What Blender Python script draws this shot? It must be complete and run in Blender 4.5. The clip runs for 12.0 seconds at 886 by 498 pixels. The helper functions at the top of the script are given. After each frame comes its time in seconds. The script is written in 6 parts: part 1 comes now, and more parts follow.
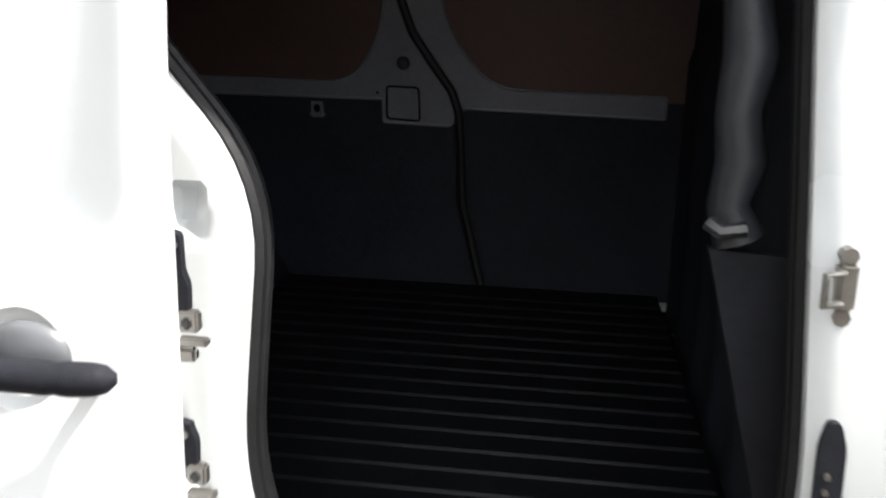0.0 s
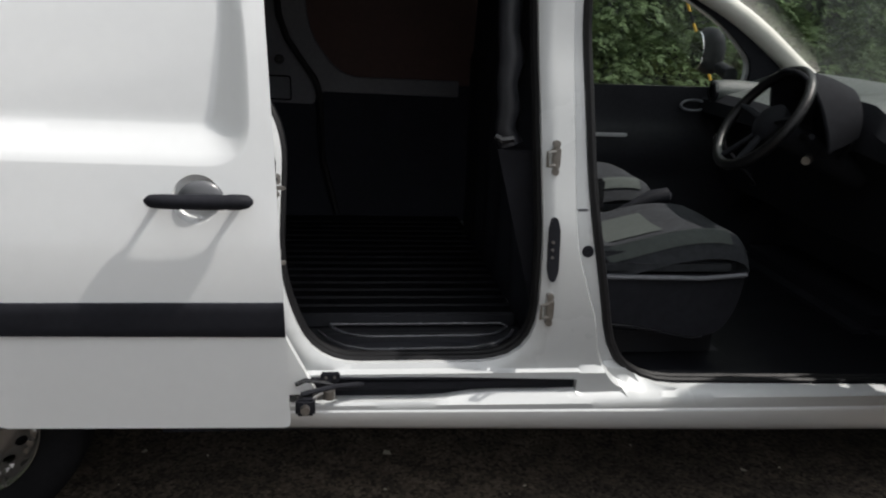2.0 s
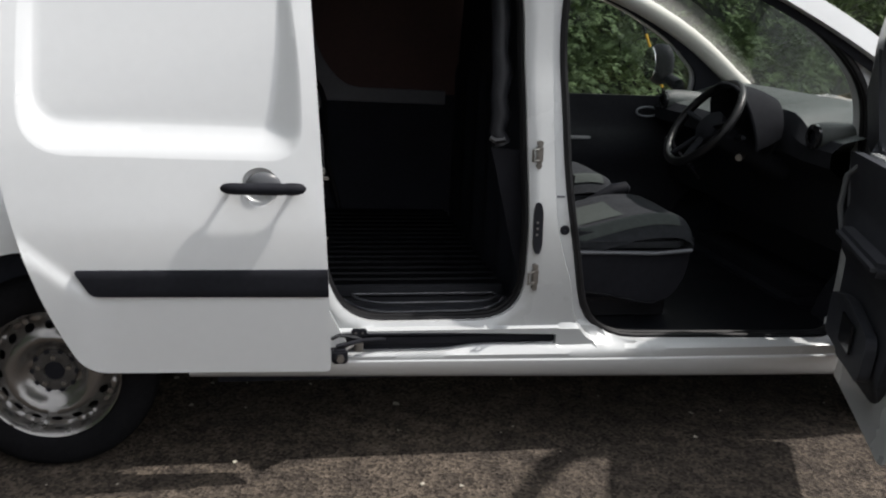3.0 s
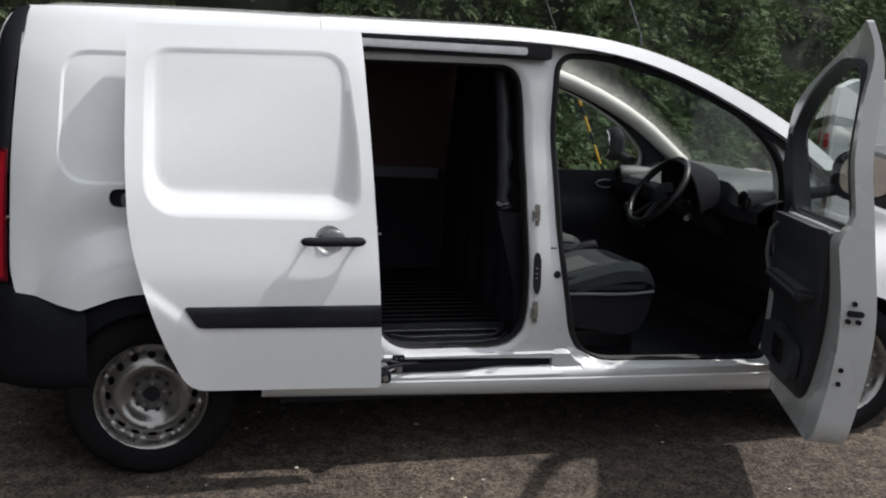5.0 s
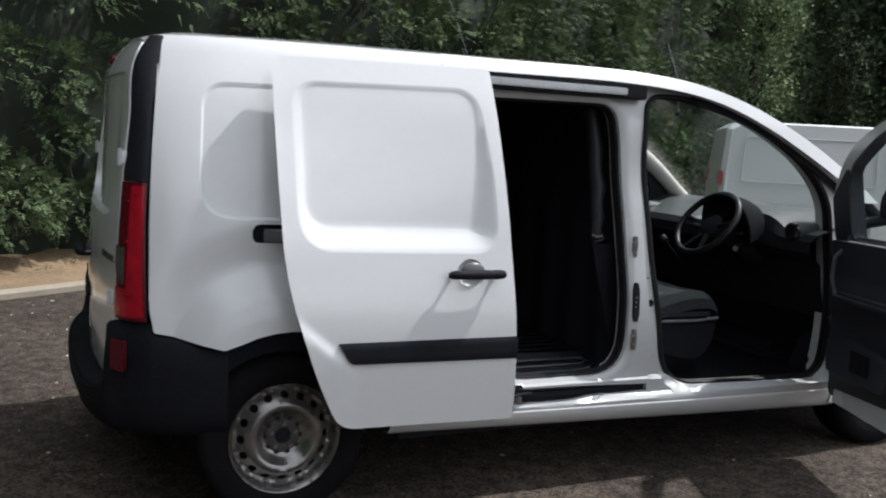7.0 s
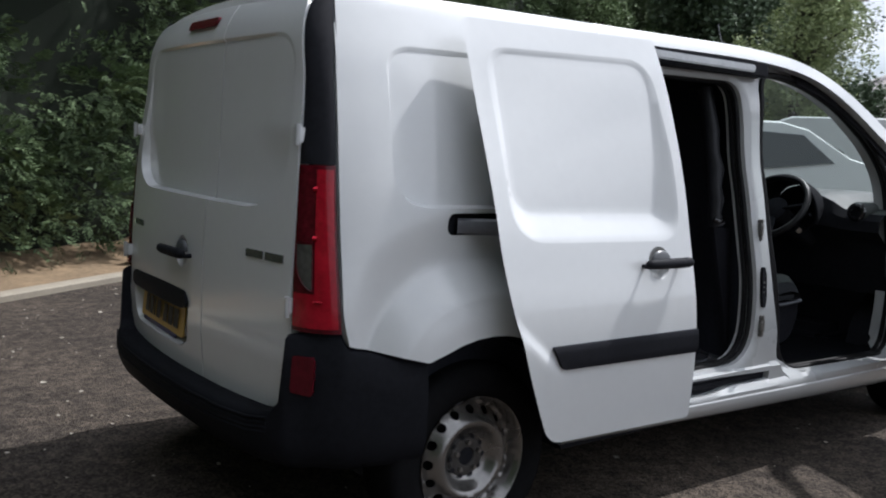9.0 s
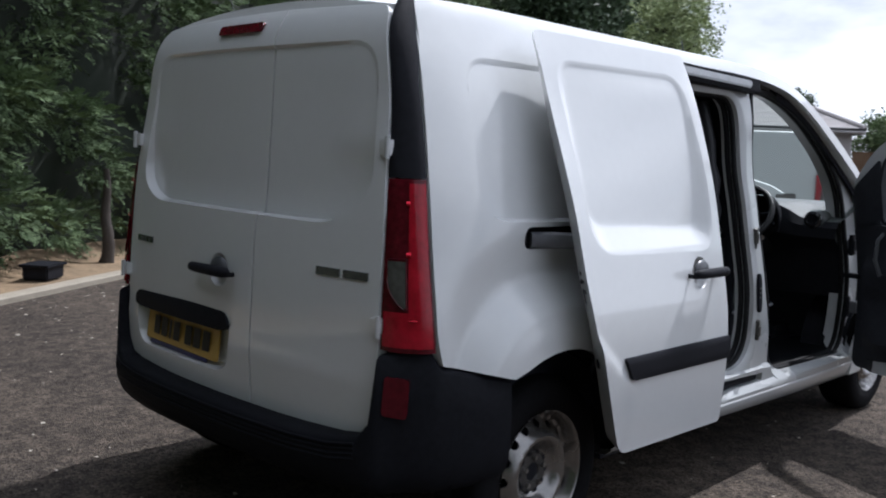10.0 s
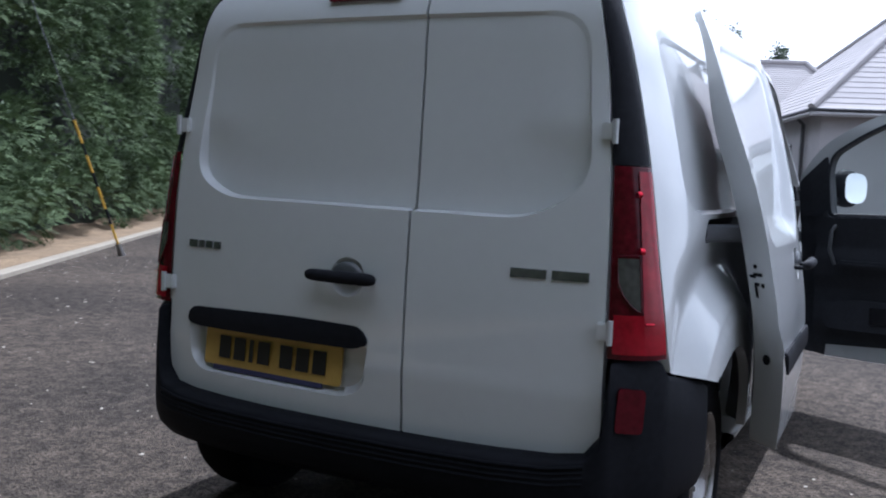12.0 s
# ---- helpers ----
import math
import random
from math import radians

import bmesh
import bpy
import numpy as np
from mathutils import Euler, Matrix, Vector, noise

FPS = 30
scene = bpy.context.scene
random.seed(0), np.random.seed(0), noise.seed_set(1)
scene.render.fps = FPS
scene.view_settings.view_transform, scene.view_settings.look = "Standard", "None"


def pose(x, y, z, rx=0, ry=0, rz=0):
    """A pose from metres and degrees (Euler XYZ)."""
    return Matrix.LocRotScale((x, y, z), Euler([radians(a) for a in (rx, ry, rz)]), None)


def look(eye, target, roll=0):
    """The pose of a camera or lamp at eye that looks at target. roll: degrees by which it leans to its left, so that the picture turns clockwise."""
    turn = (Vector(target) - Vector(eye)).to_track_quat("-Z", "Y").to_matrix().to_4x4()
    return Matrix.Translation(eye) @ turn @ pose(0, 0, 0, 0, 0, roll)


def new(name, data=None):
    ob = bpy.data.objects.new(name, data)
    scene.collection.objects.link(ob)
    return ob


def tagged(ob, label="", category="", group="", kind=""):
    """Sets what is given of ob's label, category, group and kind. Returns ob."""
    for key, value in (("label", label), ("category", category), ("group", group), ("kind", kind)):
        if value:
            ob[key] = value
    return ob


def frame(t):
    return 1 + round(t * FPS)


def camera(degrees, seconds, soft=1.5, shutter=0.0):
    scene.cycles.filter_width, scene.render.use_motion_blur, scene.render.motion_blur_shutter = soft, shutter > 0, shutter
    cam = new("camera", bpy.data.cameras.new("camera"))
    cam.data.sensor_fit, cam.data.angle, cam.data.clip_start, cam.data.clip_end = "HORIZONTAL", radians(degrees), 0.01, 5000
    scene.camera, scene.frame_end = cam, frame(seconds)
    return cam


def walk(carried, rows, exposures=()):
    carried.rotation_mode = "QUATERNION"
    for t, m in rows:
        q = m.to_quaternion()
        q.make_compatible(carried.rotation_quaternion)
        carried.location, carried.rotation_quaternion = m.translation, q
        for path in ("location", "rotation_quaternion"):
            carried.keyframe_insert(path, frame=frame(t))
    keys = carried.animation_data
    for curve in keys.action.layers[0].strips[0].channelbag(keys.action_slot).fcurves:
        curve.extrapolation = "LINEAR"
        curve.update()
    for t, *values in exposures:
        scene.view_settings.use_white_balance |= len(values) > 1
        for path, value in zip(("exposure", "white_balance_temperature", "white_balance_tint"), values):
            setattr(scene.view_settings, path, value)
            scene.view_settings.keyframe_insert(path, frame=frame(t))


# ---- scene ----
cam = camera(52.8, 12.0, soft=2.0, shutter=0.35)
PATH = [
    (0, (1.946, -1.831, 1.313), (1.693, 0.082, 0.787), 1.3),
    (0.5, (1.944, -2.153, 1.335), (1.83, -0.225, 0.815), 1.9),
    (1, (1.913, -2.465, 1.371), (1.883, -0.534, 0.852), 2.0),
    (1.5, (1.751, -2.803, 1.356), (1.878, -0.871, 0.856), 2.0),
    (2, (1.691, -3.051, 1.385), (1.942, -1.138, 0.861), 2.2),
    (2.5, (1.595, -3.343, 1.372), (1.907, -1.434, 0.867), 2.1),
    (3, (1.463, -3.58, 1.445), (1.81, -1.677, 0.935), 2.5),
    (5, (0.987, -4.257, 1.483), (1.48, -2.348, 1.147), 2.5),
    (5.5, (0.784, -4.301, 1.49), (1.332, -2.401, 1.19), 2.8),
    (6, (0.557, -4.21, 1.424), (1.189, -2.33, 1.169), 2.8),
    (6.5, (0.297, -4.078, 1.432), (1.022, -2.229, 1.193), 2.9),
    (7, (-0.064, -3.968, 1.425), (0.756, -2.159, 1.187), 3.0),
    (7.4, (-0.317, -3.807, 1.378), (0.559, -2.024, 1.145), 2.8),
    (9.5, (-1.244, -2.722, 1.29), (0.086, -1.242, 1.081), 2.7),
    (10, (-1.491, -2.482, 1.281), (-0.037, -1.122, 1.09), 2.7),
    (10.5, (-1.666, -2.201, 1.269), (-0.103, -0.968, 1.074), 2.6),
    (11, (-1.731, -1.879, 1.228), (-0.092, -0.748, 1.044), 2.5),
    (11.5, (-1.832, -1.582, 1.222), (-0.128, -0.552, 1.041), 2.5),
    (12, (-1.954, -1.307, 1.181), (-0.17, -0.416, 1.027), 2.5),
]
EXPOSURES = [(0.0, 1.5, 6500, 10), (0.5, 1.25, 6500, 10), (1.0, 0.74, 6480, 11), (1.5, 0.19, 6450, 11), (2.0, 0.02, 6430, 11), (2.6, -0.02, 6400, 11), (3.2, 0.05, 6340, 12), (5.0, 0.0, 6220, 12), (7.5, -0.03, 6050, 12), (9.5, -0.10, 5820, 13), (10.5, -0.10, 5600, 14), (11.2, 0.02, 5450, 14), (12.0, 0.30, 5280, 15)]
walk(cam, [(t, look(eye, target, roll)) for t, eye, target, roll in PATH], EXPOSURES)

# ---- light ----
SUN_TO = Vector((0.65, -0.05, 1.0)).normalized()
world = bpy.data.worlds.new("sky_world")
scene.world = world
world.use_nodes = True
wn, wl = world.node_tree.nodes, world.node_tree.links
wn.clear()
w_out = wn.new("ShaderNodeOutputWorld")
w_bg = wn.new("ShaderNodeBackground")
w_bg.inputs[1].default_value = 0.10
w_sky = wn.new("ShaderNodeTexSky")
w_sky.sky_type = "NISHITA"
w_sky.sun_disc = False
w_sky.sun_elevation = math.asin(SUN_TO.z)
w_sky.sun_rotation = math.atan2(SUN_TO.x, SUN_TO.y)
w_sky.air_density, w_sky.dust_density = 1.0, 2.0
w_map = wn.new("ShaderNodeMapping")
w_map.inputs["Scale"].default_value = (1.0, 1.0, 2.6)
w_tc = wn.new("ShaderNodeTexCoord")
w_noise = wn.new("ShaderNodeTexNoise")
w_noise.inputs["Scale"].default_value = 3.2
w_noise.inputs["Detail"].default_value = 9.0
w_noise.inputs["Roughness"].default_value = 0.56
w_ramp = wn.new("ShaderNodeValToRGB")
w_ramp.color_ramp.elements[0].position, w_ramp.color_ramp.elements[1].position = 0.24, 0.42
w_tone = wn.new("ShaderNodeTexNoise")
w_tone.inputs["Scale"].default_value = 3.6
w_tone.inputs["Detail"].default_value = 6.0
w_cloud = wn.new("ShaderNodeValToRGB")
w_cloud.color_ramp.elements[0].position, w_cloud.color_ramp.elements[1].position = 0.35, 0.68
w_cloud.color_ramp.elements[0].color = (4.6, 4.9, 5.4, 1)
w_cloud.color_ramp.elements[1].color = (14.0, 13.9, 13.6, 1)
w_mix = wn.new("ShaderNodeMix")
w_mix.data_type = "RGBA"
wl.new(w_tc.outputs["Generated"], w_map.inputs["Vector"])
wl.new(w_map.outputs[0], w_noise.inputs["Vector"])
wl.new(w_map.outputs[0], w_tone.inputs["Vector"])
wl.new(w_noise.outputs["Fac"], w_ramp.inputs["Fac"])
wl.new(w_tone.outputs["Fac"], w_cloud.inputs["Fac"])
wl.new(w_ramp.outputs["Color"], w_mix.inputs["Factor"])
wl.new(w_sky.outputs["Color"], w_mix.inputs["A"])
wl.new(w_cloud.outputs["Color"], w_mix.inputs["B"])
w_dot = wn.new("ShaderNodeVectorMath")
w_dot.operation = "DOT_PRODUCT"
w_dot.inputs[1].default_value = SUN_TO
wl.new(w_tc.outputs["Generated"], w_dot.inputs[0])
w_glow = wn.new("ShaderNodeMapRange")
w_glow.inputs["From Min"].default_value, w_glow.inputs["From Max"].default_value = -0.6, 0.9
w_glow.inputs["To Min"].default_value, w_glow.inputs["To Max"].default_value = 0.35, 1.5
wl.new(w_dot.outputs["Value"], w_glow.inputs["Value"])
w_mul = wn.new("ShaderNodeVectorMath")
w_mul.operation = "SCALE"
wl.new(w_mix.outputs["Result"], w_mul.inputs[0])
wl.new(w_glow.outputs[0], w_mul.inputs["Scale"])
wl.new(w_mul.outputs[0], w_bg.inputs["Color"])
wl.new(w_bg.outputs[0], w_out.inputs[0])

sun_data = bpy.data.lights.new("sun", "SUN")
sun_data.energy, sun_data.angle, sun_data.color = 4.6, radians(1.1), (1.0, 0.95, 0.88)
sun = new("sun", sun_data)
sun.rotation_mode = "QUATERNION"
sun.rotation_quaternion = (-SUN_TO).to_track_quat("-Z", "Y")
sun.location = (6, -1, 12)


# ---- materials ----
def mat(name, color, rough=0.5, metal=0.0, var=0.12, scale=6.0, bump=0.0, bscale=180.0, coat=0.0, spec=0.5, rvar=0.08, fine=60.0, rand=0.0, tint=None):
    """A principled surface with two scales of colour variation, uneven gloss and fine relief."""
    m = bpy.data.materials.new(name)
    m.use_nodes = True
    n, l = m.node_tree.nodes, m.node_tree.links
    b = n["Principled BSDF"]
    tc = n.new("ShaderNodeTexCoord")
    big, small = n.new("ShaderNodeTexNoise"), n.new("ShaderNodeTexNoise")
    big.inputs["Scale"].default_value, big.inputs["Detail"].default_value = scale, 5
    small.inputs["Scale"].default_value, small.inputs["Detail"].default_value = fine, 3
    for t in (big, small):
        l.new(tc.outputs["Object"], t.inputs["Vector"])
    add = n.new("ShaderNodeMath")
    add.operation = "ADD"
    l.new(big.outputs["Fac"], add.inputs[0])
    l.new(small.outputs["Fac"], add.inputs[1])
    src = add.outputs[0]
    if rand:
        geo = n.new("ShaderNodeNewGeometry")
        r1 = n.new("ShaderNodeMath")
        r1.operation = "MULTIPLY_ADD"
        l.new(geo.outputs["Random Per Island"], r1.inputs[0])
        r1.inputs[1].default_value = rand
        l.new(src, r1.inputs[2])
        src = r1.outputs[0]
    rg = n.new("ShaderNodeMapRange")
    rg.inputs["From Min"].default_value, rg.inputs["From Max"].default_value = 0.6, 1.4 + rand
    l.new(src, rg.inputs["Value"])
    mix = n.new("ShaderNodeMix")
    mix.data_type = "RGBA"
    lo = [c * (1 - var) for c in color]
    hi = [min(1, c * (1 + var)) for c in (tint or color)]
    mix.inputs["A"].default_value = (*lo, 1)
    mix.inputs["B"].default_value = (*hi, 1)
    l.new(rg.outputs[0], mix.inputs["Factor"])
    l.new(mix.outputs["Result"], b.inputs["Base Color"])
    rr = n.new("ShaderNodeMapRange")
    rr.inputs["To Min"].default_value, rr.inputs["To Max"].default_value = max(0.02, rough - rvar), min(1, rough + rvar)
    l.new(big.outputs["Fac"], rr.inputs["Value"])
    l.new(rr.outputs[0], b.inputs["Roughness"])
    b.inputs["Metallic"].default_value = metal
    b.inputs["Specular IOR Level"].default_value = spec
    b.inputs["Coat Weight"].default_value = coat
    b.inputs["Coat Roughness"].default_value = 0.04
    if bump:
        bt = n.new("ShaderNodeTexNoise")
        bt.inputs["Scale"].default_value, bt.inputs["Detail"].default_value = bscale, 4
        l.new(tc.outputs["Object"], bt.inputs["Vector"])
        bp = n.new("ShaderNodeBump")
        bp.inputs["Strength"].default_value, bp.inputs["Distance"].default_value = bump, 0.004
        l.new(bt.outputs["Fac"], bp.inputs["Height"])
        l.new(bp.outputs[0], b.inputs["Normal"])
    return m


def glass(name, tint, gloss=1.0):
    m = bpy.data.materials.new(name)
    m.use_nodes = True
    n, l = m.node_tree.nodes, m.node_tree.links
    n.remove(n["Principled BSDF"])
    tr, gl, fr, mx = n.new("ShaderNodeBsdfTransparent"), n.new("ShaderNodeBsdfGlossy"), n.new("ShaderNodeLayerWeight"), n.new("ShaderNodeMixShader")
    pw, ma = n.new("ShaderNodeMath"), n.new("ShaderNodeMath")
    pw.operation, ma.operation = "POWER", "MULTIPLY_ADD"
    pw.inputs[1].default_value, ma.inputs[1].default_value, ma.inputs[2].default_value = 5.0, 0.90, 0.06
    tr.inputs[0].default_value = (*tint, 1)
    gl.inputs["Roughness"].default_value = 0.01
    gl.inputs["Color"].default_value = (gloss, gloss, gloss, 1)
    l.new(fr.outputs["Facing"], pw.inputs[0])
    l.new(pw.outputs[0], ma.inputs[0])
    l.new(ma.outputs[0], mx.inputs[0])
    l.new(tr.outputs[0], mx.inputs[1])
    l.new(gl.outputs[0], mx.inputs[2])
    l.new(mx.outputs[0], n["Material Output"].inputs[0])
    return m


PAINT = mat("white_paint", (0.69, 0.705, 0.71), 0.34, var=0.020, scale=1.6, coat=1.0, rvar=0.03, fine=30)
# Same white as the body, darkened: the recesses' shade is in the colour.
SHELL = mat("white_paint_shaded", (0.50, 0.515, 0.52), 0.26, var=0.02, scale=2, coat=0.6)
TRIM = mat("black_moulded_plastic", (0.0140, 0.0146, 0.0185), 0.60, var=0.25, scale=10, bump=0.25, bscale=420, spec=0.10)
CARD = mat("black_interior_plastic", (0.030, 0.032, 0.039), 0.50, var=0.25, scale=10, bump=0.25, bscale=420, spec=0.30)
GLOSSB = mat("black_gloss_plastic", (0.012, 0.012, 0.014), 0.22, var=0.2, coat=0.3)
RUBBER = mat("black_rubber", (0.008, 0.008, 0.009), 0.5, var=0.3, scale=14, bump=0.2, spec=0.22)
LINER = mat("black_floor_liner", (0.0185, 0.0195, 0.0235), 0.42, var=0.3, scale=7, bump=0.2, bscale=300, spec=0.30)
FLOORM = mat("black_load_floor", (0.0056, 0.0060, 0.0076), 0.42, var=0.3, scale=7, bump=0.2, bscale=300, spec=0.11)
# Paler than the tray: the ribs' edge highlights are put into this colour.
TRAYRIB = mat("highlit_tray_rib_plastic", (0.085, 0.088, 0.097), 0.26, var=0.3, scale=14, bump=0.1, bscale=300)
TRAYM = mat("black_step_tray_plastic", (0.026, 0.027, 0.032), 0.34, var=0.2, scale=9, bump=0.1, bscale=300)
DARKLINE = mat("charcoal_wall_lining", (0.0195, 0.0212, 0.0275), 0.7, var=0.25, scale=6, bump=0.3, spec=0.08)
BARE = mat("grey_primer_metal", (0.125, 0.13, 0.145), 0.36, var=0.15, scale=8, metal=0.0)
HARDBOARD = mat("reddish_brown_hardboard", (0.062, 0.030, 0.026), 0.6, var=0.2, scale=9, bump=0.2)
DASH = mat("charcoal_dashboard", (0.060, 0.068, 0.066), 0.42, var=0.15, scale=12, bump=0.5, bscale=500)
HOODBLACK = mat("matt_black_hood_plastic", (0.0160, 0.0168, 0.0200), 0.8, var=0.2, scale=12, bump=0.3, bscale=420, spec=0.06)
WHEELSKIN = mat("satin_black_wheel_rim", (0.005, 0.005, 0.006), 0.36, var=0.2, scale=20, bump=0.2, bscale=500, spec=0.35)
FABRIC = mat("dark_grey_seat_fabric", (0.025, 0.027, 0.031), 0.9, var=0.3, scale=40, bump=0.5, bscale=600, spec=0.2)
FABRIC2 = mat("grey_ribbed_seat_fabric", (0.056, 0.064, 0.061), 0.9, var=0.10, scale=30, bump=0.4, bscale=500, spec=0.2)
CREAM = mat("pale_grey_pillar_trim", (0.52, 0.51, 0.47), 0.7, var=0.06)
STEEL = mat("silver_painted_steel", (0.50, 0.51, 0.52), 0.34, metal=0.55, var=0.16, scale=12, rvar=0.1)
ZINC = mat("zinc_plated_metal", (0.26, 0.25, 0.235), 0.32, metal=0.85, var=0.2, scale=30)
BADGE = mat("dull_chrome_badge", (0.22, 0.225, 0.235), 0.22, metal=0.8, var=0.4, scale=60)
TYRE = mat("tyre_rubber", (0.0085, 0.0085, 0.0095), 0.85, var=0.3, scale=16, bump=0.4, bscale=240, spec=0.06)
HUBSTEEL = mat("dull_grey_hub_steel", (0.085, 0.082, 0.080), 0.42, metal=0.6, var=0.35, scale=40)
RIM = mat("dull_silver_wheel_paint", (0.255, 0.248, 0.24), 0.26, metal=0.85, var=0.10, scale=9, rvar=0.08, fine=40)
REDLENS = mat("red_lamp_lens", (0.33, 0.006, 0.018), 0.16, var=0.3, scale=18, coat=0.15, spec=0.35)
REDDARK = mat("dark_red_lamp_lens", (0.085, 0.004, 0.010), 0.18, var=0.4, scale=30, coat=0.0, spec=0.3)
FOGRED = mat("fog_lamp_red", (0.085, 0.004, 0.010), 0.2, var=0.3, scale=40, coat=0.0, spec=0.3)
GLINT = mat("red_reflector_glint", (0.55, 0.02, 0.04), 0.24, metal=0.9, var=0.1)
DOME = mat("dark_grey_handle_cap", (0.085, 0.088, 0.095), 0.30, var=0.1)
CLEARLENS = mat("smoky_clear_lens", (0.070, 0.066, 0.064), 0.12, var=0.3, scale=30, coat=0.8)
PLATE = mat("yellow_plate", (0.58, 0.37, 0.085), 0.4, var=0.08)
INK = mat("black_ink", (0.012, 0.012, 0.012), 0.5)
BLUEINK = mat("navy_strip", (0.05, 0.05, 0.13), 0.5)
MIRRORM = mat("mirror_glass", (0.9, 0.9, 0.9), 0.01, metal=1.0, var=0.0, rvar=0.0)
WINDOW = glass("tinted_window_glass", (0.84, 0.91, 0.88))
SCREEN = glass("windscreen_glass", (0.84, 0.91, 0.88))


# ---- geometry helpers ----
def spline(xs, ys):
    """A natural cubic through the given values; past the ends it stays level."""
    x, y = np.array(xs, float), np.array(ys, float)
    n = len(x)
    h = np.diff(x)
    a = np.zeros((n, n))
    r = np.zeros(n)
    a[0, 0] = a[-1, -1] = 1
    for i in range(1, n - 1):
        a[i, i - 1], a[i, i], a[i, i + 1] = h[i - 1], 2 * (h[i - 1] + h[i]), h[i]
        r[i] = 6 * ((y[i + 1] - y[i]) / h[i] - (y[i] - y[i - 1]) / h[i - 1])
    m = np.linalg.solve(a, r)

    def at(q):
        q = np.clip(np.asarray(q, float), x[0], x[-1])
        i = np.clip(np.searchsorted(x, q) - 1, 0, n - 2)
        u, v = x[i + 1] - q, q - x[i]
        return (m[i] * u ** 3 + m[i + 1] * v ** 3) / (6 * h[i]) + (y[i] / h[i] - m[i] * h[i] / 6) * u + (y[i + 1] / h[i] - m[i + 1] * h[i] / 6) * v
    return at


def rounded(pts, n=6):
    """A closed outline from corners (a, b, radius)."""
    out = []
    k = len(pts)
    for i in range(k):
        p, r = Vector(pts[i][:2]), pts[i][2]
        a, c = Vector(pts[i - 1][:2]), Vector(pts[(i + 1) % k][:2])
        u, v = (a - p), (c - p)
        r = min(r, 0.48 * u.length, 0.48 * v.length)
        if r < 1e-4:
            out.append((p.x, p.y))
            continue
        u.normalize(), v.normalize()
        s, e = p + u * r, p + v * r
        for j in range(n + 1):
            t = j / n
            q = s * (1 - t) ** 2 + p * 2 * t * (1 - t) + e * t * t
            out.append((q.x, q.y))
    return out


def resample(poly, step):
    out = []
    k = len(poly)
    for i in range(k):
        a, c = np.array(poly[i]), np.array(poly[(i + 1) % k])
        d = np.linalg.norm(c - a)
        m = max(1, int(round(d / step)))
        for j in range(m):
            out.append(tuple(a + (c - a) * j / m))
    clean = []
    for p in out:
        if not clean or math.hypot(p[0] - clean[-1][0], p[1] - clean[-1][1]) > 1e-4:
            clean.append(p)
    return clean


def inside(P, poly):
    a = np.array(poly)
    c = np.roll(a, -1, 0)
    x, y = P[:, 0:1], P[:, 1:2]
    cross = ((a[:, 1] > y) != (c[:, 1] > y)) & (x < (c[:, 0] - a[:, 0]) * (y - a[:, 1]) / (c[:, 1] - a[:, 1] + 1e-12) + a[:, 0])
    return cross.sum(1) % 2 == 1


def away(P, poly):
    """Distance of each point from a closed outline."""
    a = np.array(poly)
    d = np.roll(a, -1, 0) - a
    best = np.full(len(P), 1e9)
    for i in range(len(a)):
        t = np.clip(((P - a[i]) @ d[i]) / (d[i] @ d[i] + 1e-12), 0, 1)
        best = np.minimum(best, np.linalg.norm(P - a[i] - t[:, None] * d[i], axis=1))
    return best


def grow(poly, d):
    """An outline moved outwards by d (inwards when negative)."""
    P = [Vector(p) for p in poly]
    k = len(P)
    area = sum(P[i].x * P[(i + 1) % k].y - P[(i + 1) % k].x * P[i].y for i in range(k))
    out = []
    for i in range(k):
        e = P[(i + 1) % k] - P[i - 1]
        n = Vector((e.y, -e.x)).normalized() * (1 if area > 0 else -1)
        out.append(tuple(P[i] + n * d))
    return out


def ease(t):
    t = np.clip(t, 0, 1)
    return t * t * (3 - 2 * t)


def pressed(outer, inner, crisp=False):
    """How far a point lies down the slope from an outer outline (0) to an inner one (1)."""
    def at(u, v):
        P = np.stack([u, v], 1)
        di, do = away(P, inner), away(P, outer)
        t = do / (do + di + 1e-9)
        t = np.where(inside(P, inner), 1.0, t)
        t = np.where(inside(P, outer), t, 0.0)
        return t if crisp else ease(t)
    return at


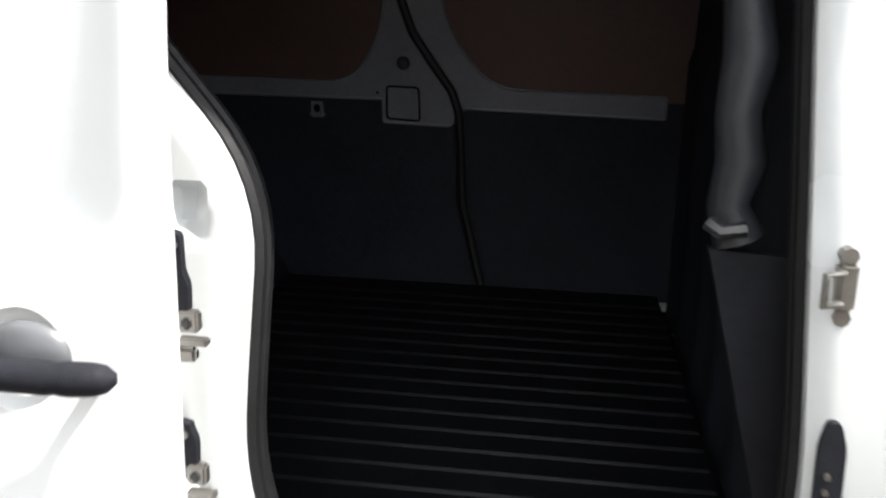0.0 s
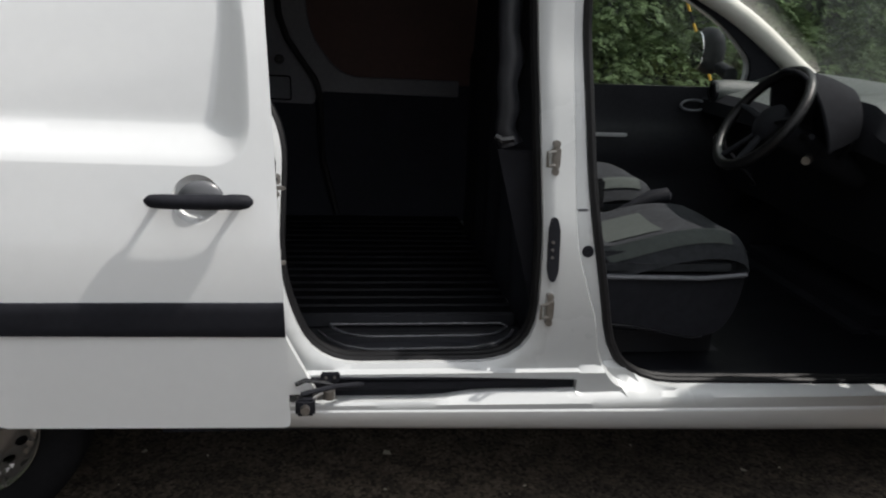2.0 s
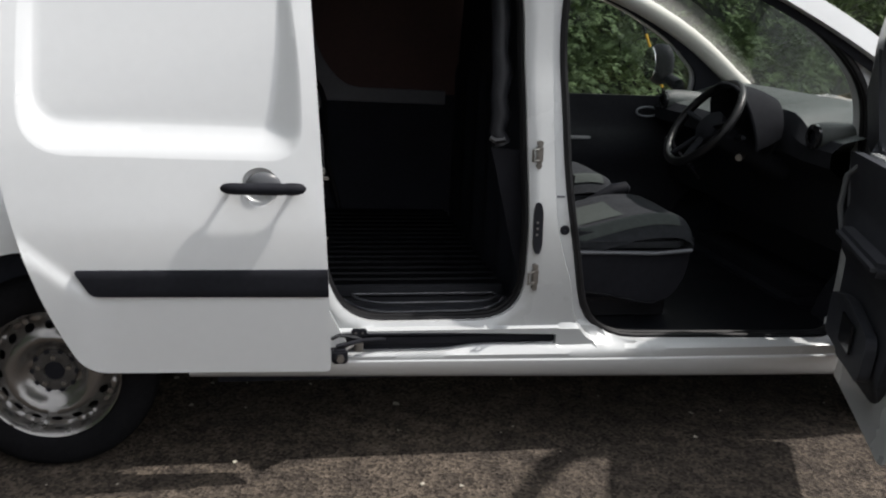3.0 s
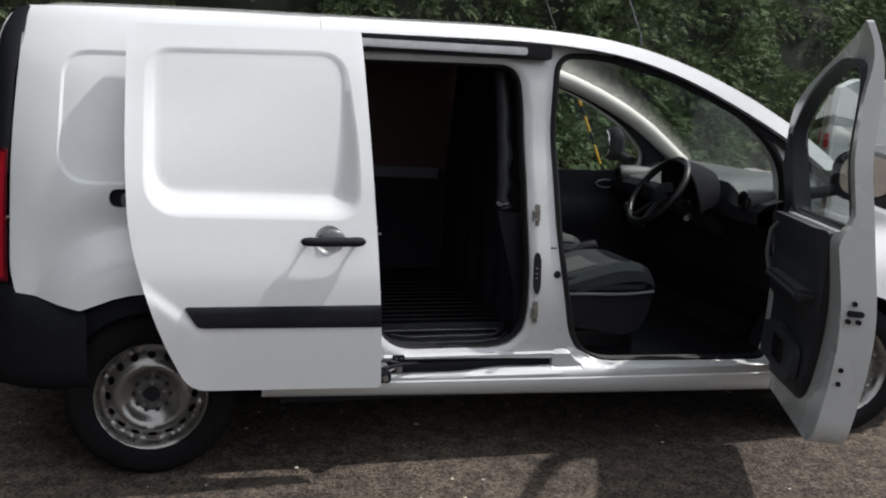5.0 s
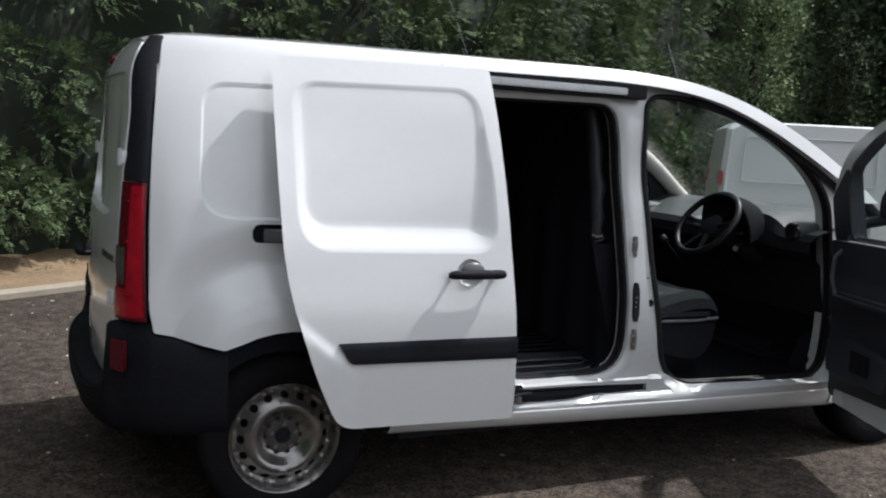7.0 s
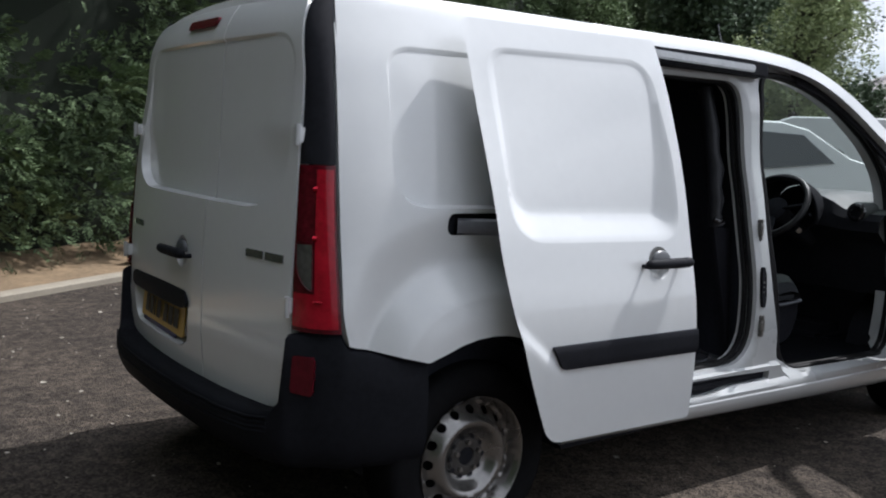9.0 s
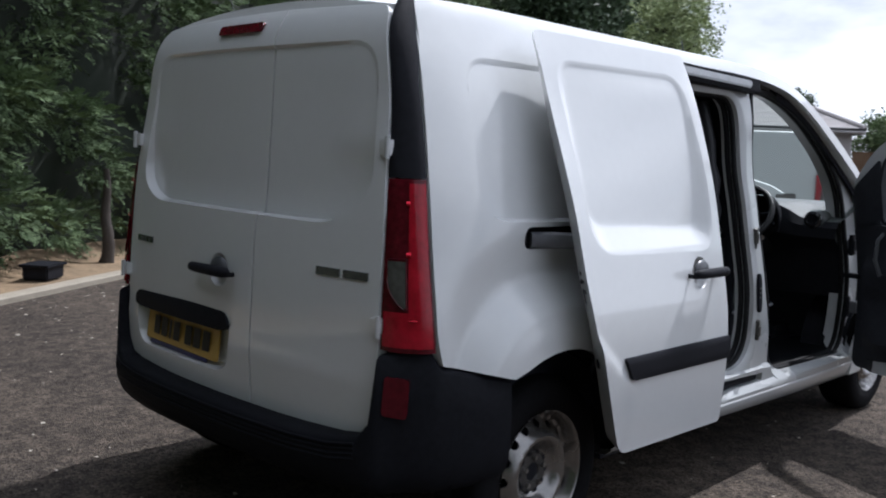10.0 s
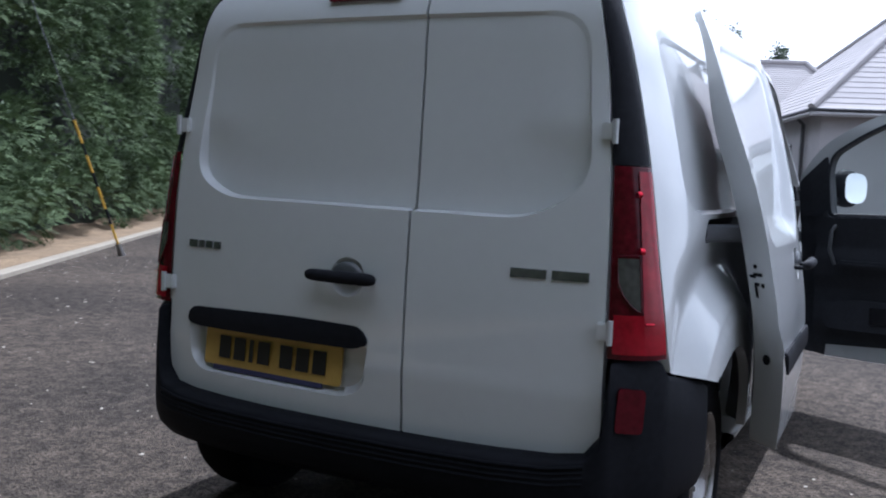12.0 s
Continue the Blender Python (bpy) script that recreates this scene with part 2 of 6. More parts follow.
def tri_sheet(outline, holes, step, lines=()):
    from mathutils.geometry import delaunay_2d_cdt
    loops = [resample(outline, step)] + [resample(h, step) for h in holes]
    verts, edges = [], []
    for lp in loops:
        o = len(verts)
        verts += [Vector(p) for p in lp]
        edges += [(o + i, o + (i + 1) % len(lp)) for i in range(len(lp))]
    for ln in lines:
        o, rl = len(verts), resample(ln, step * 0.7)
        verts += [Vector(p) for p in rl]
        edges += [(o + i, o + (i + 1) % len(rl)) for i in range(len(rl))]
    a = np.array(loops[0])
    gx, gy = np.arange(a[:, 0].min(), a[:, 0].max(), step), np.arange(a[:, 1].min(), a[:, 1].max(), step)
    G = np.array([(x, y) for x in gx for y in gy])
    ok = inside(G, loops[0]) & (away(G, loops[0]) > step * 0.45)
    for h in loops[1:]:
        ok &= ~inside(G, h) & (away(G, h) > step * 0.45)
    for ln in lines:
        ok &= away(G, ln) > step * 0.4
    verts += [Vector(p) for p in G[ok]]
    vs, es, fs, *_ = delaunay_2d_cdt(verts, edges, [], 0, 1e-5)
    V = np.array([tuple(v) for v in vs])
    F = np.array([f for f in fs if len(f) == 3])
    C = V[F].mean(1)
    keep = inside(C, loops[0])
    for h in loops[1:]:
        keep &= ~inside(C, h)
    A2 = V[F]
    keep &= np.abs(np.cross(A2[:, 1] - A2[:, 0], A2[:, 2] - A2[:, 0])) > 1e-7
    F = F[keep]
    used = np.unique(F)
    remap = np.zeros(len(V), int)
    remap[used] = np.arange(len(used))
    return V[used], remap[F]


def mesh_from(name, V, F, smooth=True, sharp=40):
    me = bpy.data.meshes.new(name)
    me.from_pydata([tuple(v) for v in V], [], [tuple(int(i) for i in f) for f in F])
    me.validate()
    if smooth:
        me.polygons.foreach_set("use_smooth", [True] * len(me.polygons))
        me.set_sharp_from_angle(angle=radians(sharp))
    return me


def part(name, data, material, parent=None, label="", smooth=True, sharp=40):
    """Links a bmesh or mesh as one object under a thing or part."""
    if isinstance(data, bmesh.types.BMesh):
        me = bpy.data.meshes.new(name)
        bmesh.ops.recalc_face_normals(data, faces=data.faces)
        data.to_mesh(me)
        data.free()
        if smooth:
            me.polygons.foreach_set("use_smooth", [True] * len(me.polygons))
            me.set_sharp_from_angle(angle=radians(sharp))
    else:
        me = data
    me.materials.clear()
    me.materials.append(material)
    ob = new(name, me)
    if parent:
        ob.parent = parent
    if label:
        ob["label"] = label
    return ob


def sheet(name, outline, holes, f, step, back=None, lines=(), flip=False):
    """A curved panel: the flat outline (u, v) laid through f, with a second skin at back when given."""
    V2, F = tri_sheet(outline, holes, step, lines)
    A = f(V2[:, 0], V2[:, 1])
    if back is not None:
        B = back(V2[:, 0], V2[:, 1], A)
        n = len(A)
        count = {}
        for t in F:
            for i in range(3):
                e = (int(t[i]), int(t[(i + 1) % 3]))
                k = (min(e), max(e))
                count[k] = None if k in count else e
        rim = [e for e in count.values() if e]
        faces = [tuple(t) for t in F] + [tuple(int(i) + n for i in t[::-1]) for t in F] + [(e[1], e[0], e[0] + n, e[1] + n) for e in rim]
        A = np.concatenate([A, B])
    else:
        faces = [tuple(t) for t in F]
    if flip:
        faces = [tuple(reversed(t)) for t in faces]
    return mesh_from(name, A, faces)


def tube(path, radius, sides=8, closed=False, squash=1.0):
    """A bmesh tube along a path; radius may be a list."""
    bm = bmesh.new()
    P = [Vector(p) for p in path]
    k = len(P)
    rings = []
    ref = Vector((0, 0, 1))
    last = None
    for i in range(k):
        a = P[(i - 1) % k] if closed or i else P[i]
        c = P[(i + 1) % k] if closed or i < k - 1 else P[i]
        d = (c - a).normalized()
        if abs(d.dot(ref)) > 0.95:
            s = d.cross(Vector((1, 0, 0))).normalized()
        else:
            s = d.cross(ref).normalized()
        if last is not None and squash == 1.0:
            s = (last - d * last.dot(d)).normalized()
        last = s
        t = s.cross(d).normalized()
        r = radius[i] if isinstance(radius, (list, tuple)) else radius
        rings.append([bm.verts.new(P[i] + s * (r * math.cos(2 * math.pi * j / sides)) + t * (r * squash * math.sin(2 * math.pi * j / sides))) for j in range(sides)])
    for i in range(k if closed else k - 1):
        A, B = rings[i], rings[(i + 1) % k]
        if i == k - 1:
            m = min(range(sides), key=lambda q: (A[0].co - B[q].co).length)
            B = B[m:] + B[:m]
        for j in range(sides):
            bm.faces.new((A[j], A[(j + 1) % sides], B[(j + 1) % sides], B[j]))
    if not closed:
        bm.faces.new(rings[0][::-1])
        bm.faces.new(rings[-1])
    return bm


def box(x0, x1, y0, y1, z0, z1, bevel=0.0, bm=None, seg=2):
    bm = bm or bmesh.new()
    made = bmesh.ops.create_cube(bm, size=1, matrix=Matrix.Translation(((x0 + x1) / 2, (y0 + y1) / 2, (z0 + z1) / 2)) @ Matrix.Diagonal((x1 - x0, y1 - y0, z1 - z0, 1)))
    if bevel:
        es = {e for v in made["verts"] for e in v.link_edges}
        bmesh.ops.bevel(bm, geom=list(es), offset=bevel, segments=seg, affect="EDGES")
    return bm


def lathe(profile, n=48, axis="y"):
    """A turned bmesh from (radius, along) pairs about the y axis."""
    bm = bmesh.new()
    rings = []
    for r, a in profile:
        rings.append([bm.verts.new((r * math.cos(2 * math.pi * j / n), a, r * math.sin(2 * math.pi * j / n))) for j in range(n)])
    for A, B in zip(rings, rings[1:]):
        for j in range(n):
            bm.faces.new((A[j], A[(j + 1) % n], B[(j + 1) % n], B[j]))
    return bm


def loft(rows, closed=False):
    """A bmesh skin over rows of points."""
    bm = bmesh.new()
    R = [[bm.verts.new(p) for p in row] for row in rows]
    for A, B in zip(R, R[1:]):
        m = len(A)
        for j in range(m if closed else m - 1):
            bm.faces.new((A[j], A[(j + 1) % m], B[(j + 1) % m], B[j]))
    return bm


def prism(outline, place, depth):
    """A bmesh plate: outline (u, v) through place(u, v, d) at d = 0 and d = depth."""
    bm = bmesh.new()
    a = [bm.verts.new(place(u, v, 0)) for u, v in outline]
    c = [bm.verts.new(place(u, v, depth)) for u, v in outline]
    bm.faces.new(a)
    bm.faces.new(c[::-1])
    for i in range(len(a)):
        j = (i + 1) % len(a)
        bm.faces.new((a[j], a[i], c[i], c[j]))
    return bm


def thing(name, label, category, group="", kind=""):
    return tagged(new(name), label, category, group, kind)


# ---- the van: shape of its skin ----
W_AT = spline([0.20, 0.30, 0.40, 0.55, 0.70, 0.85, 0.95, 1.05, 1.15, 1.30, 1.45, 1.60, 1.70, 1.76, 1.80],
              [0.862, 0.882, 0.893, 0.905, 0.908, 0.896, 0.879, 0.862, 0.845, 0.813, 0.772, 0.722, 0.680, 0.645, 0.60])
PLAN = spline([0.0, 0.14, 0.27, 0.40, 0.55, 0.80, 2.0, 3.0, 3.5, 3.9, 4.3, 4.6, 4.75],
              [0.80, 0.865, 0.922, 0.965, 0.992, 1.0, 1.0, 1.0, 0.99, 0.97, 0.90, 0.76, 0.62])
CANT = spline([0.30, 1.0, 1.8, 2.35, 2.63, 2.92, 3.23, 3.555, 3.80, 4.0], [1.752, 1.769, 1.773, 1.766, 1.735, 1.664, 1.542, 1.356, 1.175, 1.05])
REAR_X = spline([0.40, 0.50, 0.90, 1.10, 1.30, 1.50, 1.69, 1.76], [0.112, 0.115, 0.120, 0.130, 0.147, 0.170, 0.205, 0.255])
DOOR_EDGE = spline([0.45, 0.80, 1.15, 1.40, 1.60, 1.74], [0.705, 0.70, 0.69, 0.668, 0.635, 0.60])
PANEL_EDGE = spline([0.60, 0.76, 1.23, 1.43, 1.69, 1.76], [0.275, 0.269, 0.272, 0.285, 0.31, 0.33])
AXLE_R, AXLE_F, HUB_Z = 0.75, 3.831, 0.305


BULGE = spline([1.0, 1.6, 2.2, 2.5, 2.92, 3.23, 3.55], [0.0, 0.03, 0.065, 0.078, 0.050, 0.020, 0.0])


def half_width(x, z):
    """Half the body's width; the shoulders stand wider over the cab doors."""
    return W_AT(z) * PLAN(x) + BULGE(x) * ease((z - 1.25) / 0.45)


def rear_x(y, z):
    return REAR_X(z) + 0.05 * (np.abs(y) / 0.7) ** 2


def flare(x, z, cx):
    """The arch blister: the skin draws in towards its crease, then turns out to the wheel arch."""
    r = (np.abs((x - cx - 0.05) / 0.505) ** 2.8 + np.abs((z - HUB_Z) / 0.66) ** 2.8) ** (1 / 2.8)
    drawn = -0.034 * ease((1.26 - r) / 0.26) * ease((x - 0.27) / 0.10)
    return drawn + 0.052 * np.clip((1.0 - r) / 0.17, 0, 1) + 0.006 * np.clip((0.80 - r) / 0.03, 0, 1)


def crease(k, cx):
    """A closed band that follows the blister at k of its size."""
    def arch(q):
        return [(cx + 0.05 + 0.505 * q * math.copysign(abs(math.cos(a)) ** 0.714, math.cos(a)), HUB_Z + 0.66 * q * math.sin(a) ** 0.714) for a in np.linspace(0.42, 2.72, 40)]
    return arch(k) + arch(k - 0.012)[::-1]


def side(sign, inset=0.0):
    return lambda x, z: np.stack([x, sign * (half_width(x, z) - inset), z], 1)


def inward(d):
    return lambda u, v, A: A + np.stack([np.zeros(len(A)), -np.sign(A[:, 1]) * d, np.zeros(len(A))], 1)


van = thing("van", "white panel van with its side and driver doors open", "van")

CARGO = rounded([(1.385, 1.615, .06), (1.385, 1.300, .05), (1.574, 1.095, .11), (1.560, .70, .10), (1.650, .463, .13), (2.242, .465, .16), (2.245, .80, .05), (2.212, 1.45, .05), (2.19, 1.625, .10)])
CAB = rounded([(2.345, 1.40, .1), (2.362, 1.672, .09), (2.535, 1.678, .10), (2.79, 1.64, .15), (3.08, 1.555, .2), (3.33, 1.41, .15), (3.46, 1.25, .12), (3.45, .372, .12), (2.472, .393, .18), (2.380, .90, .12)])


def arc(cx, r, z, n=18):
    """Points of a wheel arch from its front foot over the top to its rear foot."""
    a0 = math.asin(max(-1, min(1, (z - HUB_Z) / r)))
    return [(cx + r * math.cos(a0 + (math.pi - 2 * a0) * i / n), HUB_Z + r * math.sin(a0 + (math.pi - 2 * a0) * i / n)) for i in range(n + 1)]


# rear quarter, outer skin
QREC_OUT = rounded([(0.428, 1.118, .13), (1.36, 1.116, .08), (1.34, 1.606, .06), (0.450, 1.594, .09)], 8)
QREC_IN = rounded([(0.437, 1.127, .125), (1.350, 1.125, .08), (1.33, 1.594, .06), (0.459, 1.583, .085)], 8)
SLOT = rounded([(0.612, 1.035, .034), (1.40, 1.035, .02), (1.40, 1.103, .02), (0.612, 1.103, .034)], 8)
arch_r = arc(AXLE_R, 0.425, 0.40)
quarter = [(1.38, 1.767), (1.38, 1.12), (1.44, 1.0), (1.48, 0.84), (1.55, 0.62), (1.64, 0.44), (1.66, 0.40)] + [a for a in arch_r if a[0] > 0.56] + [(0.512, 0.669)] + \
    rounded([(0.29, .708, .03), (0.269, .80, .05), (0.272, 1.23, .2), (0.31, 1.70, .1)])[3:] + [(0.325, 1.750), (0.6, 1.758), (1.0, 1.766)]
quarter = [q for i, q in enumerate(quarter) if i == 0 or math.dist(q, quarter[i - 1]) > 0.004]
q_press = pressed(QREC_OUT, QREC_IN, True)


def quarter_skin(sign):
    def f(x, z):
        y = half_width(x, z) + flare(x, z, AXLE_R) * (z > 0.3) - (0.026 - 0.019 * ease((z - 1.15) / 0.42)) * q_press(x, z)
        return np.stack([x, sign * y, z], 1)
    return f


part("rear_quarter_panel", sheet("rear_quarter_panel", quarter, [SLOT], quarter_skin(-1), 0.022, inward(0.03), [grow(QREC_OUT, 0.004), QREC_OUT, QREC_IN, grow(QREC_IN, -0.004), crease(1.0, AXLE_R), crease(0.83, AXLE_R)]), PAINT, van, "white painted rear quarter with a pressed blank window")
part("slide_channel", box(0.60, 1.43, -0.822, -0.795, 1.022, 1.116, 0.004), TRIM, van, "black sliding door channel")

# door surrounds
REB_OUT = rounded([(2.29, 1.90, .01), (2.312, 1.13, .2), (2.330, .80, .08), (2.372, .66, .1), (2.400, .58, .1), (2.412, .48, .06), (2.47, .387, .09), (3.72, .370, .02), (3.72, 1.90, .02)])
REB_IN = rounded([(2.30, 1.89, .01), (2.323, 1.13, .2), (2.341, .80, .08), (2.383, .66, .1), (2.411, .58, .1), (2.424, .48, .06), (2.475, .399, .08), (3.71, .382, .02), (3.71, 1.89, .02)])
rebate = pressed(REB_OUT, REB_IN)
TRACK = rounded([(1.56, .437, .004), (1.95, .434, .05), (2.358, .421, .006), (2.358, .385, .006), (2.22, .386, .05), (2.10, .388, .06), (1.98, .370, .06), (1.56, .372, .004)])


POCKET = rounded([(1.470, 1.030, .01), (1.522, 1.022, .012), (1.518, 1.10, .008), (1.468, 1.10, .008)], 3)
pocket = pressed(POCKET, [(1.496 + (a - 1.496) * 0.82, 1.063 + (c - 1.063) * 0.86) for a, c in POCKET])


def surround_skin(x, z):
    """Pillar and sill face: rolled at the cargo opening, stepped in round the cab, coved out towards the sill."""
    near = away(np.stack([x, z], 1), CARGO)
    roll = ease(1 - near / 0.022)
    inset = 0.046 + 0.034 * rebate(x, z) * ease((z - 0.385) / 0.03) + 0.012 * roll + 0.020 * pocket(x, z) - 0.016 * ease((0.450 - z) / 0.006) - 0.028 * ease((0.382 - z) / 0.016)
    return np.stack([x, -(half_width(x, z) - inset), z], 1)


surround = [(1.345, 1.0), (1.40, 0.90), (1.40, 0.353), (3.62, 0.325), (3.66, 1.16)] + [(x, float(CANT(x)) - 0.035) for x in np.linspace(3.66, 2.0, 26)] + [(1.345, 1.732)]
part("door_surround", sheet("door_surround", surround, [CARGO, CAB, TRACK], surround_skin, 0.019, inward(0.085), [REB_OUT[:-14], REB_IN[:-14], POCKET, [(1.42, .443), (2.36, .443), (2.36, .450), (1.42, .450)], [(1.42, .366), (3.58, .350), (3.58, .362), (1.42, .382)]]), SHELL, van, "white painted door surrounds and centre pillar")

band = [(x, float(CANT(x)) - 0.055 - 0.02 * float(ease((x - 2.6) / 0.8))) for x in np.linspace(1.381, 3.62, 34)] + [(x, float(CANT(x))) for x in np.linspace(3.72, 1.381, 36)]
part("cant_rail", sheet("cant_rail", band, [], side(-1, 0.0), 0.025, inward(0.055)), PAINT, van, "white roof rail running into the windscreen pillar")

# upper slide rail above the cargo opening
part("upper_rail", box(1.47, 2.31, -0.775, -0.66, 1.648, 1.706, 0.006), TRIM, van, "black upper door rail")
part("upper_rail_cover", box(1.47, 2.20, -0.788, -0.77, 1.662, 1.692, 0.005), STEEL, van, "silver rail cover")

# sill with its lower track
sill_rows = []
for x in np.linspace(1.16, 3.62, 30):
    k = float(PLAN(x))
    top, low = 0.006 - 0.014 * (x - 1.75), 0.006 - 0.026 * (x - 1.75)
    sill_rows.append([(x, -y * k, z + (top if z > 0.335 else low)) for y, z in ((0.80, 0.352), (0.868, 0.352), (0.884, 0.347), (0.8885, 0.342), (0.889, 0.336), (0.869, 0.306), (0.850, 0.281), (0.830, 0.265), (0.79, 0.262))])
part("sill", loft(sill_rows), PAINT, van, "white sill with a rolled step", sharp=60)
lower = part("lower_track", box(1.50, 2.385, -0.838, -0.78, 0.350, 0.450, 0.004), TRIM, van, "black lower sliding track")
part("track_lip", tube([(1.52, -0.866, .434), (1.95, -0.864, .430), (2.15, -0.858, .423), (2.352, -0.850, .417)], 0.004, 8), TRIM, lower)
part("track_rail", tube([(1.52, -0.852, .408), (1.98, -0.850, .406), (2.30, -0.842, .404)], 0.010, 8, squash=1.4), TRIM, lower)

# roof
def roof_z(x, y):
    w = half_width(x, CANT(x))
    return CANT(x) + 0.048 * (1 - (np.abs(y) / w) ** 2.2) - 0.10 * ease((0.42 - x) / 0.30) * 0.6


def roof_edge(x):
    return float(half_width(x, CANT(x)))


xs = np.linspace(0.27, 2.72, 40)
roof_line = [(float(x), -roof_edge(x)) for x in xs] + [(2.80, -0.35), (2.82, 0.0), (2.80, 0.35)] + [(float(x), roof_edge(x)) for x in xs[::-1]]
part("roof", sheet("roof", roof_line, [], lambda x, y: np.stack([x, y, roof_z(x, y)], 1), 0.05, lambda u, v, A: A + np.array([0, 0, -0.03])), PAINT, van, "white roof skin")
xs = np.linspace(2.70, 3.78, 22)
screen_line = [(2.82, 0.0), (2.80, -0.35)] + [(float(x), -roof_edge(x) + 0.03) for x in xs] + [(3.90, -0.45), (3.94, 0.0), (3.90, 0.45)] + [(float(x), roof_edge(x) - 0.03) for x in xs[::-1]] + [(2.80, 0.35)]


def screen_z(x, y):
    return roof_z(x, y) - 0.012


windscreen = part("windscreen", sheet("windscreen", screen_line, [], lambda x, y: np.stack([x, y, screen_z(x, y)], 1), 0.06), SCREEN, van, "clear windscreen")
windscreen.visible_shadow = False
mast_z = float(screen_z(np.array([3.10]), np.array([0.0]))[0])
aerial = part("aerial", tube([(3.10, 0.0, mast_z), (3.07, 0.0, 1.84), (2.99, 0.0, 2.01)], [0.005, 0.0034, 0.0028], 8), BARE, van, "thin raked roof aerial")
part("aerial_foot", lathe([(0.001, 0.022), (0.012, 0.02), (0.020, 0.004), (0.022, -0.004)], 16), TRIM, aerial).matrix_basis = Matrix.Translation((3.10, 0.0, mast_z)) @ Matrix.Rotation(radians(90), 4, "X")

# left side, outer skin and passenger window
LWIN = rounded([(2.47, 1.075, .04), (2.46, 1.58, .08), (2.60, 1.625, .1), (2.80, 1.60, .15), (3.06, 1.52, .2), (3.36, 1.36, .15), (3.53, 1.20, .08), (3.52, 1.075, .04)])
left = [(x, float(CANT(x))) for x in np.linspace(0.34, 3.74, 44)] + [(3.66, 1.10), (3.64, 0.255), (1.17, 0.255)] + arch_r + rounded([(0.29, .708, .03), (0.269, .80, .05), (0.272, 1.23, .2), (0.31, 1.70, .1)])[2:]
part("left_body_side", sheet("left_body_side", left, [LWIN], quarter_skin(1), 0.04, inward(0.035)), PAINT, van, "white body side")
pane = part("passenger_window", sheet("passenger_window", rounded([(2.46, 1.06, .03), (2.45, 1.59, .08), (2.60, 1.635, .1), (2.80, 1.61, .15), (3.06, 1.53, .2), (3.37, 1.37, .15), (3.54, 1.20, .08), (3.53, 1.06, .03)]), [], side(1, 0.018), 0.08), WINDOW, van, "clear passenger window")
pane.visible_shadow = False

# front end
BONNET = spline([3.70, 3.90, 4.15, 4.40, 4.58, 4.66], [1.16, 1.075, 1.01, 0.93, 0.84, 0.74])
arch_f = arc(AXLE_F, 0.375, 0.255)
for sign, nm in ((-1, "front_wing"), (1, "front_wing")):
    x_rear = 3.63 if sign < 0 else 3.645
    wing = [(x_rear, 0.255), (x_rear, 1.165), (3.72, 1.15)] + [(float(x), float(BONNET(x)) - 0.02) for x in np.linspace(3.80, 4.56, 10)] + [(4.58, 0.62), (4.50, 0.45), (4.30, 0.255)] + arch_f
    part(nm, sheet(nm, wing, [], (lambda s: lambda x, z: np.stack([x, s * (half_width(x, np.minimum(z, 0.98)) + 0.5 * flare(x, z, AXLE_F)), z], 1))(sign), 0.04, inward(0.03)), PAINT, van, "white front wing")
xs = np.linspace(3.72, 4.56, 12)
hood = [(float(x), -0.985 * float(half_width(x, 0.98)) + 0.005) for x in xs] + [(4.64, -0.3), (4.66, 0), (4.64, 0.3)] + [(float(x), 0.985 * float(half_width(x, 0.98)) - 0.005) for x in xs[::-1]] + [(3.88, 0.4), (3.92, 0), (3.88, -0.4)]
part("bonnet", sheet("bonnet", hood, [], lambda x, y: np.stack([x, y, BONNET(x) + 0.03 * (1 - (np.abs(y) / 0.85) ** 2)], 1), 0.05, lambda u, v, A: A + np.array([0, 0, -0.03])), PAINT, van, "white bonnet")
bump_f = [(y, z) for y, z in rounded([(-0.72, .27, .05), (0.72, .27, .05), (0.70, .80, .05), (-0.70, .80, .05)])]
part("front_bumper", sheet("front_bumper", bump_f, [], lambda y, z: np.stack([4.70 - 0.22 * (np.abs(y) / 0.72) ** 3 - 0.25 * np.maximum(z - 0.55, 0), y, z], 1), 0.05, lambda u, v, A: A + np.array([-0.05, 0, 0])), TRIM, van, "black front bumper")
for sign in (-1, 1):
    part("headlamp", box(4.42, 4.58, min(sign * 0.50, sign * 0.70), max(sign * 0.50, sign * 0.70), 0.72, 0.86, 0.03), CLEARLENS, van)

# floor pan and arch liners
part("underbody", box(1.20, 3.42, -0.80, 0.80, 0.235, 0.37, 0.04), TRIM, van, "black underbody")
part("rear_axle_beam", box(0.42, 1.20, -0.55, 0.55, 0.26, 0.45, 0.05), TRIM, van)
part("engine_tray", box(3.42, 4.45, -0.50, 0.50, 0.20, 0.45, 0.05), TRIM, van)
for sx, cx, r in ((-1, AXLE_R, 0.405), (1, AXLE_R, 0.405), (-1, AXLE_F, 0.38), (1, AXLE_F, 0.38)):
    prof = arc(cx, r, 0.33, 20)
    rows = [[(x, sx * 0.835, z) for x, z in prof], [(x, sx * 0.60, z) for x, z in prof], [(cx + (x - cx) * 0.05, sx * 0.55, 0.30 + (z - 0.30) * 0.05) for x, z in prof]]
    part("arch_liner", loft(rows), TRIM, van, "black wheel arch liner")

# ---- wheels ----


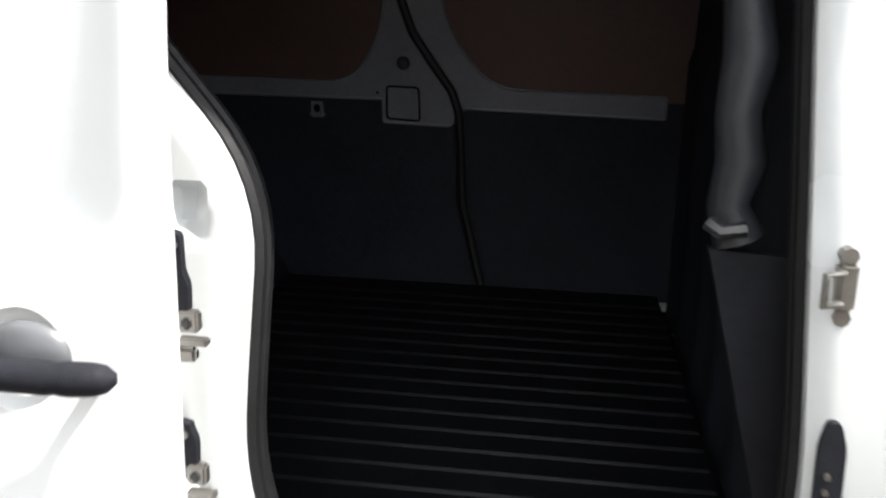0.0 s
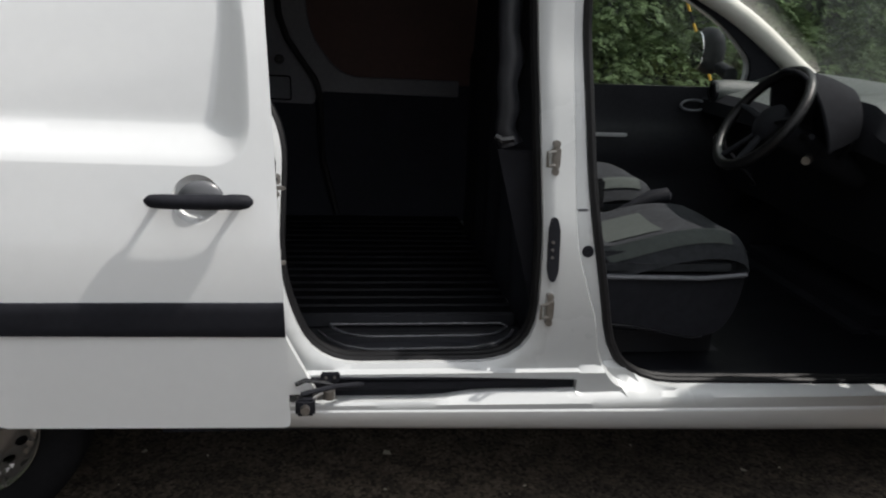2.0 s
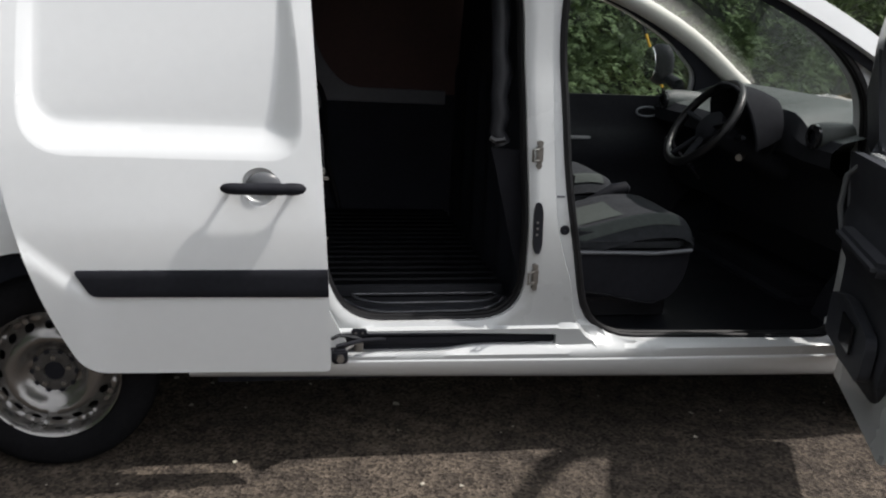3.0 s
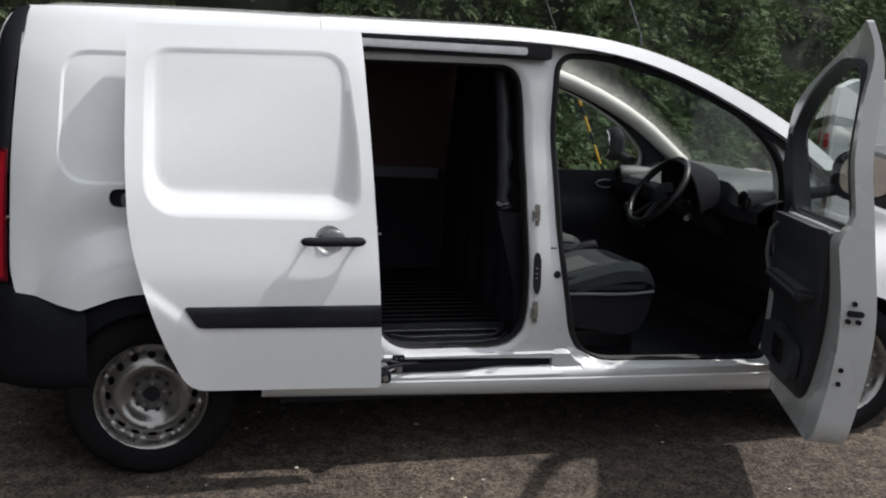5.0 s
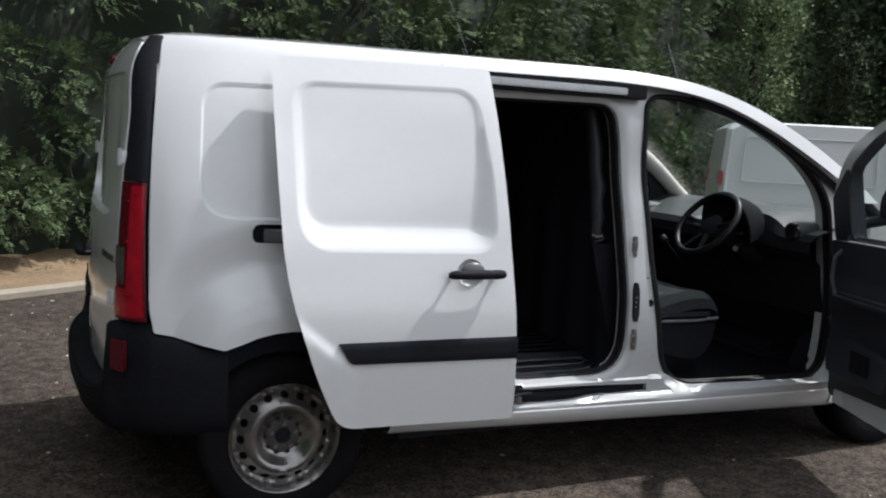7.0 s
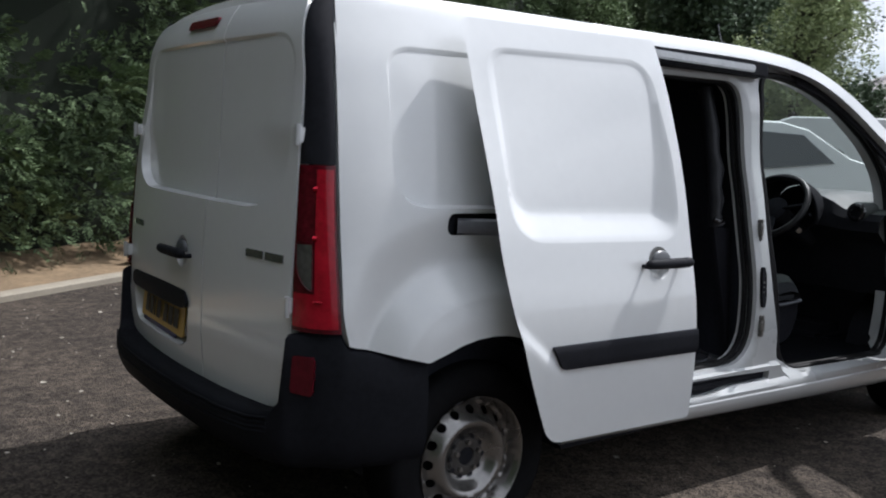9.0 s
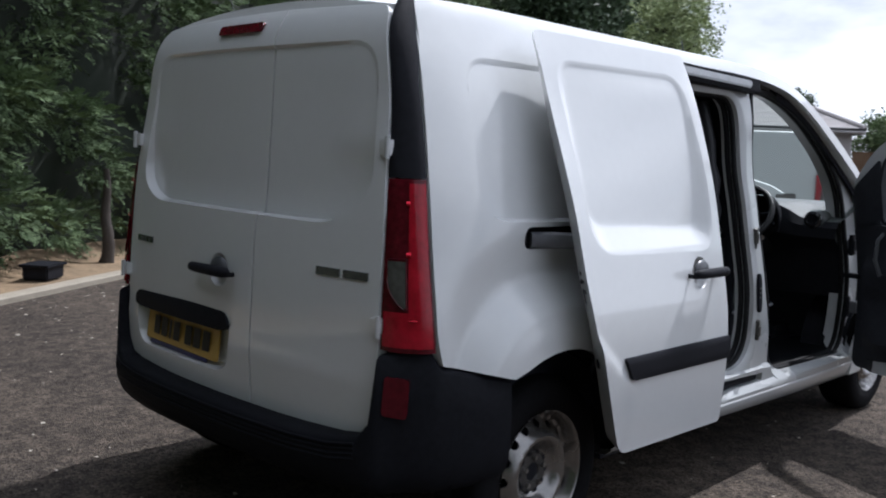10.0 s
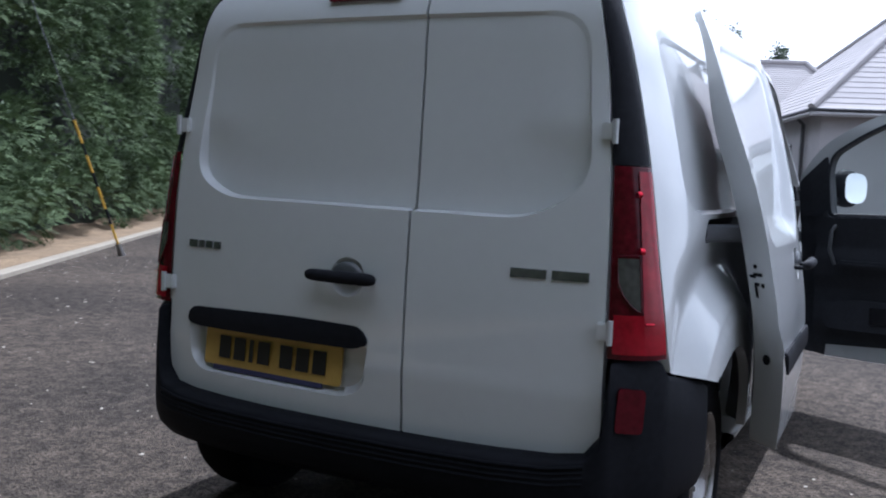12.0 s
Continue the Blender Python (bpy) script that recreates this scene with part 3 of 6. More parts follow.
def wheel_parts(x, sign):
    y = sign * 0.765
    tyre_prof = [(0.205, 0.085), (0.216, 0.096), (0.245, 0.101), (0.28, 0.100), (0.303, 0.089), (0.312, 0.07), (0.316, 0.04), (0.3165, 0), (0.316, -0.04), (0.312, -0.07), (0.303, -0.089), (0.27, -0.1), (0.205, -0.085)]
    w = part("wheel", lathe([(r, sign * a) for r, a in tyre_prof], 64), TYRE, van, "black tyre on a silver steel wheel")
    w.location = (x, y, HUB_Z + 0.01)
    depth = spline([0.0, 0.045, 0.06, 0.085, 0.105, 0.125, 0.15, 0.172, 0.186, 0.196, 0.207], [0.046, 0.046, 0.050, 0.062, 0.084, 0.092, 0.072, 0.050, 0.052, 0.088, 0.096])
    holes = [[(0.158 * math.cos(a) + 0.0125 * math.cos(b) * math.cos(a) - 0.016 * math.sin(b) * math.sin(a), 0.158 * math.sin(a) + 0.0125 * math.cos(b) * math.sin(a) + 0.016 * math.sin(b) * math.cos(a)) for b in np.linspace(0, 2 * math.pi, 11)[:-1]] for a in np.linspace(0, 2 * math.pi, 17)[:-1]]
    ring = [(0.207 * math.cos(a), 0.207 * math.sin(a)) for a in np.linspace(0, 2 * math.pi, 73)[:-1]]
    bore = [(0.034 * math.cos(a), 0.034 * math.sin(a)) for a in np.linspace(0, 2 * math.pi, 25)[:-1]]
    lines = [[(r * math.cos(a), r * math.sin(a)) for a in np.linspace(0, 2 * math.pi, 49)[:-1]] for r in (0.06, 0.085, 0.105, 0.125, 0.186, 0.196)]
    me = sheet("rim", ring, holes + [bore], lambda u, v: np.stack([u, sign * depth(np.hypot(u, v)), v], 1), 0.012, lambda u, v, A: A + np.array([0, -sign * 0.006, 0]), lines)
    part("rim", me, RIM, w, "silver steel rim with round vent holes")
    part("brake_drum", lathe([(0.001, sign * 0.02), (0.12, sign * 0.02), (0.165, sign * 0.0), (0.19, -sign * 0.06)], 32), TRIM, w)
    part("hub_flange", lathe([(0.028, sign * 0.050), (0.032, sign * 0.058), (0.046, sign * 0.0585), (0.064, sign * 0.0575), (0.068, sign * 0.050)], 36), HUBSTEEL, w, "dull grey hub flange")
    part("hub_cap", lathe([(0.001, sign * 0.053), (0.020, sign * 0.055), (0.031, sign * 0.052)], 28), TRIM, w, "black hub centre")
    for i in range(10):
        a = 2 * math.pi * (i + 0.5) / 10 + 0.3
        part("hub_notch", box(-0.006, 0.006, -0.0015, 0.0015, -0.008, 0.008, 0.001), TRIM, w).matrix_basis = Matrix.Translation((0.0655 * math.cos(a), sign * 0.0575, 0.0655 * math.sin(a))) @ Matrix.Rotation(-a, 4, "Y")
    for i in range(5):
        a = 2 * math.pi * i / 5 + 0.3
        b = lathe([(0.001, sign * 0.070), (0.0075, sign * 0.070), (0.0105, sign * 0.048)], 6)
        o = part("wheel_bolt", b, ZINC, w)
        o.location = (0.047 * math.cos(a), 0, 0.047 * math.sin(a))
    return w


wheel_parts(AXLE_R, -1), wheel_parts(AXLE_R, 1), wheel_parts(AXLE_F, -1), wheel_parts(AXLE_F, 1)

# ---- rear end ----
RREC_OUT = rounded([(0.615, 1.17, .10), (0.49, 1.102, .10), (-0.50, 1.092, .10), (-0.645, 1.185, .12), (-0.605, 1.617, .10), (0.575, 1.625, .10)])
RREC_IN = rounded([(0.608, 1.173, .10), (0.486, 1.1082, .10), (-0.496, 1.0982, .10), (-0.638, 1.189, .12), (-0.597, 1.608, .10), (0.568, 1.616, .10)])
PREC_OUT = rounded([(0.615, .75, .05), (-0.055, .75, .05), (-0.045, .60, .06), (0.02, .565, .05), (0.56, .565, .05), (0.605, .60, .06)])
PREC_IN = rounded([(0.590, .735, .03), (-0.030, .735, .03), (-0.015, .61, .03), (0.03, .582, .03), (0.55, .582, .03), (0.580, .61, .03)])
r_press, p_press = pressed(RREC_OUT, RREC_IN, True), pressed(PREC_OUT, PREC_IN)
r_lines = [grow(RREC_OUT, 0.004), RREC_OUT, RREC_IN, grow(RREC_IN, -0.004)]


def rear_skin(y, z):
    cup = np.sqrt(np.clip(1 - (np.hypot(y - 0.02, z - 0.903) / 0.053) ** 2, 0, 1))
    x = rear_x(y, z) + (0.034 - 0.024 * ease((z - 1.15) / 0.40)) * (1 - 0.45 * ease((np.abs(y) - 0.40) / 0.16) * ease((z - 1.24) / 0.12)) * r_press(y, z) + 0.045 * p_press(y, z) + 0.028 * cup
    x = x + 0.085 * np.maximum(0.690 - z, 0) - 0.004 * ease((0.690 - z) / 0.02)
    return np.stack([x, y, z], 1)


back_x = lambda u, v, A: A + np.array([0.035, 0, 0])
cup_rings = [[(0.02 + r * math.cos(a), 0.903 + r * math.sin(a)) for a in np.linspace(0, 2 * math.pi, 41)[:-1]] for r in (0.055, 0.0525, 0.047, 0.036)]
edge_l = [(float(DOOR_EDGE(z)), float(z)) for z in np.linspace(0.62, 1.62, 14)]
big_door = [(-0.159, .497), (0.62, .497)] + rounded([(0.62, .497, 0), (0.703, .497, .08), (0.703, .60, 0)])[1:-1] + edge_l + rounded([(0.63, 1.62, 0), (0.605, 1.722, .07), (0.50, 1.728, 0)])[1:-1] + [(0.2, 1.735), (-0.159, 1.736)]
small_door = [(-0.167, 1.736), (-0.167, .497), (-0.62, .497)] + rounded([(-0.62, .497, 0), (-0.703, .497, .08), (-0.703, .60, 0)])[1:-1] + [(-a, c) for a, c in edge_l] + rounded([(-0.63, 1.62, 0), (-0.605, 1.722, .07), (-0.50, 1.728, 0)])[1:-1]
rear_l = part("rear_door", sheet("rear_door", big_door, [], rear_skin, 0.024, back_x, [*r_lines, PREC_OUT, PREC_IN, *cup_rings], flip=True), PAINT, van, "wide white rear door with the number plate")
rear_r = part("rear_door", sheet("rear_door", small_door, [], rear_skin, 0.024, back_x, r_lines, flip=True), PAINT, van, "narrow white rear door")
# Black sheet set behind the doors so that their gaps look dark.
part("rear_door_gap", prism([(-0.60, .52), (0.60, .52), (0.55, 1.70), (-0.55, 1.70)], lambda u, v, d: (float(rear_x(u, v)) + 0.085 + d, u, v), 0.01), TRIM, van, "black sheet added behind the rear doors to darken their gaps")

# Black strip stands for the shade down the gap between the doors.
part("door_gap_strip", prism([(-0.1665, .50), (-0.1595, .50), (-0.1595, 1.735), (-0.1665, 1.735)], lambda u, v, d: (float(rear_x(u, v)) + 0.030 + d, u, v), 0.02), RUBBER, van, "black strip added for the shade in the gap between the rear doors")

# plate with bars
part("plate_garnish", sheet("plate_garnish", rounded([(0.615, .715, .03), (0.60, .762, .035), (0.20, .775, .1), (-0.03, .770, .03), (-0.062, .725, .03), (-0.02, .708, .02), (0.57, .705, .02)]), [], lambda y, z: np.stack([rear_x(y, z) - 0.012 + 0.3 * np.maximum(z - 0.745, 0), y, z], 1), 0.02, lambda u, v, A: A + np.array([0.05, 0, 0])), TRIM, rear_l, "black plate lamp garnish")
PY = lambda u: 0.301 - u


def on_plate(u, v, d):
    y = PY(u)
    return (float(rear_x(y, 0.64)) + 0.028 - d - 0.10 * (0.645 - v), y, v)


plate = part("number_plate", prism(rounded([(-0.26, .588, .01), (0.26, .588, .01), (0.26, .699, .01), (-0.26, .699, .01)], 3), on_plate, 0.006), PLATE, rear_l, "yellow number plate with plain bars")
for i, u in enumerate((-0.175, -0.115, -0.068, -0.02, 0.065, 0.125, 0.185)):
    w = 0.008 if i == 2 else 0.023
    part("plate_bar", prism([(u - w, .613), (u + w, .613), (u + w, .680), (u - w, .680)], lambda a, c, d: on_plate(a, c, 0.0075 + d), 0.001), INK, plate)
part("plate_strip", prism([(-0.22, .5755), (0.20, .5755), (0.20, .589), (-0.22, .589)], lambda a, c, d: on_plate(a, c, 0.004 + d), 0.003), BLUEINK, plate)


def pull_handle(name, centre, along, out, parent, length=0.235, cup_z=0.0):
    """A rounded grip bar on two feet with its end cap joint."""
    c, a, o = Vector(centre), Vector(along).normalized(), Vector(out).normalized()
    pts, rad = [], []
    for i in range(29):
        s = -0.5 + i / 28
        k = (2 * abs(s)) ** 10
        pts.append(c + a * (s * length) + o * (0.046 - 0.011 * (2 * abs(s)) ** 4))
        rad.append((0.0175 + 0.002 * s) * math.sqrt(1 - 0.90 * k) * (0.90 if i == 21 else 1.0))
    h = part(name, tube(pts, rad, 12), TRIM, parent, "black pull handle")
    for s in (-0.40, 0.37):
        foot = c + a * (s * length) - Vector((0, 0, 0.011))
        part("handle_foot", tube([foot - o * 0.002, foot + o * 0.036], [0.008, 0.007], 10), TRIM, h)
    w = Vector((0, 0, 1))
    q = c - w * (centre[2] - cup_z)
    dome = [[q + a * (0.052 * r_ * math.cos(b)) + w * (0.043 * r_ * math.sin(b)) + o * (0.018 * math.sqrt(max(0, 1 - r_ * r_)) - 0.003) for b in np.linspace(0.02, math.pi - 0.02, 17)] for r_ in (1.0, 0.94, 0.85, 0.7, 0.45, 0.1)]
    part("cup_cap", loft(dome), DOME, h, "dark grey domed cap over the cup")
    return h


pull_handle("door_handle", (float(rear_x(0.02, 0.9)) - 0.0, 0.021, 0.906), (0, -1, 0), (-1, 0, 0), rear_l, 0.225, 0.903)
for y0, y1 in ((-0.455, -0.548), (-0.562, -0.655)):
    part("badge", prism([(y0, .944), (y1, .944), (y1, .968), (y0, .968)], lambda u, v, d: (float(rear_x(u, v)) - d, u, v), 0.004), BADGE, rear_r, "dull chrome badge")
for y0, y1 in ((0.625, 0.59), (0.582, 0.56), (0.552, 0.525), (0.518, 0.490)):
    part("badge", prism([(y0, .944), (y1, .944), (y1, .966), (y0, .966)], lambda u, v, d: (float(rear_x(u, v)) - d, u, v), 0.004), BADGE, rear_l, "dull chrome badge")
part("brake_lamp", prism(rounded([(0.155, 1.668, .01), (-0.078, 1.668, .01), (-0.085, 1.70, .012), (0.162, 1.70, .012)], 3), lambda u, v, d: (float(rear_x(u, v)) - d, u, v), 0.012), REDDARK, rear_l, "dark red high-level brake lamp")
for yy, par in ((-0.70, rear_r), (0.70, rear_l)):
    for zz in (1.317, 0.828):
        s = 1 if yy > 0 else -1
        hb = box(-0.016, 0.012, -0.017, 0.017, -0.022, 0.022, 0.003)
        bmesh.ops.translate(hb, verts=hb.verts, vec=(float(rear_x(abs(yy), zz)) - 0.004, yy * float(DOOR_EDGE(zz)) / 0.70, zz))
        hg = part("hinge", hb, PAINT, par, "white painted hinge")
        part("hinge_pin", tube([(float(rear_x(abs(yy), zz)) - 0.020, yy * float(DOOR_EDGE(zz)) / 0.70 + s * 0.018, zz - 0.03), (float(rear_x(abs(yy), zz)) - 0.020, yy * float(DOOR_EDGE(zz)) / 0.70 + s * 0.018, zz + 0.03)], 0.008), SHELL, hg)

# corner strips and lamps


def corner(z, t, sign, proud=0.0):
    lap = float(ease((z - 1.48) / 0.12))
    ye, xp = float(DOOR_EDGE(z)) + 0.006, float(PANEL_EDGE(z)) - 0.004 + 0.014 * lap
    xe = float(rear_x(ye, z)) + 0.004
    yp = float(half_width(xp, z)) - 0.004 * lap
    a, c = Vector((xe, ye)), Vector((xp, yp))
    n = Vector((-(c - a).y, (c - a).x)).normalized()
    if n.x > 0:
        n = -n
    p = a.lerp(c, t) + n * (0.030 * (4 * t * (1 - t)) ** 0.7 * (c - a).length / 0.17 + proud)
    return (p.x, sign * p.y, z)


for sign in (-1, 1):
    ts = np.linspace(0, 1, 11)
    part("corner_trim", loft([[corner(z, t, sign) for t in ts] for z in np.linspace(1.236, 1.745, 22)]), TRIM, van, "black rear corner trim")
    lamp = part("tail_lamp", loft([[corner(z, t, sign, 0.004) for t in ts] for z in np.linspace(0.762, 1.234, 20)]), REDDARK, van, "red tail lamp cluster")
    part("lamp_band", loft([[corner(z, t, sign, 0.008) for t in np.linspace(0.55, 0.97, 6)] for z in np.linspace(0.775, 1.222, 16)]), REDLENS, lamp, "bright red outer lens")
    part("lamp_band", loft([[corner(z, t, sign, 0.008) for t in np.linspace(0.05, 0.55, 5)] for z in np.linspace(0.775, 0.872, 6)]), REDLENS, lamp, "bright red lower lens")
    part("clear_lens", loft([[corner(z, t, sign, 0.009) for t in np.linspace(0.08 + 0.34 * max(0, (0.952 - z) / 0.068) ** 1.6, 0.50, 5)] for z in np.linspace(0.884, 1.010, 12)]), CLEARLENS, lamp, "smoky clear reversing lens")
    # Reflector glints put on the lens as small bright metallic domes.
    for z, t0, t1, hgt in ((1.166, 0.48, 0.58, 0.008), (1.028, 0.50, 0.60, 0.008), (0.851, 0.55, 0.72, 0.004)):
        part("reflector_glint", loft([[corner(z + dz * hgt, t, sign, 0.0095 + 0.006 * (1 - dz * dz)) for t in np.linspace(t0, t1, 5)] for dz in (-1, -0.6, -0.2, 0.2, 0.6, 1)]), GLINT, lamp)
    rim_pts = [(0.075, 1.014), (0.50, 1.018), (0.505, 0.880), (0.43, 0.882), (0.30, 0.898), (0.17, 0.922), (0.09, 0.955)]
    part("lens_rim", tube([corner(z, t, sign, 0.009) for t, z in resample(rim_pts, 0.03)], 0.0022, 6, True), REDDARK, lamp)

# rear bumper
BUMPERBLACK = mat("grained_black_bumper_plastic", (0.0108, 0.0114, 0.0145), 0.60, var=0.3, scale=9, bump=0.3, bscale=420, spec=0.07)
stations = [(0.53, 0.893, 0.0, 1.0, 0.658), (0.50, 0.893, 0.0, 1.0, 0.668), (0.40, 0.873, 0.15, 1.0, 0.690), (0.29, 0.842, 0.35, 0.93, 0.712), (0.265, 0.828, 0.5, 0.86, 0.752), (0.205, 0.778, 0.75, 0.66, 0.757), (0.155, 0.738, 0.93, 0.36, 0.754), (0.140, 0.728, 0.96, 0.25, 0.750), (0.130, 0.712, 0.95, 0.28, 0.56), (0.112, 0.680, 0.96, 0.26, 0.515), (0.086, 0.60, 0.98, 0.18, 0.504), (0.062, 0.45, 1.0, 0.08, 0.499), (0.050, 0.22, 1.0, 0.02, 0.496)]
full = [(x, -y, nx, -ny, zt) for x, y, nx, ny, zt in stations] + [(0.047, 0.0, 1.0, 0.0, 0.496)] + [(x, y, nx, ny, zt) for x, y, nx, ny, zt in stations[::-1]]
rows = []
for x, y, nx, ny, zt in full:
    n = Vector((-nx, ny)).normalized()
    row = []
    for off, z in ((-0.10, zt), (-0.012, zt), (0.0, zt - 0.012), (0.006, 0.55 * zt + 0.19), (0.006, 0.46), (0.002, 0.42), (-0.012, 0.38), (-0.04, 0.35), (-0.09, 0.335)):
        z = min(z, zt)
        row.append((x + n.x * off, y + n.y * off, z))
    rows.append(row)
bumper = part("rear_bumper", loft(rows), BUMPERBLACK, van, "black plastic rear bumper with a step", sharp=50)
for dz in (0.016, 0.030, 0.044, 0.058):
    pad = []
    for x, y, nx, ny, zt in full:
        if abs(y) < 0.69:
            n = Vector((-nx, ny)).normalized()
            pad.append((x + n.x * 0.004, y + n.y * 0.004, zt - dz))
    part("step_rib", tube(pad, 0.0045, 6), BUMPERBLACK, bumper, "moulded rib of the bumper step")
part("bumper_undertray", box(0.14, 0.34, -0.50, 0.50, 0.33, 0.46, 0.03), TRIM, bumper)
for sign in (-1, 1):
    def fog(u, v, d, s=sign):
        n = Vector((-0.82, s * 0.57)).normalized()
        t = Vector((0.57, s * 0.82)).normalized()
        c = Vector((0.180, s * 0.766))
        p = c + t * u + n * (d - (0.022 if s > 0 else -0.002))
        return (p.x, p.y, v)
    part("fog_lamp", prism(rounded([(-0.036, .585, .012), (0.036, .58, .012), (0.040, .69, .012), (-0.030, .695, .012)], 3), fog, 0.010), FOGRED, bumper, "red rear fog lamp")

# ---- sliding door, pushed back along the side ----
OUT = 0.143
SD = rounded([(1.598, .378, .02), (1.590, .62, .1), (1.564, 1.05, .2), (1.536, 1.45, .2), (1.519, 1.712, .012), (0.675, 1.700, .04), (0.675, 1.25, .2), (0.688, .99, .15), (0.722, .83, .15), (0.80, .59, .2), (0.895, .392, .07)])
SREC_OUT = rounded([(0.739, 1.028, .14), (1.508, 1.018, .10), (1.506, 1.25, .20), (1.455, 1.632, .10), (0.742, 1.614, .09)], 8)
SREC_IN = rounded([(0.775, 1.114, .09), (1.424, 1.104, .03), (1.447, 1.30, .15), (1.443, 1.615, .09), (0.774, 1.600, .07)], 8)
s_press = pressed(SREC_OUT, SREC_IN, True)
HX, HZ = 1.390, 0.944


def door_out(x, z):
    """How far the open door stands off the side: closer at its upper rear corner."""
    return OUT - 0.047 * ease((z - 0.97) / 0.58) * np.clip((1.50 - x) / 0.80, 0, 1)


def door_skin(x, z):
    cup = np.sqrt(np.clip(1 - (np.hypot(x - HX, z - HZ) / 0.053) ** 2, 0, 1))
    wedge = 0.010 * ease((0.83 - z - 0.80 * (x - 0.70)) / 0.05) * ease((0.98 - x) / 0.12)
    y = W_AT(z) + door_out(x, z) - (0.008 + 0.058 * np.clip(1.6 - z, 0, 0.5)) * s_press(x, z) - 0.030 * cup + wedge
    return np.stack([x, -y, z], 1)


h_rings = [[(HX + r * math.cos(a), HZ + r * math.sin(a)) for a in np.linspace(0, 2 * math.pi, 41)[:-1]] for r in (0.055, 0.0525, 0.047, 0.036)]


EDGE_X = spline([.392, .59, .83, .99, 1.25, 1.70], [.895, .80, .722, .688, .675, .675])


def edge_face(f, z, d=0.0):
    """A point on the door's slanted rear return, f from its outer edge to its inner one."""
    return (float(EDGE_X(z)) + 0.075 * f - 0.73 * d, -(float(W_AT(z)) + float(door_out(EDGE_X(z), z)) - 0.080 * f) + 0.68 * d, z)


def door_back(u, v, A):
    slim = 1 - 0.72 * ease((v - 1.30) / 0.38)
    B = np.stack([u, -(W_AT(v) + door_out(u, v) - 0.080 * slim), v], 1)
    B[:, 0] = u - 0.045 * ease((u - 1.2) / 0.2) + 0.075 * slim * np.clip(1 - (u - EDGE_X(v)) / 0.3, 0, 1)
    return B


slide = part("sliding_door", sheet("sliding_door", SD, [], door_skin, 0.018, door_back, [grow(SREC_OUT, 0.005), SREC_OUT, grow(SREC_IN, 0.004), grow(SREC_IN, -0.006), *h_rings]), PAINT, van, "white sliding side door standing open")
pull_handle("door_handle", (1.401, -(float(W_AT(0.947)) + OUT), 0.947), (1, 0, 0), (0, -1, 0), slide, 0.235, 0.944)
STRIP = rounded([(0.878, .708, .012), (0.925, .632, .02), (1.588, .622, .004), (1.584, .706, .004)])
part("side_moulding", sheet("side_moulding", STRIP, [], lambda x, z: np.stack([x, -(W_AT(z) + OUT + 0.013 - 0.5 * np.maximum(z - 0.697, 0) - 0.5 * np.maximum(0.636 - z, 0)), z], 1), 0.015, inward(0.02)), TRIM, slide, "black side moulding")
inner_card = rounded([(1.47, .50, .05), (1.44, 1.00, .05), (0.86, 1.00, .05), (0.94, .60, .1), (1.00, .50, .05)])
part("door_card", sheet("door_card", inner_card, [], lambda x, z: np.stack([x, -(W_AT(z) + OUT - 0.084), z], 1), 0.06, inward(0.008)), DARKLINE, slide, "charcoal inner card")
upper_card = rounded([(1.42, 1.06, .05), (1.39, 1.54, .06), (0.86, 1.54, .06), (0.86, 1.06, .06)])
part("upper_card", sheet("upper_card", upper_card, [], lambda x, z: np.stack([x, -(W_AT(z) + door_out(x, z) - 0.080 * (1 - 0.72 * ease((z - 1.30) / 0.38)) - 0.004), z], 1), 0.06, inward(0.010)), HARDBOARD, slide, "reddish-brown hardboard inner panel")
part("slide_arm", tube([(0.66, -0.83, 1.062), (0.76, -0.885, 1.062), (0.80, -0.955, 1.062)], 0.017, 8, squash=1.5), BARE, slide, "grey middle runner arm")
la = part("lower_bracket", box(1.605, 1.655, -0.945, -0.905, 0.362, 0.408, 0.006), TRIM, slide, "black lower runner bracket")
part("bracket_pin", tube([(1.63, -0.962, 0.385), (1.63, -0.90, 0.385)], 0.012, 10), ZINC, la)
part("bracket_arm", tube([(1.62, -0.93, 0.418), (1.70, -0.90, 0.425), (1.78, -0.862, 0.415)], 0.007, 8), TRIM, la)
tab = part("bracket_tab", box(1.668, 1.718, -0.895, -0.885, 0.432, 0.462, 0.004), TRIM, la)
for tx in (1.682, 1.704):
    part("tab_hole", tube([(tx, -0.894, 0.448), (tx, -0.8965, 0.448)], 0.004, 8), ZINC, tab)
part("bracket_spring", tube([(1.605, -0.90, 0.432), (1.63, -0.905, 0.446), (1.67, -0.90, 0.438), (1.70, -0.89, 0.428)], 0.006, 8), GLOSSB, la)
part("bracket_link", tube([(1.610, -0.915, 0.402), (1.635, -0.920, 0.392), (1.655, -0.915, 0.405), (1.675, -0.905, 0.412)], 0.007, 8), ZINC, la)
part("bracket_roller", tube([(1.69, -0.905, 0.395), (1.69, -0.905, 0.418)], 0.016, 12), ZINC, la)
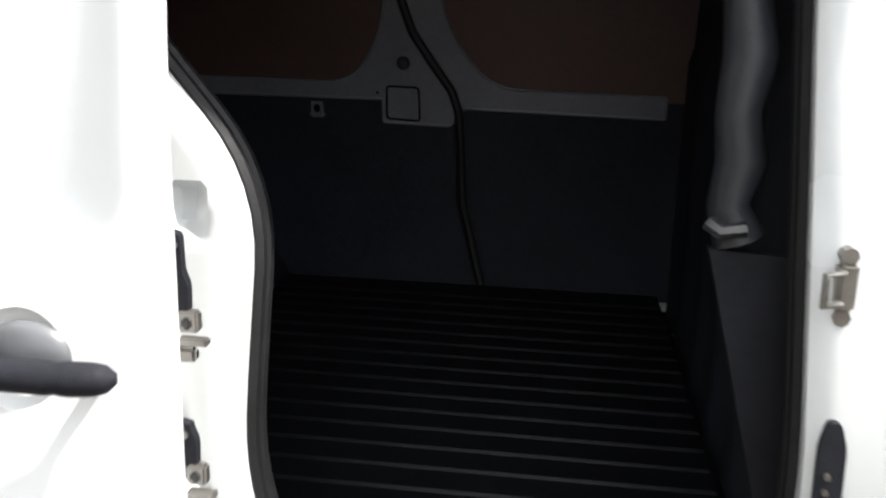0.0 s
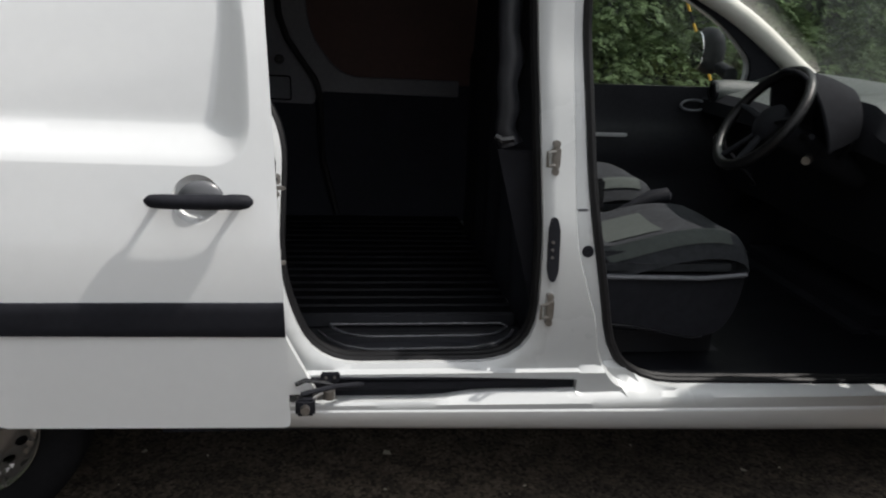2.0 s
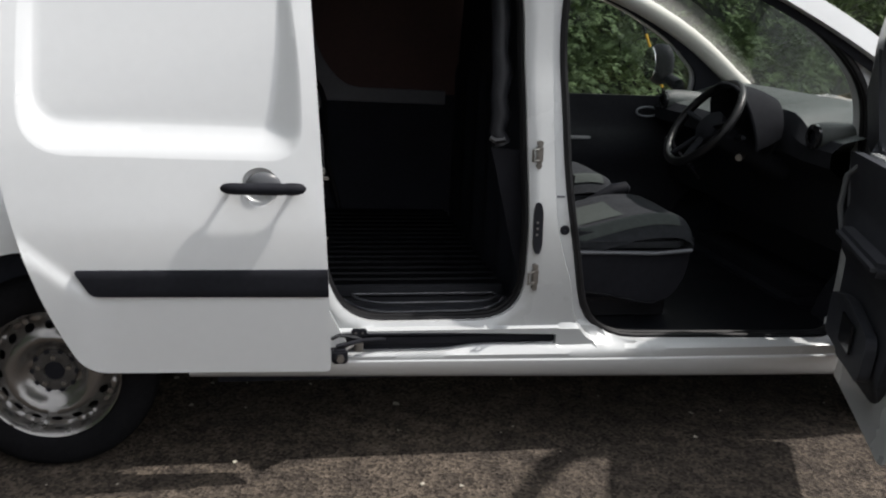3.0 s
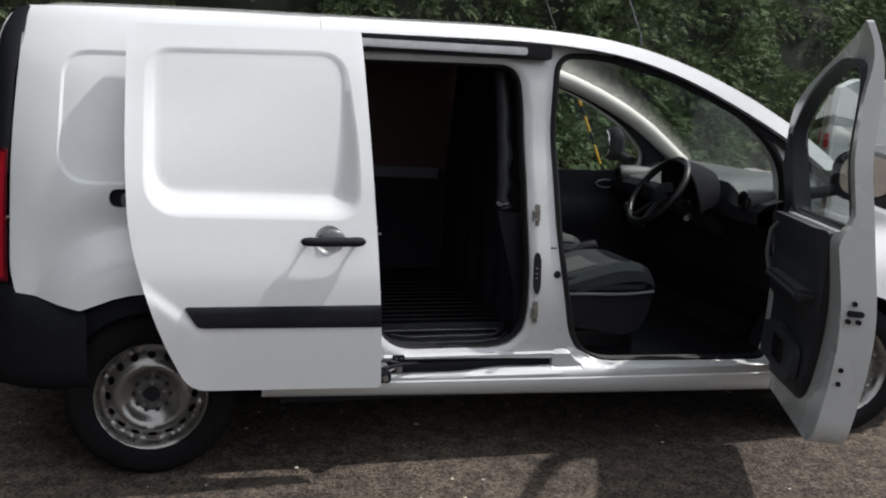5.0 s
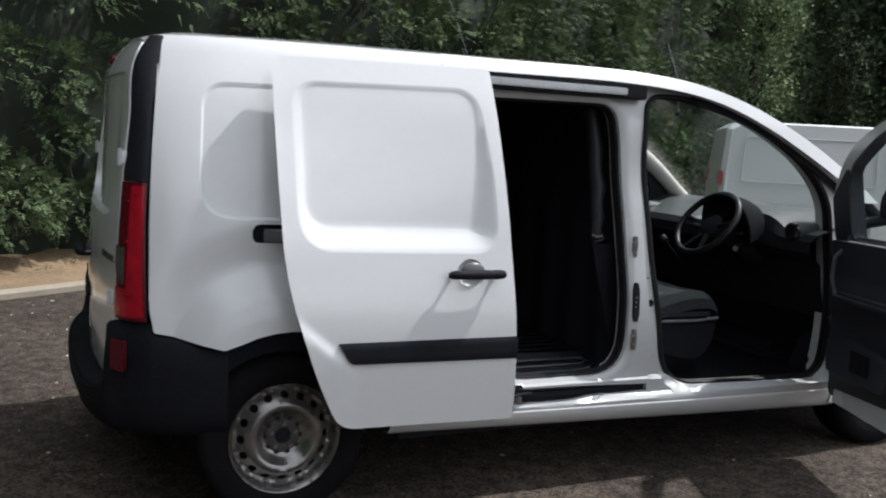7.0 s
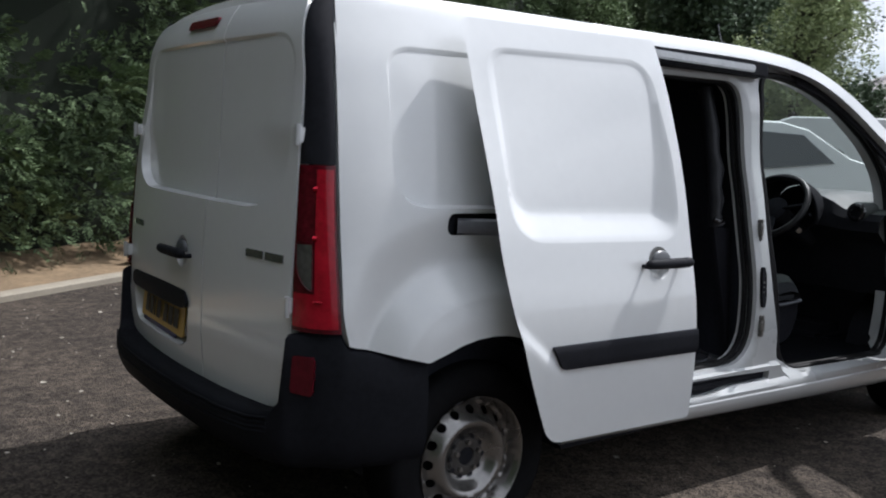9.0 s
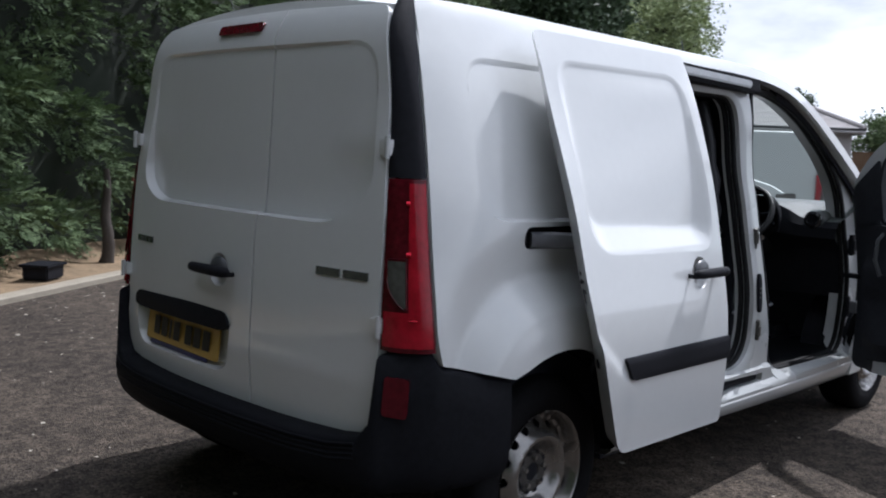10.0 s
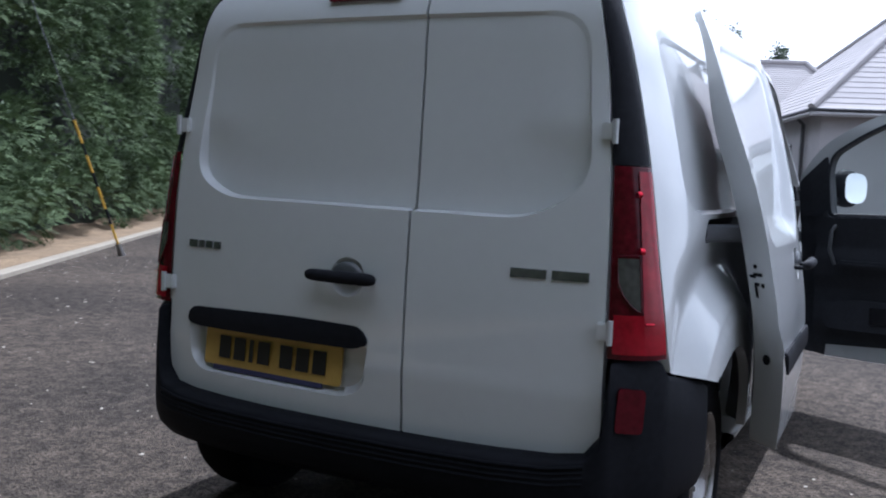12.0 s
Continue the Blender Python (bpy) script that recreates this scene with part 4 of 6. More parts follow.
for zc, up in ((0.965, 0.115), (0.785, 0.080)):
    lt = part("door_latch", prism(rounded([(1.530, zc + 0.015, .005), (1.550, zc + 0.012, .005), (1.552, zc + 0.06, .006), (1.546, zc + 0.075, .005), (1.546, zc + up, .006), (1.532, zc + up + 0.004, .006)], 3), lambda u, v, d: (u + 0.014, -0.974 - d, v), 0.012), TRIM, slide, "black edge latch")
    part("latch_box", box(1.553, 1.576, -0.990, -0.974, zc + 0.008, zc + 0.032, 0.003), ZINC, lt, "zinc latch box")
    part("latch_hole", box(1.559, 1.570, -0.993, -0.989, zc + 0.013, zc + 0.026, 0.003), GLOSSB, lt)
    part("latch_tongue", box(1.556, 1.588, -0.996, -0.984, zc - 0.004, zc + 0.005, 0.002), ZINC, lt)
    part("latch_claw", box(1.550, 1.574, -0.994, -0.980, zc - 0.024, zc - 0.007, 0.004), ZINC, lt)
    part("latch_screw", tube([(1.553, -0.985, zc + up - 0.012), (1.553, -0.990, zc + up - 0.012)], 0.0045, 8), ZINC, lt)
for f, z in ((0.62, 0.972), (0.42, 0.918)):
    part("edge_plug", prism([(0.055 * math.cos(b), 0.0065 * math.sin(b)) for b in np.linspace(0, 2 * math.pi, 13)[:-1]], lambda u, v, d: edge_face(f + u, z + v, d), 0.002), TRIM, slide, "dark hole in the door edge")
for f0, f1, z0, z1 in ((0.40, 0.72, 0.944, 0.953), (0.66, 0.88, 0.938, 0.947), (0.56, 0.72, 0.916, 0.924), (0.66, 0.74, 0.880, 0.920)):
    part("edge_slot", prism([(f0, z0), (f1, z0), (f1, z1), (f0, z1)], lambda u, v, d: edge_face(u, v, d), 0.002), TRIM, slide, "dark latch slot in the door edge")
part("edge_plug", prism([(0.13 * math.cos(b), 0.016 * math.sin(b)) for b in np.linspace(0, 2 * math.pi, 17)[:-1]], lambda u, v, d: edge_face(0.5 + u, 0.695 + v, d), 0.003), TRIM, slide, "black plug in the door edge")

# ---- centre pillar hardware and seals ----
for poly, nm, deep in ((CARGO, "cargo_seal", 0.088), (CAB, "cab_seal", 0.076)):
    P = resample(poly, 0.035)
    part(nm, tube([(a, -(float(half_width(a, c)) - deep), c) for a, c in P], 0.0125, 8, True), RUBBER, van, "black rubber door seal")
    part(nm + "_lip", tube([(a, -(float(half_width(a, c)) - deep - 0.028), c) for a, c in P], 0.0125, 8, True), RUBBER, van)
pl = part("pillar_plate", prism(rounded([(2.250, .730, .008), (2.258, .700, .010), (2.272, .700, .010), (2.280, .730, .008), (2.280, .838, .008), (2.272, .868, .010), (2.258, .868, .010), (2.250, .838, .008)], 3), lambda u, v, d: (u + 0.004, -(float(W_AT(v)) - 0.047) - d, v), 0.012), TRIM, van, "black contact plate")
for k in range(3):
    part("contact_pin", tube([(2.265, -0.86, .765 + 0.02 * k), (2.265, -0.869, .765 + 0.02 * k)], 0.004, 8), ZINC, pl)
for zc in (1.020, 0.622):
    st = part("striker", box(2.256, 2.278, -(float(W_AT(zc)) - 0.030), -(float(W_AT(zc)) - 0.050), zc - 0.028, zc + 0.028, 0.004), ZINC, van, "zinc door striker")
    for dz in (-0.036, 0.036):
        part("striker_bolt", tube([(2.267, -(float(W_AT(zc)) - 0.050), zc + dz), (2.267, -(float(W_AT(zc)) - 0.034), zc + dz)], 0.010, 8), ZINC, st)
    part("striker_bar", tube([(2.262, -(float(W_AT(zc)) - 0.032), zc - 0.018), (2.240, -(float(W_AT(zc)) - 0.018), zc - 0.018), (2.240, -(float(W_AT(zc)) - 0.018), zc + 0.018), (2.262, -(float(W_AT(zc)) - 0.032), zc + 0.018)], 0.0045, 8), ZINC, st)
part("grommet", lathe([(0.001, -0.006), (0.011, -0.007), (0.016, -0.003), (0.017, 0.004)], 20), TRIM, van, "black grommet").location = (2.372, -(float(W_AT(0.77)) - 0.079), 0.770)
part("pillar_sticker", box(2.340, 2.366, -(float(W_AT(0.88)) - 0.076), -(float(W_AT(0.88)) - 0.082), 0.877, 0.884), BARE, van)

# ---- driver door, swung open ----
def door_inner(u, v, A):
    """The inner skin: thick below the waist, slim round the window."""
    d = 0.055 + 0.055 * ease((1.14 - v) / 0.12) * (1 - ease((u - 3.26) / 0.12)) - 0.034 * ease((v - 1.48) / 0.20)
    return A + np.stack([np.zeros(len(A)), d, np.zeros(len(A))], 1)


def door_side(inset):
    return lambda x, z: np.stack([x, -(half_width(x, z) - inset + 0.030 * ease((z - 1.15) / 0.5)), z], 1)


HINGE = Vector((3.488, -0.885, 0.0))
SWING = Matrix.Translation(HINGE) @ Matrix.Translation((0, 0, 0.6)) @ Matrix.Rotation(radians(65.5), 4, Vector((0, 0.036, 1)).normalized()) @ Matrix.Translation((0, 0, -0.6)) @ Matrix.Translation(-HINGE)
DOOR = rounded([(2.375, 1.20, .15), (2.376, 1.738, .012), (2.60, 1.700, .10), (2.79, 1.664, .15), (3.08, 1.585, .2), (3.34, 1.445, .15), (3.475, 1.27, .06), (3.47, .80, .1), (3.455, .315, .06), (2.50, .310, .10), (2.40, .75, .15)])
DWIN = rounded([(2.455, 1.075, .03), (2.435, 1.595, .08), (2.58, 1.630, .1), (2.79, 1.602, .15), (3.05, 1.520, .2), (3.27, 1.395, .1), (3.295, 1.30, .05), (3.29, 1.075, .03)])
DHOLE = [(2.86 + (a - 2.86) * 1.03, 1.34 + (c - 1.34) * 1.045) for a, c in DWIN]
door = part("driver_door", sheet("driver_door", DOOR, [DHOLE], door_side(0.0), 0.03, door_inner), PAINT, van, "white driver door standing wide open")
# Inner skin faces away from the sun; its shade is the darker white.
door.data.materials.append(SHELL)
# Front of the inner skin coloured black for the card and hinge shadow.
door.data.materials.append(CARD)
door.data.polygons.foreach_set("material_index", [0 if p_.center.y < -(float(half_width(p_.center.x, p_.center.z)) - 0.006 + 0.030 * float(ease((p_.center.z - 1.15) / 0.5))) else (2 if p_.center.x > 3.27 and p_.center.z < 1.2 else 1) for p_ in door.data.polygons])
door.matrix_basis = SWING
card = rounded([(2.500, 1.062, .03), (3.33, 1.062, .03), (3.35, .70, .1), (3.34, .37, .05), (2.70, .405, .12), (2.575, .75, .15)])
part("door_card", sheet("door_card", card, [], lambda x, z: np.stack([x, -(half_width(x, z) - 0.112 - 0.030 * ease((x - 2.50) / 0.08) * ease((z - 0.42) / 0.08) - 0.020 * ease((z - 0.70) / 0.04) * ease((0.90 - z) / 0.06) * ease((x - 2.62) / 0.1)), z], 1), 0.03, lambda u, v, A: A + np.array([0, -0.03, 0])), CARD, door, "black moulded inner door card")
frame_in = grow(DWIN, 0.014)
part("window_surround", sheet("window_surround", frame_in, [DWIN], door_side(0.006), 0.035, inward(0.052)), CARD, door, "black inner window surround")
part("mirror_triangle", sheet("mirror_triangle", rounded([(3.29, 1.065, .01), (3.465, 1.065, .02), (3.465, 1.255, .03), (3.30, 1.395, .02)]), [], door_side(-0.006), 0.04, inward(0.07)), CARD, door, "black mirror base panel")
dg = part("door_window", sheet("door_window", DWIN, [], door_side(0.025), 0.08), WINDOW, door, "clear wound-up door window")
dg.visible_shadow = False
part("window_seal", tube([(2.46, -(float(W_AT(1.073)) - 0.045), 1.073), (3.28, -(float(W_AT(1.073)) - 0.045), 1.073)], 0.012, 8), RUBBER, door)
part("grab_handle", tube([(3.225, -0.735, 1.03), (3.235, -0.700, 0.99), (3.24, -0.695, 0.89), (3.215, -0.71, 0.81)], 0.010, 8), DOME, door, "dark grey pull grip")
part("release_lever", box(3.165, 3.205, -0.742, -0.722, 1.035, 1.058, 0.006), STEEL, door, "silver release lever")
part("arm_rest", box(2.62, 3.20, -0.78, -0.685, 0.795, 0.835, 0.015), CARD, door, "black arm rest")
part("door_pocket", sheet("door_pocket", rounded([(2.72, .47, .04), (3.26, .47, .04), (3.28, .60, .04), (3.05, .64, .1), (2.72, .60, .04)]), [], lambda x, z: np.stack([x, -(half_width(x, z) - 0.180), z], 1), 0.05, lambda u, v, A: A + np.array([0, -0.03, 0])), CARD, door, "black door pocket")
part("speaker_slot", box(2.86, 3.02, -0.722, -0.714, 0.51, 0.60, 0.002), GLOSSB, door)
dl = part("door_lock", box(2.378, 2.410, -0.862, -0.812, 0.800, 0.818, 0.004), TRIM, door, "black door lock")
for lx, ly, lz in ((2.390, -0.830, 0.842), (2.396, -0.818, 0.782), (2.396, -0.850, 0.782), (2.432, -0.825, 0.610), (2.444, -0.825, 0.560)):
    part("lock_screw", tube([(lx - 0.008, ly, lz), (lx + 0.03, ly, lz)], 0.0085, 8), TRIM, dl)
mir_rows = []
for t in np.linspace(0, 1, 9):
    s = math.sin(math.pi * (0.08 + 0.90 * t)) ** 0.45
    xx = 3.30 + 0.105 * t
    mir_rows.append([(xx, -1.055 + 0.125 * s * math.copysign(abs(math.cos(a)) ** 0.7, math.cos(a)), 1.232 + 0.108 * s * math.copysign(abs(math.sin(a)) ** 0.75, math.sin(a))) for a in np.linspace(0, 2 * math.pi, 21)[:-1]])
mb = loft(mir_rows, True)
bmesh.ops.contextual_create(mb, geom=[e for e in mb.edges if e.is_boundary])
mirror = part("door_mirror", mb, TRIM, door, "black door mirror")
part("mirror_arm", tube([(3.37, -0.83, 1.135), (3.36, -0.98, 1.17)], [0.035, 0.030], 10, squash=0.8), TRIM, mirror)
part("mirror_glass", prism([(0.100 * math.copysign(abs(math.cos(a)) ** 0.7, math.cos(a)), 0.085 * math.copysign(abs(math.sin(a)) ** 0.75, math.sin(a))) for a in np.linspace(0, 2 * math.pi, 33)[:-1]], lambda u, v, d: (3.296 - d + 0.12 * u - 0.02 * v, -1.055 + u, 1.232 + v), 0.004), MIRRORM, mirror, "mirror glass")

# hinges left on the front pillar
for zc in (0.62, 0.95):
    part("hinge_plate", box(3.43, 3.475, -0.845, -0.82, zc - 0.055, zc + 0.055, 0.005), TRIM, van, "black hinge plate")
    part("door_hinge", box(3.455, 3.50, -0.885, -0.80, zc - 0.03, zc + 0.03, 0.006), BARE, van, "grey painted door hinge")

part("door_check", box(3.44, 3.50, -0.93, -0.80, 0.775, 0.80, 0.004), TRIM, van, "black door check strap")

# passenger side mirror
mir2 = part("door_mirror", loft([[(x + 0.10, 1.055 + (y + 1.045), z) for x, y, z in r] for r in mir_rows], True), TRIM, van, "black passenger mirror")
part("mirror_arm", tube([(3.47, 0.83, 1.135), (3.46, 0.98, 1.17)], [0.035, 0.030], 10), TRIM, mir2)
part("mirror_glass", prism([(0.082 * math.cos(a), 0.088 * math.sin(a)) for a in np.linspace(0, 2 * math.pi, 25)[:-1]], lambda u, v, d: (3.398 - d, 1.065 + u, 1.232 + v), 0.004), MIRRORM, mir2, "mirror glass")

# ---- load space ----
ys = []
y = -0.446
while y < 0.72:
    ys += [(y, 0.488), (y + 0.003, 0.4925), (y + 0.005, 0.494), (y + 0.008, 0.494), (y + 0.010, 0.4925), (y + 0.013, 0.488)]
    y += 0.078
ys = [(-0.510, 0.486)] + ys + [(0.78, 0.486)]
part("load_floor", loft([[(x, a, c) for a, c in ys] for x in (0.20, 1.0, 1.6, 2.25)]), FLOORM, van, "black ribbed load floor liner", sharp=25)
part("floor_pan", box(0.34, 2.28, -0.78, 0.78, 0.40, 0.438), TRIM, van)
STEP_OUT = rounded([(1.60, -.525, .02), (2.262, -.525, .02), (2.245, -.835, .14), (1.63, -.835, .14)])


def step_skin(x, yy):
    P = np.stack([x, yy], 1)
    d = away(P, STEP_OUT[2:-2])
    z = 0.449 + 0.006 * (ease((d - 0.030) / 0.006) + ease((d - 0.075) / 0.006) + ease((d - 0.120) / 0.006))
    return np.stack([x, yy, z], 1)


part("step_tray", sheet("step_tray", STEP_OUT, [], step_skin, 0.012, lambda u, v, A: A * np.array([1, 1, 0]) + np.array([0, 0, 0.440])), TRAYM, van, "black ribbed step tray")
inner_panel = rounded([(1.690, -.545, .01), (2.205, -.545, .01), (2.222, -.575, .02), (2.165, -.643, .05), (1.785, -.650, .05), (1.712, -.600, .03)], 4)
part("tray_rib", tube([(a, c, 0.4665) for a, c in resample(inner_panel, 0.02)], 0.0038, 6, True), TRAYRIB, van, "raised rib of the step tray")
for u_path in (((2.232, -.600), (2.205, -.660), (2.150, -.710), (2.080, -.735), (1.800, -.742), (1.735, -.715), (1.690, -.665), (1.660, -.590)),
               ((2.244, -.640), (2.222, -.705), (2.165, -.765), (2.085, -.788), (1.795, -.795), (1.715, -.770), (1.662, -.705), (1.640, -.610)),
               ((2.252, -.690), (2.233, -.748), (2.178, -.800), (2.090, -.819), (1.790, -.822), (1.703, -.802), (1.648, -.742), (1.630, -.650))):
    part("tray_rib", tube([(x_, y_, 0.4645 - 0.006 * ((u_path[0][0] > 2.24) + (u_path[0][0] > 2.25))) for x_, y_ in u_path], 0.0044, 8), TRAYRIB, van, "raised rib of the step tray")
part("step_edge", box(1.60, 2.25, -0.525, -0.505, 0.450, 0.492, 0.005), LINER, van, "black floor edge strip")

RIB = rounded([(1.44, 1.66, .01), (1.435, 1.27, .15), (1.34, 1.092, .10), (.35, 1.10, .01), (.35, 1.05, .01), (1.42, 1.048, .005), (1.42, .98, .008), (1.615, .975, .008), (1.66, 1.028, .01), (2.225, 1.018, .005), (2.225, 1.078, .005), (1.74, 1.086, .08), (1.60, 1.25, .15), (1.56, 1.66, .01)])
RPOCK = rounded([(1.430, .990, .012), (1.528, .986, .012), (1.526, 1.084, .012), (1.432, 1.086, .012)], 3)
part("side_rib", sheet("side_rib", RIB, [RPOCK], side(1, 0.122), 0.02, inward(-0.02)), BARE, van, "bare grey inner rib of the body side")
part("rib_pocket", sheet("rib_pocket", RPOCK, [], lambda x, z: np.stack([x, half_width(x, z) - 0.1135 - 0.004 * ease((x - 1.50) / 0.02), z], 1), 0.02), BARE, van, "pocket pressed into the rib")
# The pocket's edge is black to draw its shading line in colour.
for nm_, ring_, r_, mt_ in (("rib_edge", RIB, 0.0045, BARE), ("pocket_shade_edge", RPOCK, 0.0035, GLOSSB)):
    part(nm_, tube([(a, float(half_width(a, c)) - 0.121, c) for a, c in resample(ring_, 0.03)], r_, 6, True), mt_, van, "folded edge of the rib")
for hx_, hz_, hr_ in ((1.459, 1.118, 0.005), (1.540, 1.115, 0.005), (1.405, 1.066, 0.004)):
    part("rib_hole", tube([(hx_, 0.730, hz_), (hx_, 0.736, hz_)], hr_, 8), GLOSSB, van)
part("rib_lamp", lathe([(0.001, -0.006), (0.016, -0.006), (0.02, 0.0), (0.02, 0.01)], 20), GLOSSB, van).location = (1.482, float(W_AT(1.153)) - 0.126, 1.153)
part("rib_loop", box(1.195, 1.243, 0.752, 0.764, 0.985, 1.047, 0.006), BARE, van, "grey lashing loop")
part("loop_hole", box(1.209, 1.229, 0.748, 0.753, 1.0, 1.025, 0.004), GLOSSB, van)
part("upper_lining", sheet("upper_lining", [(.33, 1.06), (2.30, 1.06), (2.30, 1.68), (.33, 1.68)], [], side(1, 0.104), 0.15), HARDBOARD, van, "reddish-brown hardboard side panels")
part("lower_lining", sheet("lower_lining", [(.33, .465), (2.30, .465), (2.30, 1.062), (.33, 1.062)], [], side(1, 0.112), 0.15), DARKLINE, van, "charcoal lower side lining")
part("wiring_hose", tube([(a, float(W_AT(c)) - 0.150, c) for a, c in ((1.47, 1.62), (1.475, 1.45), (1.485, 1.33), (1.515, 1.24), (1.575, 1.15), (1.625, 1.08), (1.645, 1.02), (1.652, 0.90), (1.658, 0.74), (1.69, 0.62), (1.72, 0.50))], 0.013, 8), RUBBER, van, "black wiring hose")
arch_in = loft([[(AXLE_R + 0.41 * math.cos(a), yy, 0.30 + 0.41 * math.sin(a)) for a in np.linspace(0.3, math.pi - 0.3, 20)] for yy in (0.78, 0.52)])
part("inner_arch", arch_in, DARKLINE, van, "grey inner wheel arch")
part("right_lining", sheet("right_lining", [(.33, .465), (1.37, .465), (1.37, 1.66), (.33, 1.66)], [], side(-1, 0.10), 0.15), DARKLINE, van, "charcoal side lining")
part("roof_lining", sheet("roof_lining", [(.30, -.60), (2.70, -.60), (2.70, .60), (.30, .60)], [], lambda x, yy: np.stack([x, yy, roof_z(x, yy) - 0.055], 1), 0.2), DARKLINE, van, "charcoal roof lining")
part("bulkhead", sheet("bulkhead", rounded([(-.72, .42, .02), (.78, .42, .02), (.78, 1.0, .1), (.62, 1.70, .05), (-.60, 1.70, .05), (-.72, 1.2, .1)]), [], lambda yy, z: np.stack([2.285 + 0.012 * np.sin(yy * 24) * (z < 1.2), yy, z], 1), 0.04, lambda u, v, A: A + np.array([0.025, 0, 0])), DARKLINE, van, "black steel bulkhead")
part("pillar_lining", tube([(2.178, -0.675, 1.03), (2.160, -0.672, 1.075), (2.172, -0.668, 1.13), (2.163, -0.660, 1.19), (2.174, -0.652, 1.26), (2.164, -0.635, 1.33), (2.168, -0.62, 1.42), (2.162, -0.60, 1.51), (2.16, -0.575, 1.60)], [0.034, 0.027, 0.033, 0.029, 0.036, 0.030, 0.034, 0.031, 0.03], 12), LINER, van, "glossy black pillar lining")
part("pillar_kink", tube([(2.135, -0.69, 1.055), (2.15, -0.70, 1.045), (2.18, -0.70, 1.05)], 0.012, 8), GLOSSB, van)
part("pillar_flap", prism([(2.139, 1.020), (2.25, 1.012), (2.29, .52), (2.275, .50)], lambda u, v, d: (u, -0.690 + 0.1 * (1.02 - v) * -0.3 + d, v), 0.02), TRIM, van, "black rubber flap beside the bulkhead")

# ---- cab ----
part("cab_floor", box(2.31, 3.72, -0.83, 0.78, 0.34, 0.385), FLOORM, van, "black cab floor mat")
part("cab_firewall", box(3.66, 3.70, -0.82, 0.80, 0.38, 1.02), CARD, van)


def seat(cy, wide):
    """A cushion with bolsters, a backrest, a plastic base and a side lever."""
    rows = []
    for i in range(19):
        a = i / 18
        x = 2.38 + 0.545 * min(a / 0.86, 1.0) - 0.02 * max(0, (a - 0.9) / 0.1)
        top = 0.693 + 0.080 * float(ease(a / 0.7)) - 0.085 * max(0, (a - 0.74) / 0.26) ** 1.6
        row = []
        for t in np.linspace(-1, 1, 23):
            edge = 1 - abs(t) ** 7
            bolster = 0.022 * math.exp(-((abs(t) - 0.80) / 0.12) ** 2) * math.sin(math.pi * min(1, a * 1.1))
            row.append((x, cy + wide * (t if abs(t) < 1 else t), top - 0.075 * (1 - edge) + bolster - 0.012 * (1 - abs(t)) * math.sin(math.pi * a)))
        rows.append(row)
    rows.append([(2.90, y_, 0.65) for _, y_, _z in rows[-1]])
    base = part("seat", loft(rows), FABRIC, van, "dark grey cloth seat with lighter panels", sharp=80)
    lo, hi = 6, 17
    part("seat_panel", loft([[(x, y_, z + 0.004) for x, y_, z in r[lo:hi]] for r in rows[0:10]]), FABRIC2, base, "grey ribbed cloth panel", sharp=80)
    part("seat_wrap", loft([[(x, y_ - 0.004, z + 0.003) for x, y_, z in r[1:5]] for r in rows[0:15]]), FABRIC2, base, "grey cloth side bolster", sharp=80)
    part("seat_side", box(2.42, 2.90, cy - wide * 0.985, cy + wide * 0.985, 0.63, 0.712, 0.03, seg=3), FABRIC, base, "dark cloth side of the cushion")
    shield = rounded([(2.43, .650, .01), (2.915, .650, .015), (2.905, .555, .05), (2.855, .468, .04), (2.765, .452, .03), (2.640, .478, .08), (2.43, .505, .02)], 5)
    part("seat_base", box(2.47, 2.88, cy - wide * 0.90, cy + wide * 0.90, 0.46, 0.66, 0.03), TRIM, base, "black plastic seat base")
    for side_ in (-1, 1):
        part("seat_cover", prism(shield, lambda u, v, d: (u, cy + side_ * (wide * 0.99 - d), v), 0.03), TRIM, base, "curved black plastic side cover")
        part("cover_edge", tube([(2.43, cy + side_ * wide * 0.99, .505), (2.56, cy + side_ * wide * 0.995, .492), (2.64, cy + side_ * wide * 0.995, .479), (2.70, cy + side_ * wide * 0.995, .463), (2.765, cy + side_ * wide * 0.995, .452), (2.80, cy + side_ * wide * 0.99, .455)], 0.006, 8), GLOSSB, base)
    part("seat_trim", tube([(2.44, cy - wide * 1.03, 0.648), (2.78, cy - wide * 1.03, 0.642), (2.915, cy - wide * 1.02, 0.652)], 0.009, 8, squash=0.8), BARE, base, "grey trim strip")
    part("seat_runner", box(2.44, 2.86, cy - wide * 0.8, cy + wide * 0.8, 0.38, 0.47, 0.01), GLOSSB, base)
    back = []
    for z, x, d in ((0.70, 2.46, 0.10), (0.85, 2.43, 0.12), (1.05, 2.40, 0.11), (1.20, 2.38, 0.09), (1.29, 2.37, 0.05)):
        back.append([(x + d * (0.5 * math.cos(a)) + 0.0, cy + wide * 0.98 * math.sin(a) * (1 - 0.2 * (z > 1.25)), z) for a in np.linspace(0, 2 * math.pi, 17)[:-1]])
    bb = loft(back, True)
    bmesh.ops.contextual_create(bb, geom=[e for e in bb.edges if e.is_boundary])
    part("backrest", bb, FABRIC, base, "dark grey cloth backrest")
    part("seat_belt_buckle", box(2.58, 2.62, cy + wide * 1.0, cy + wide * 1.08, 0.72, 0.84, 0.008), GLOSSB, base)
    return base


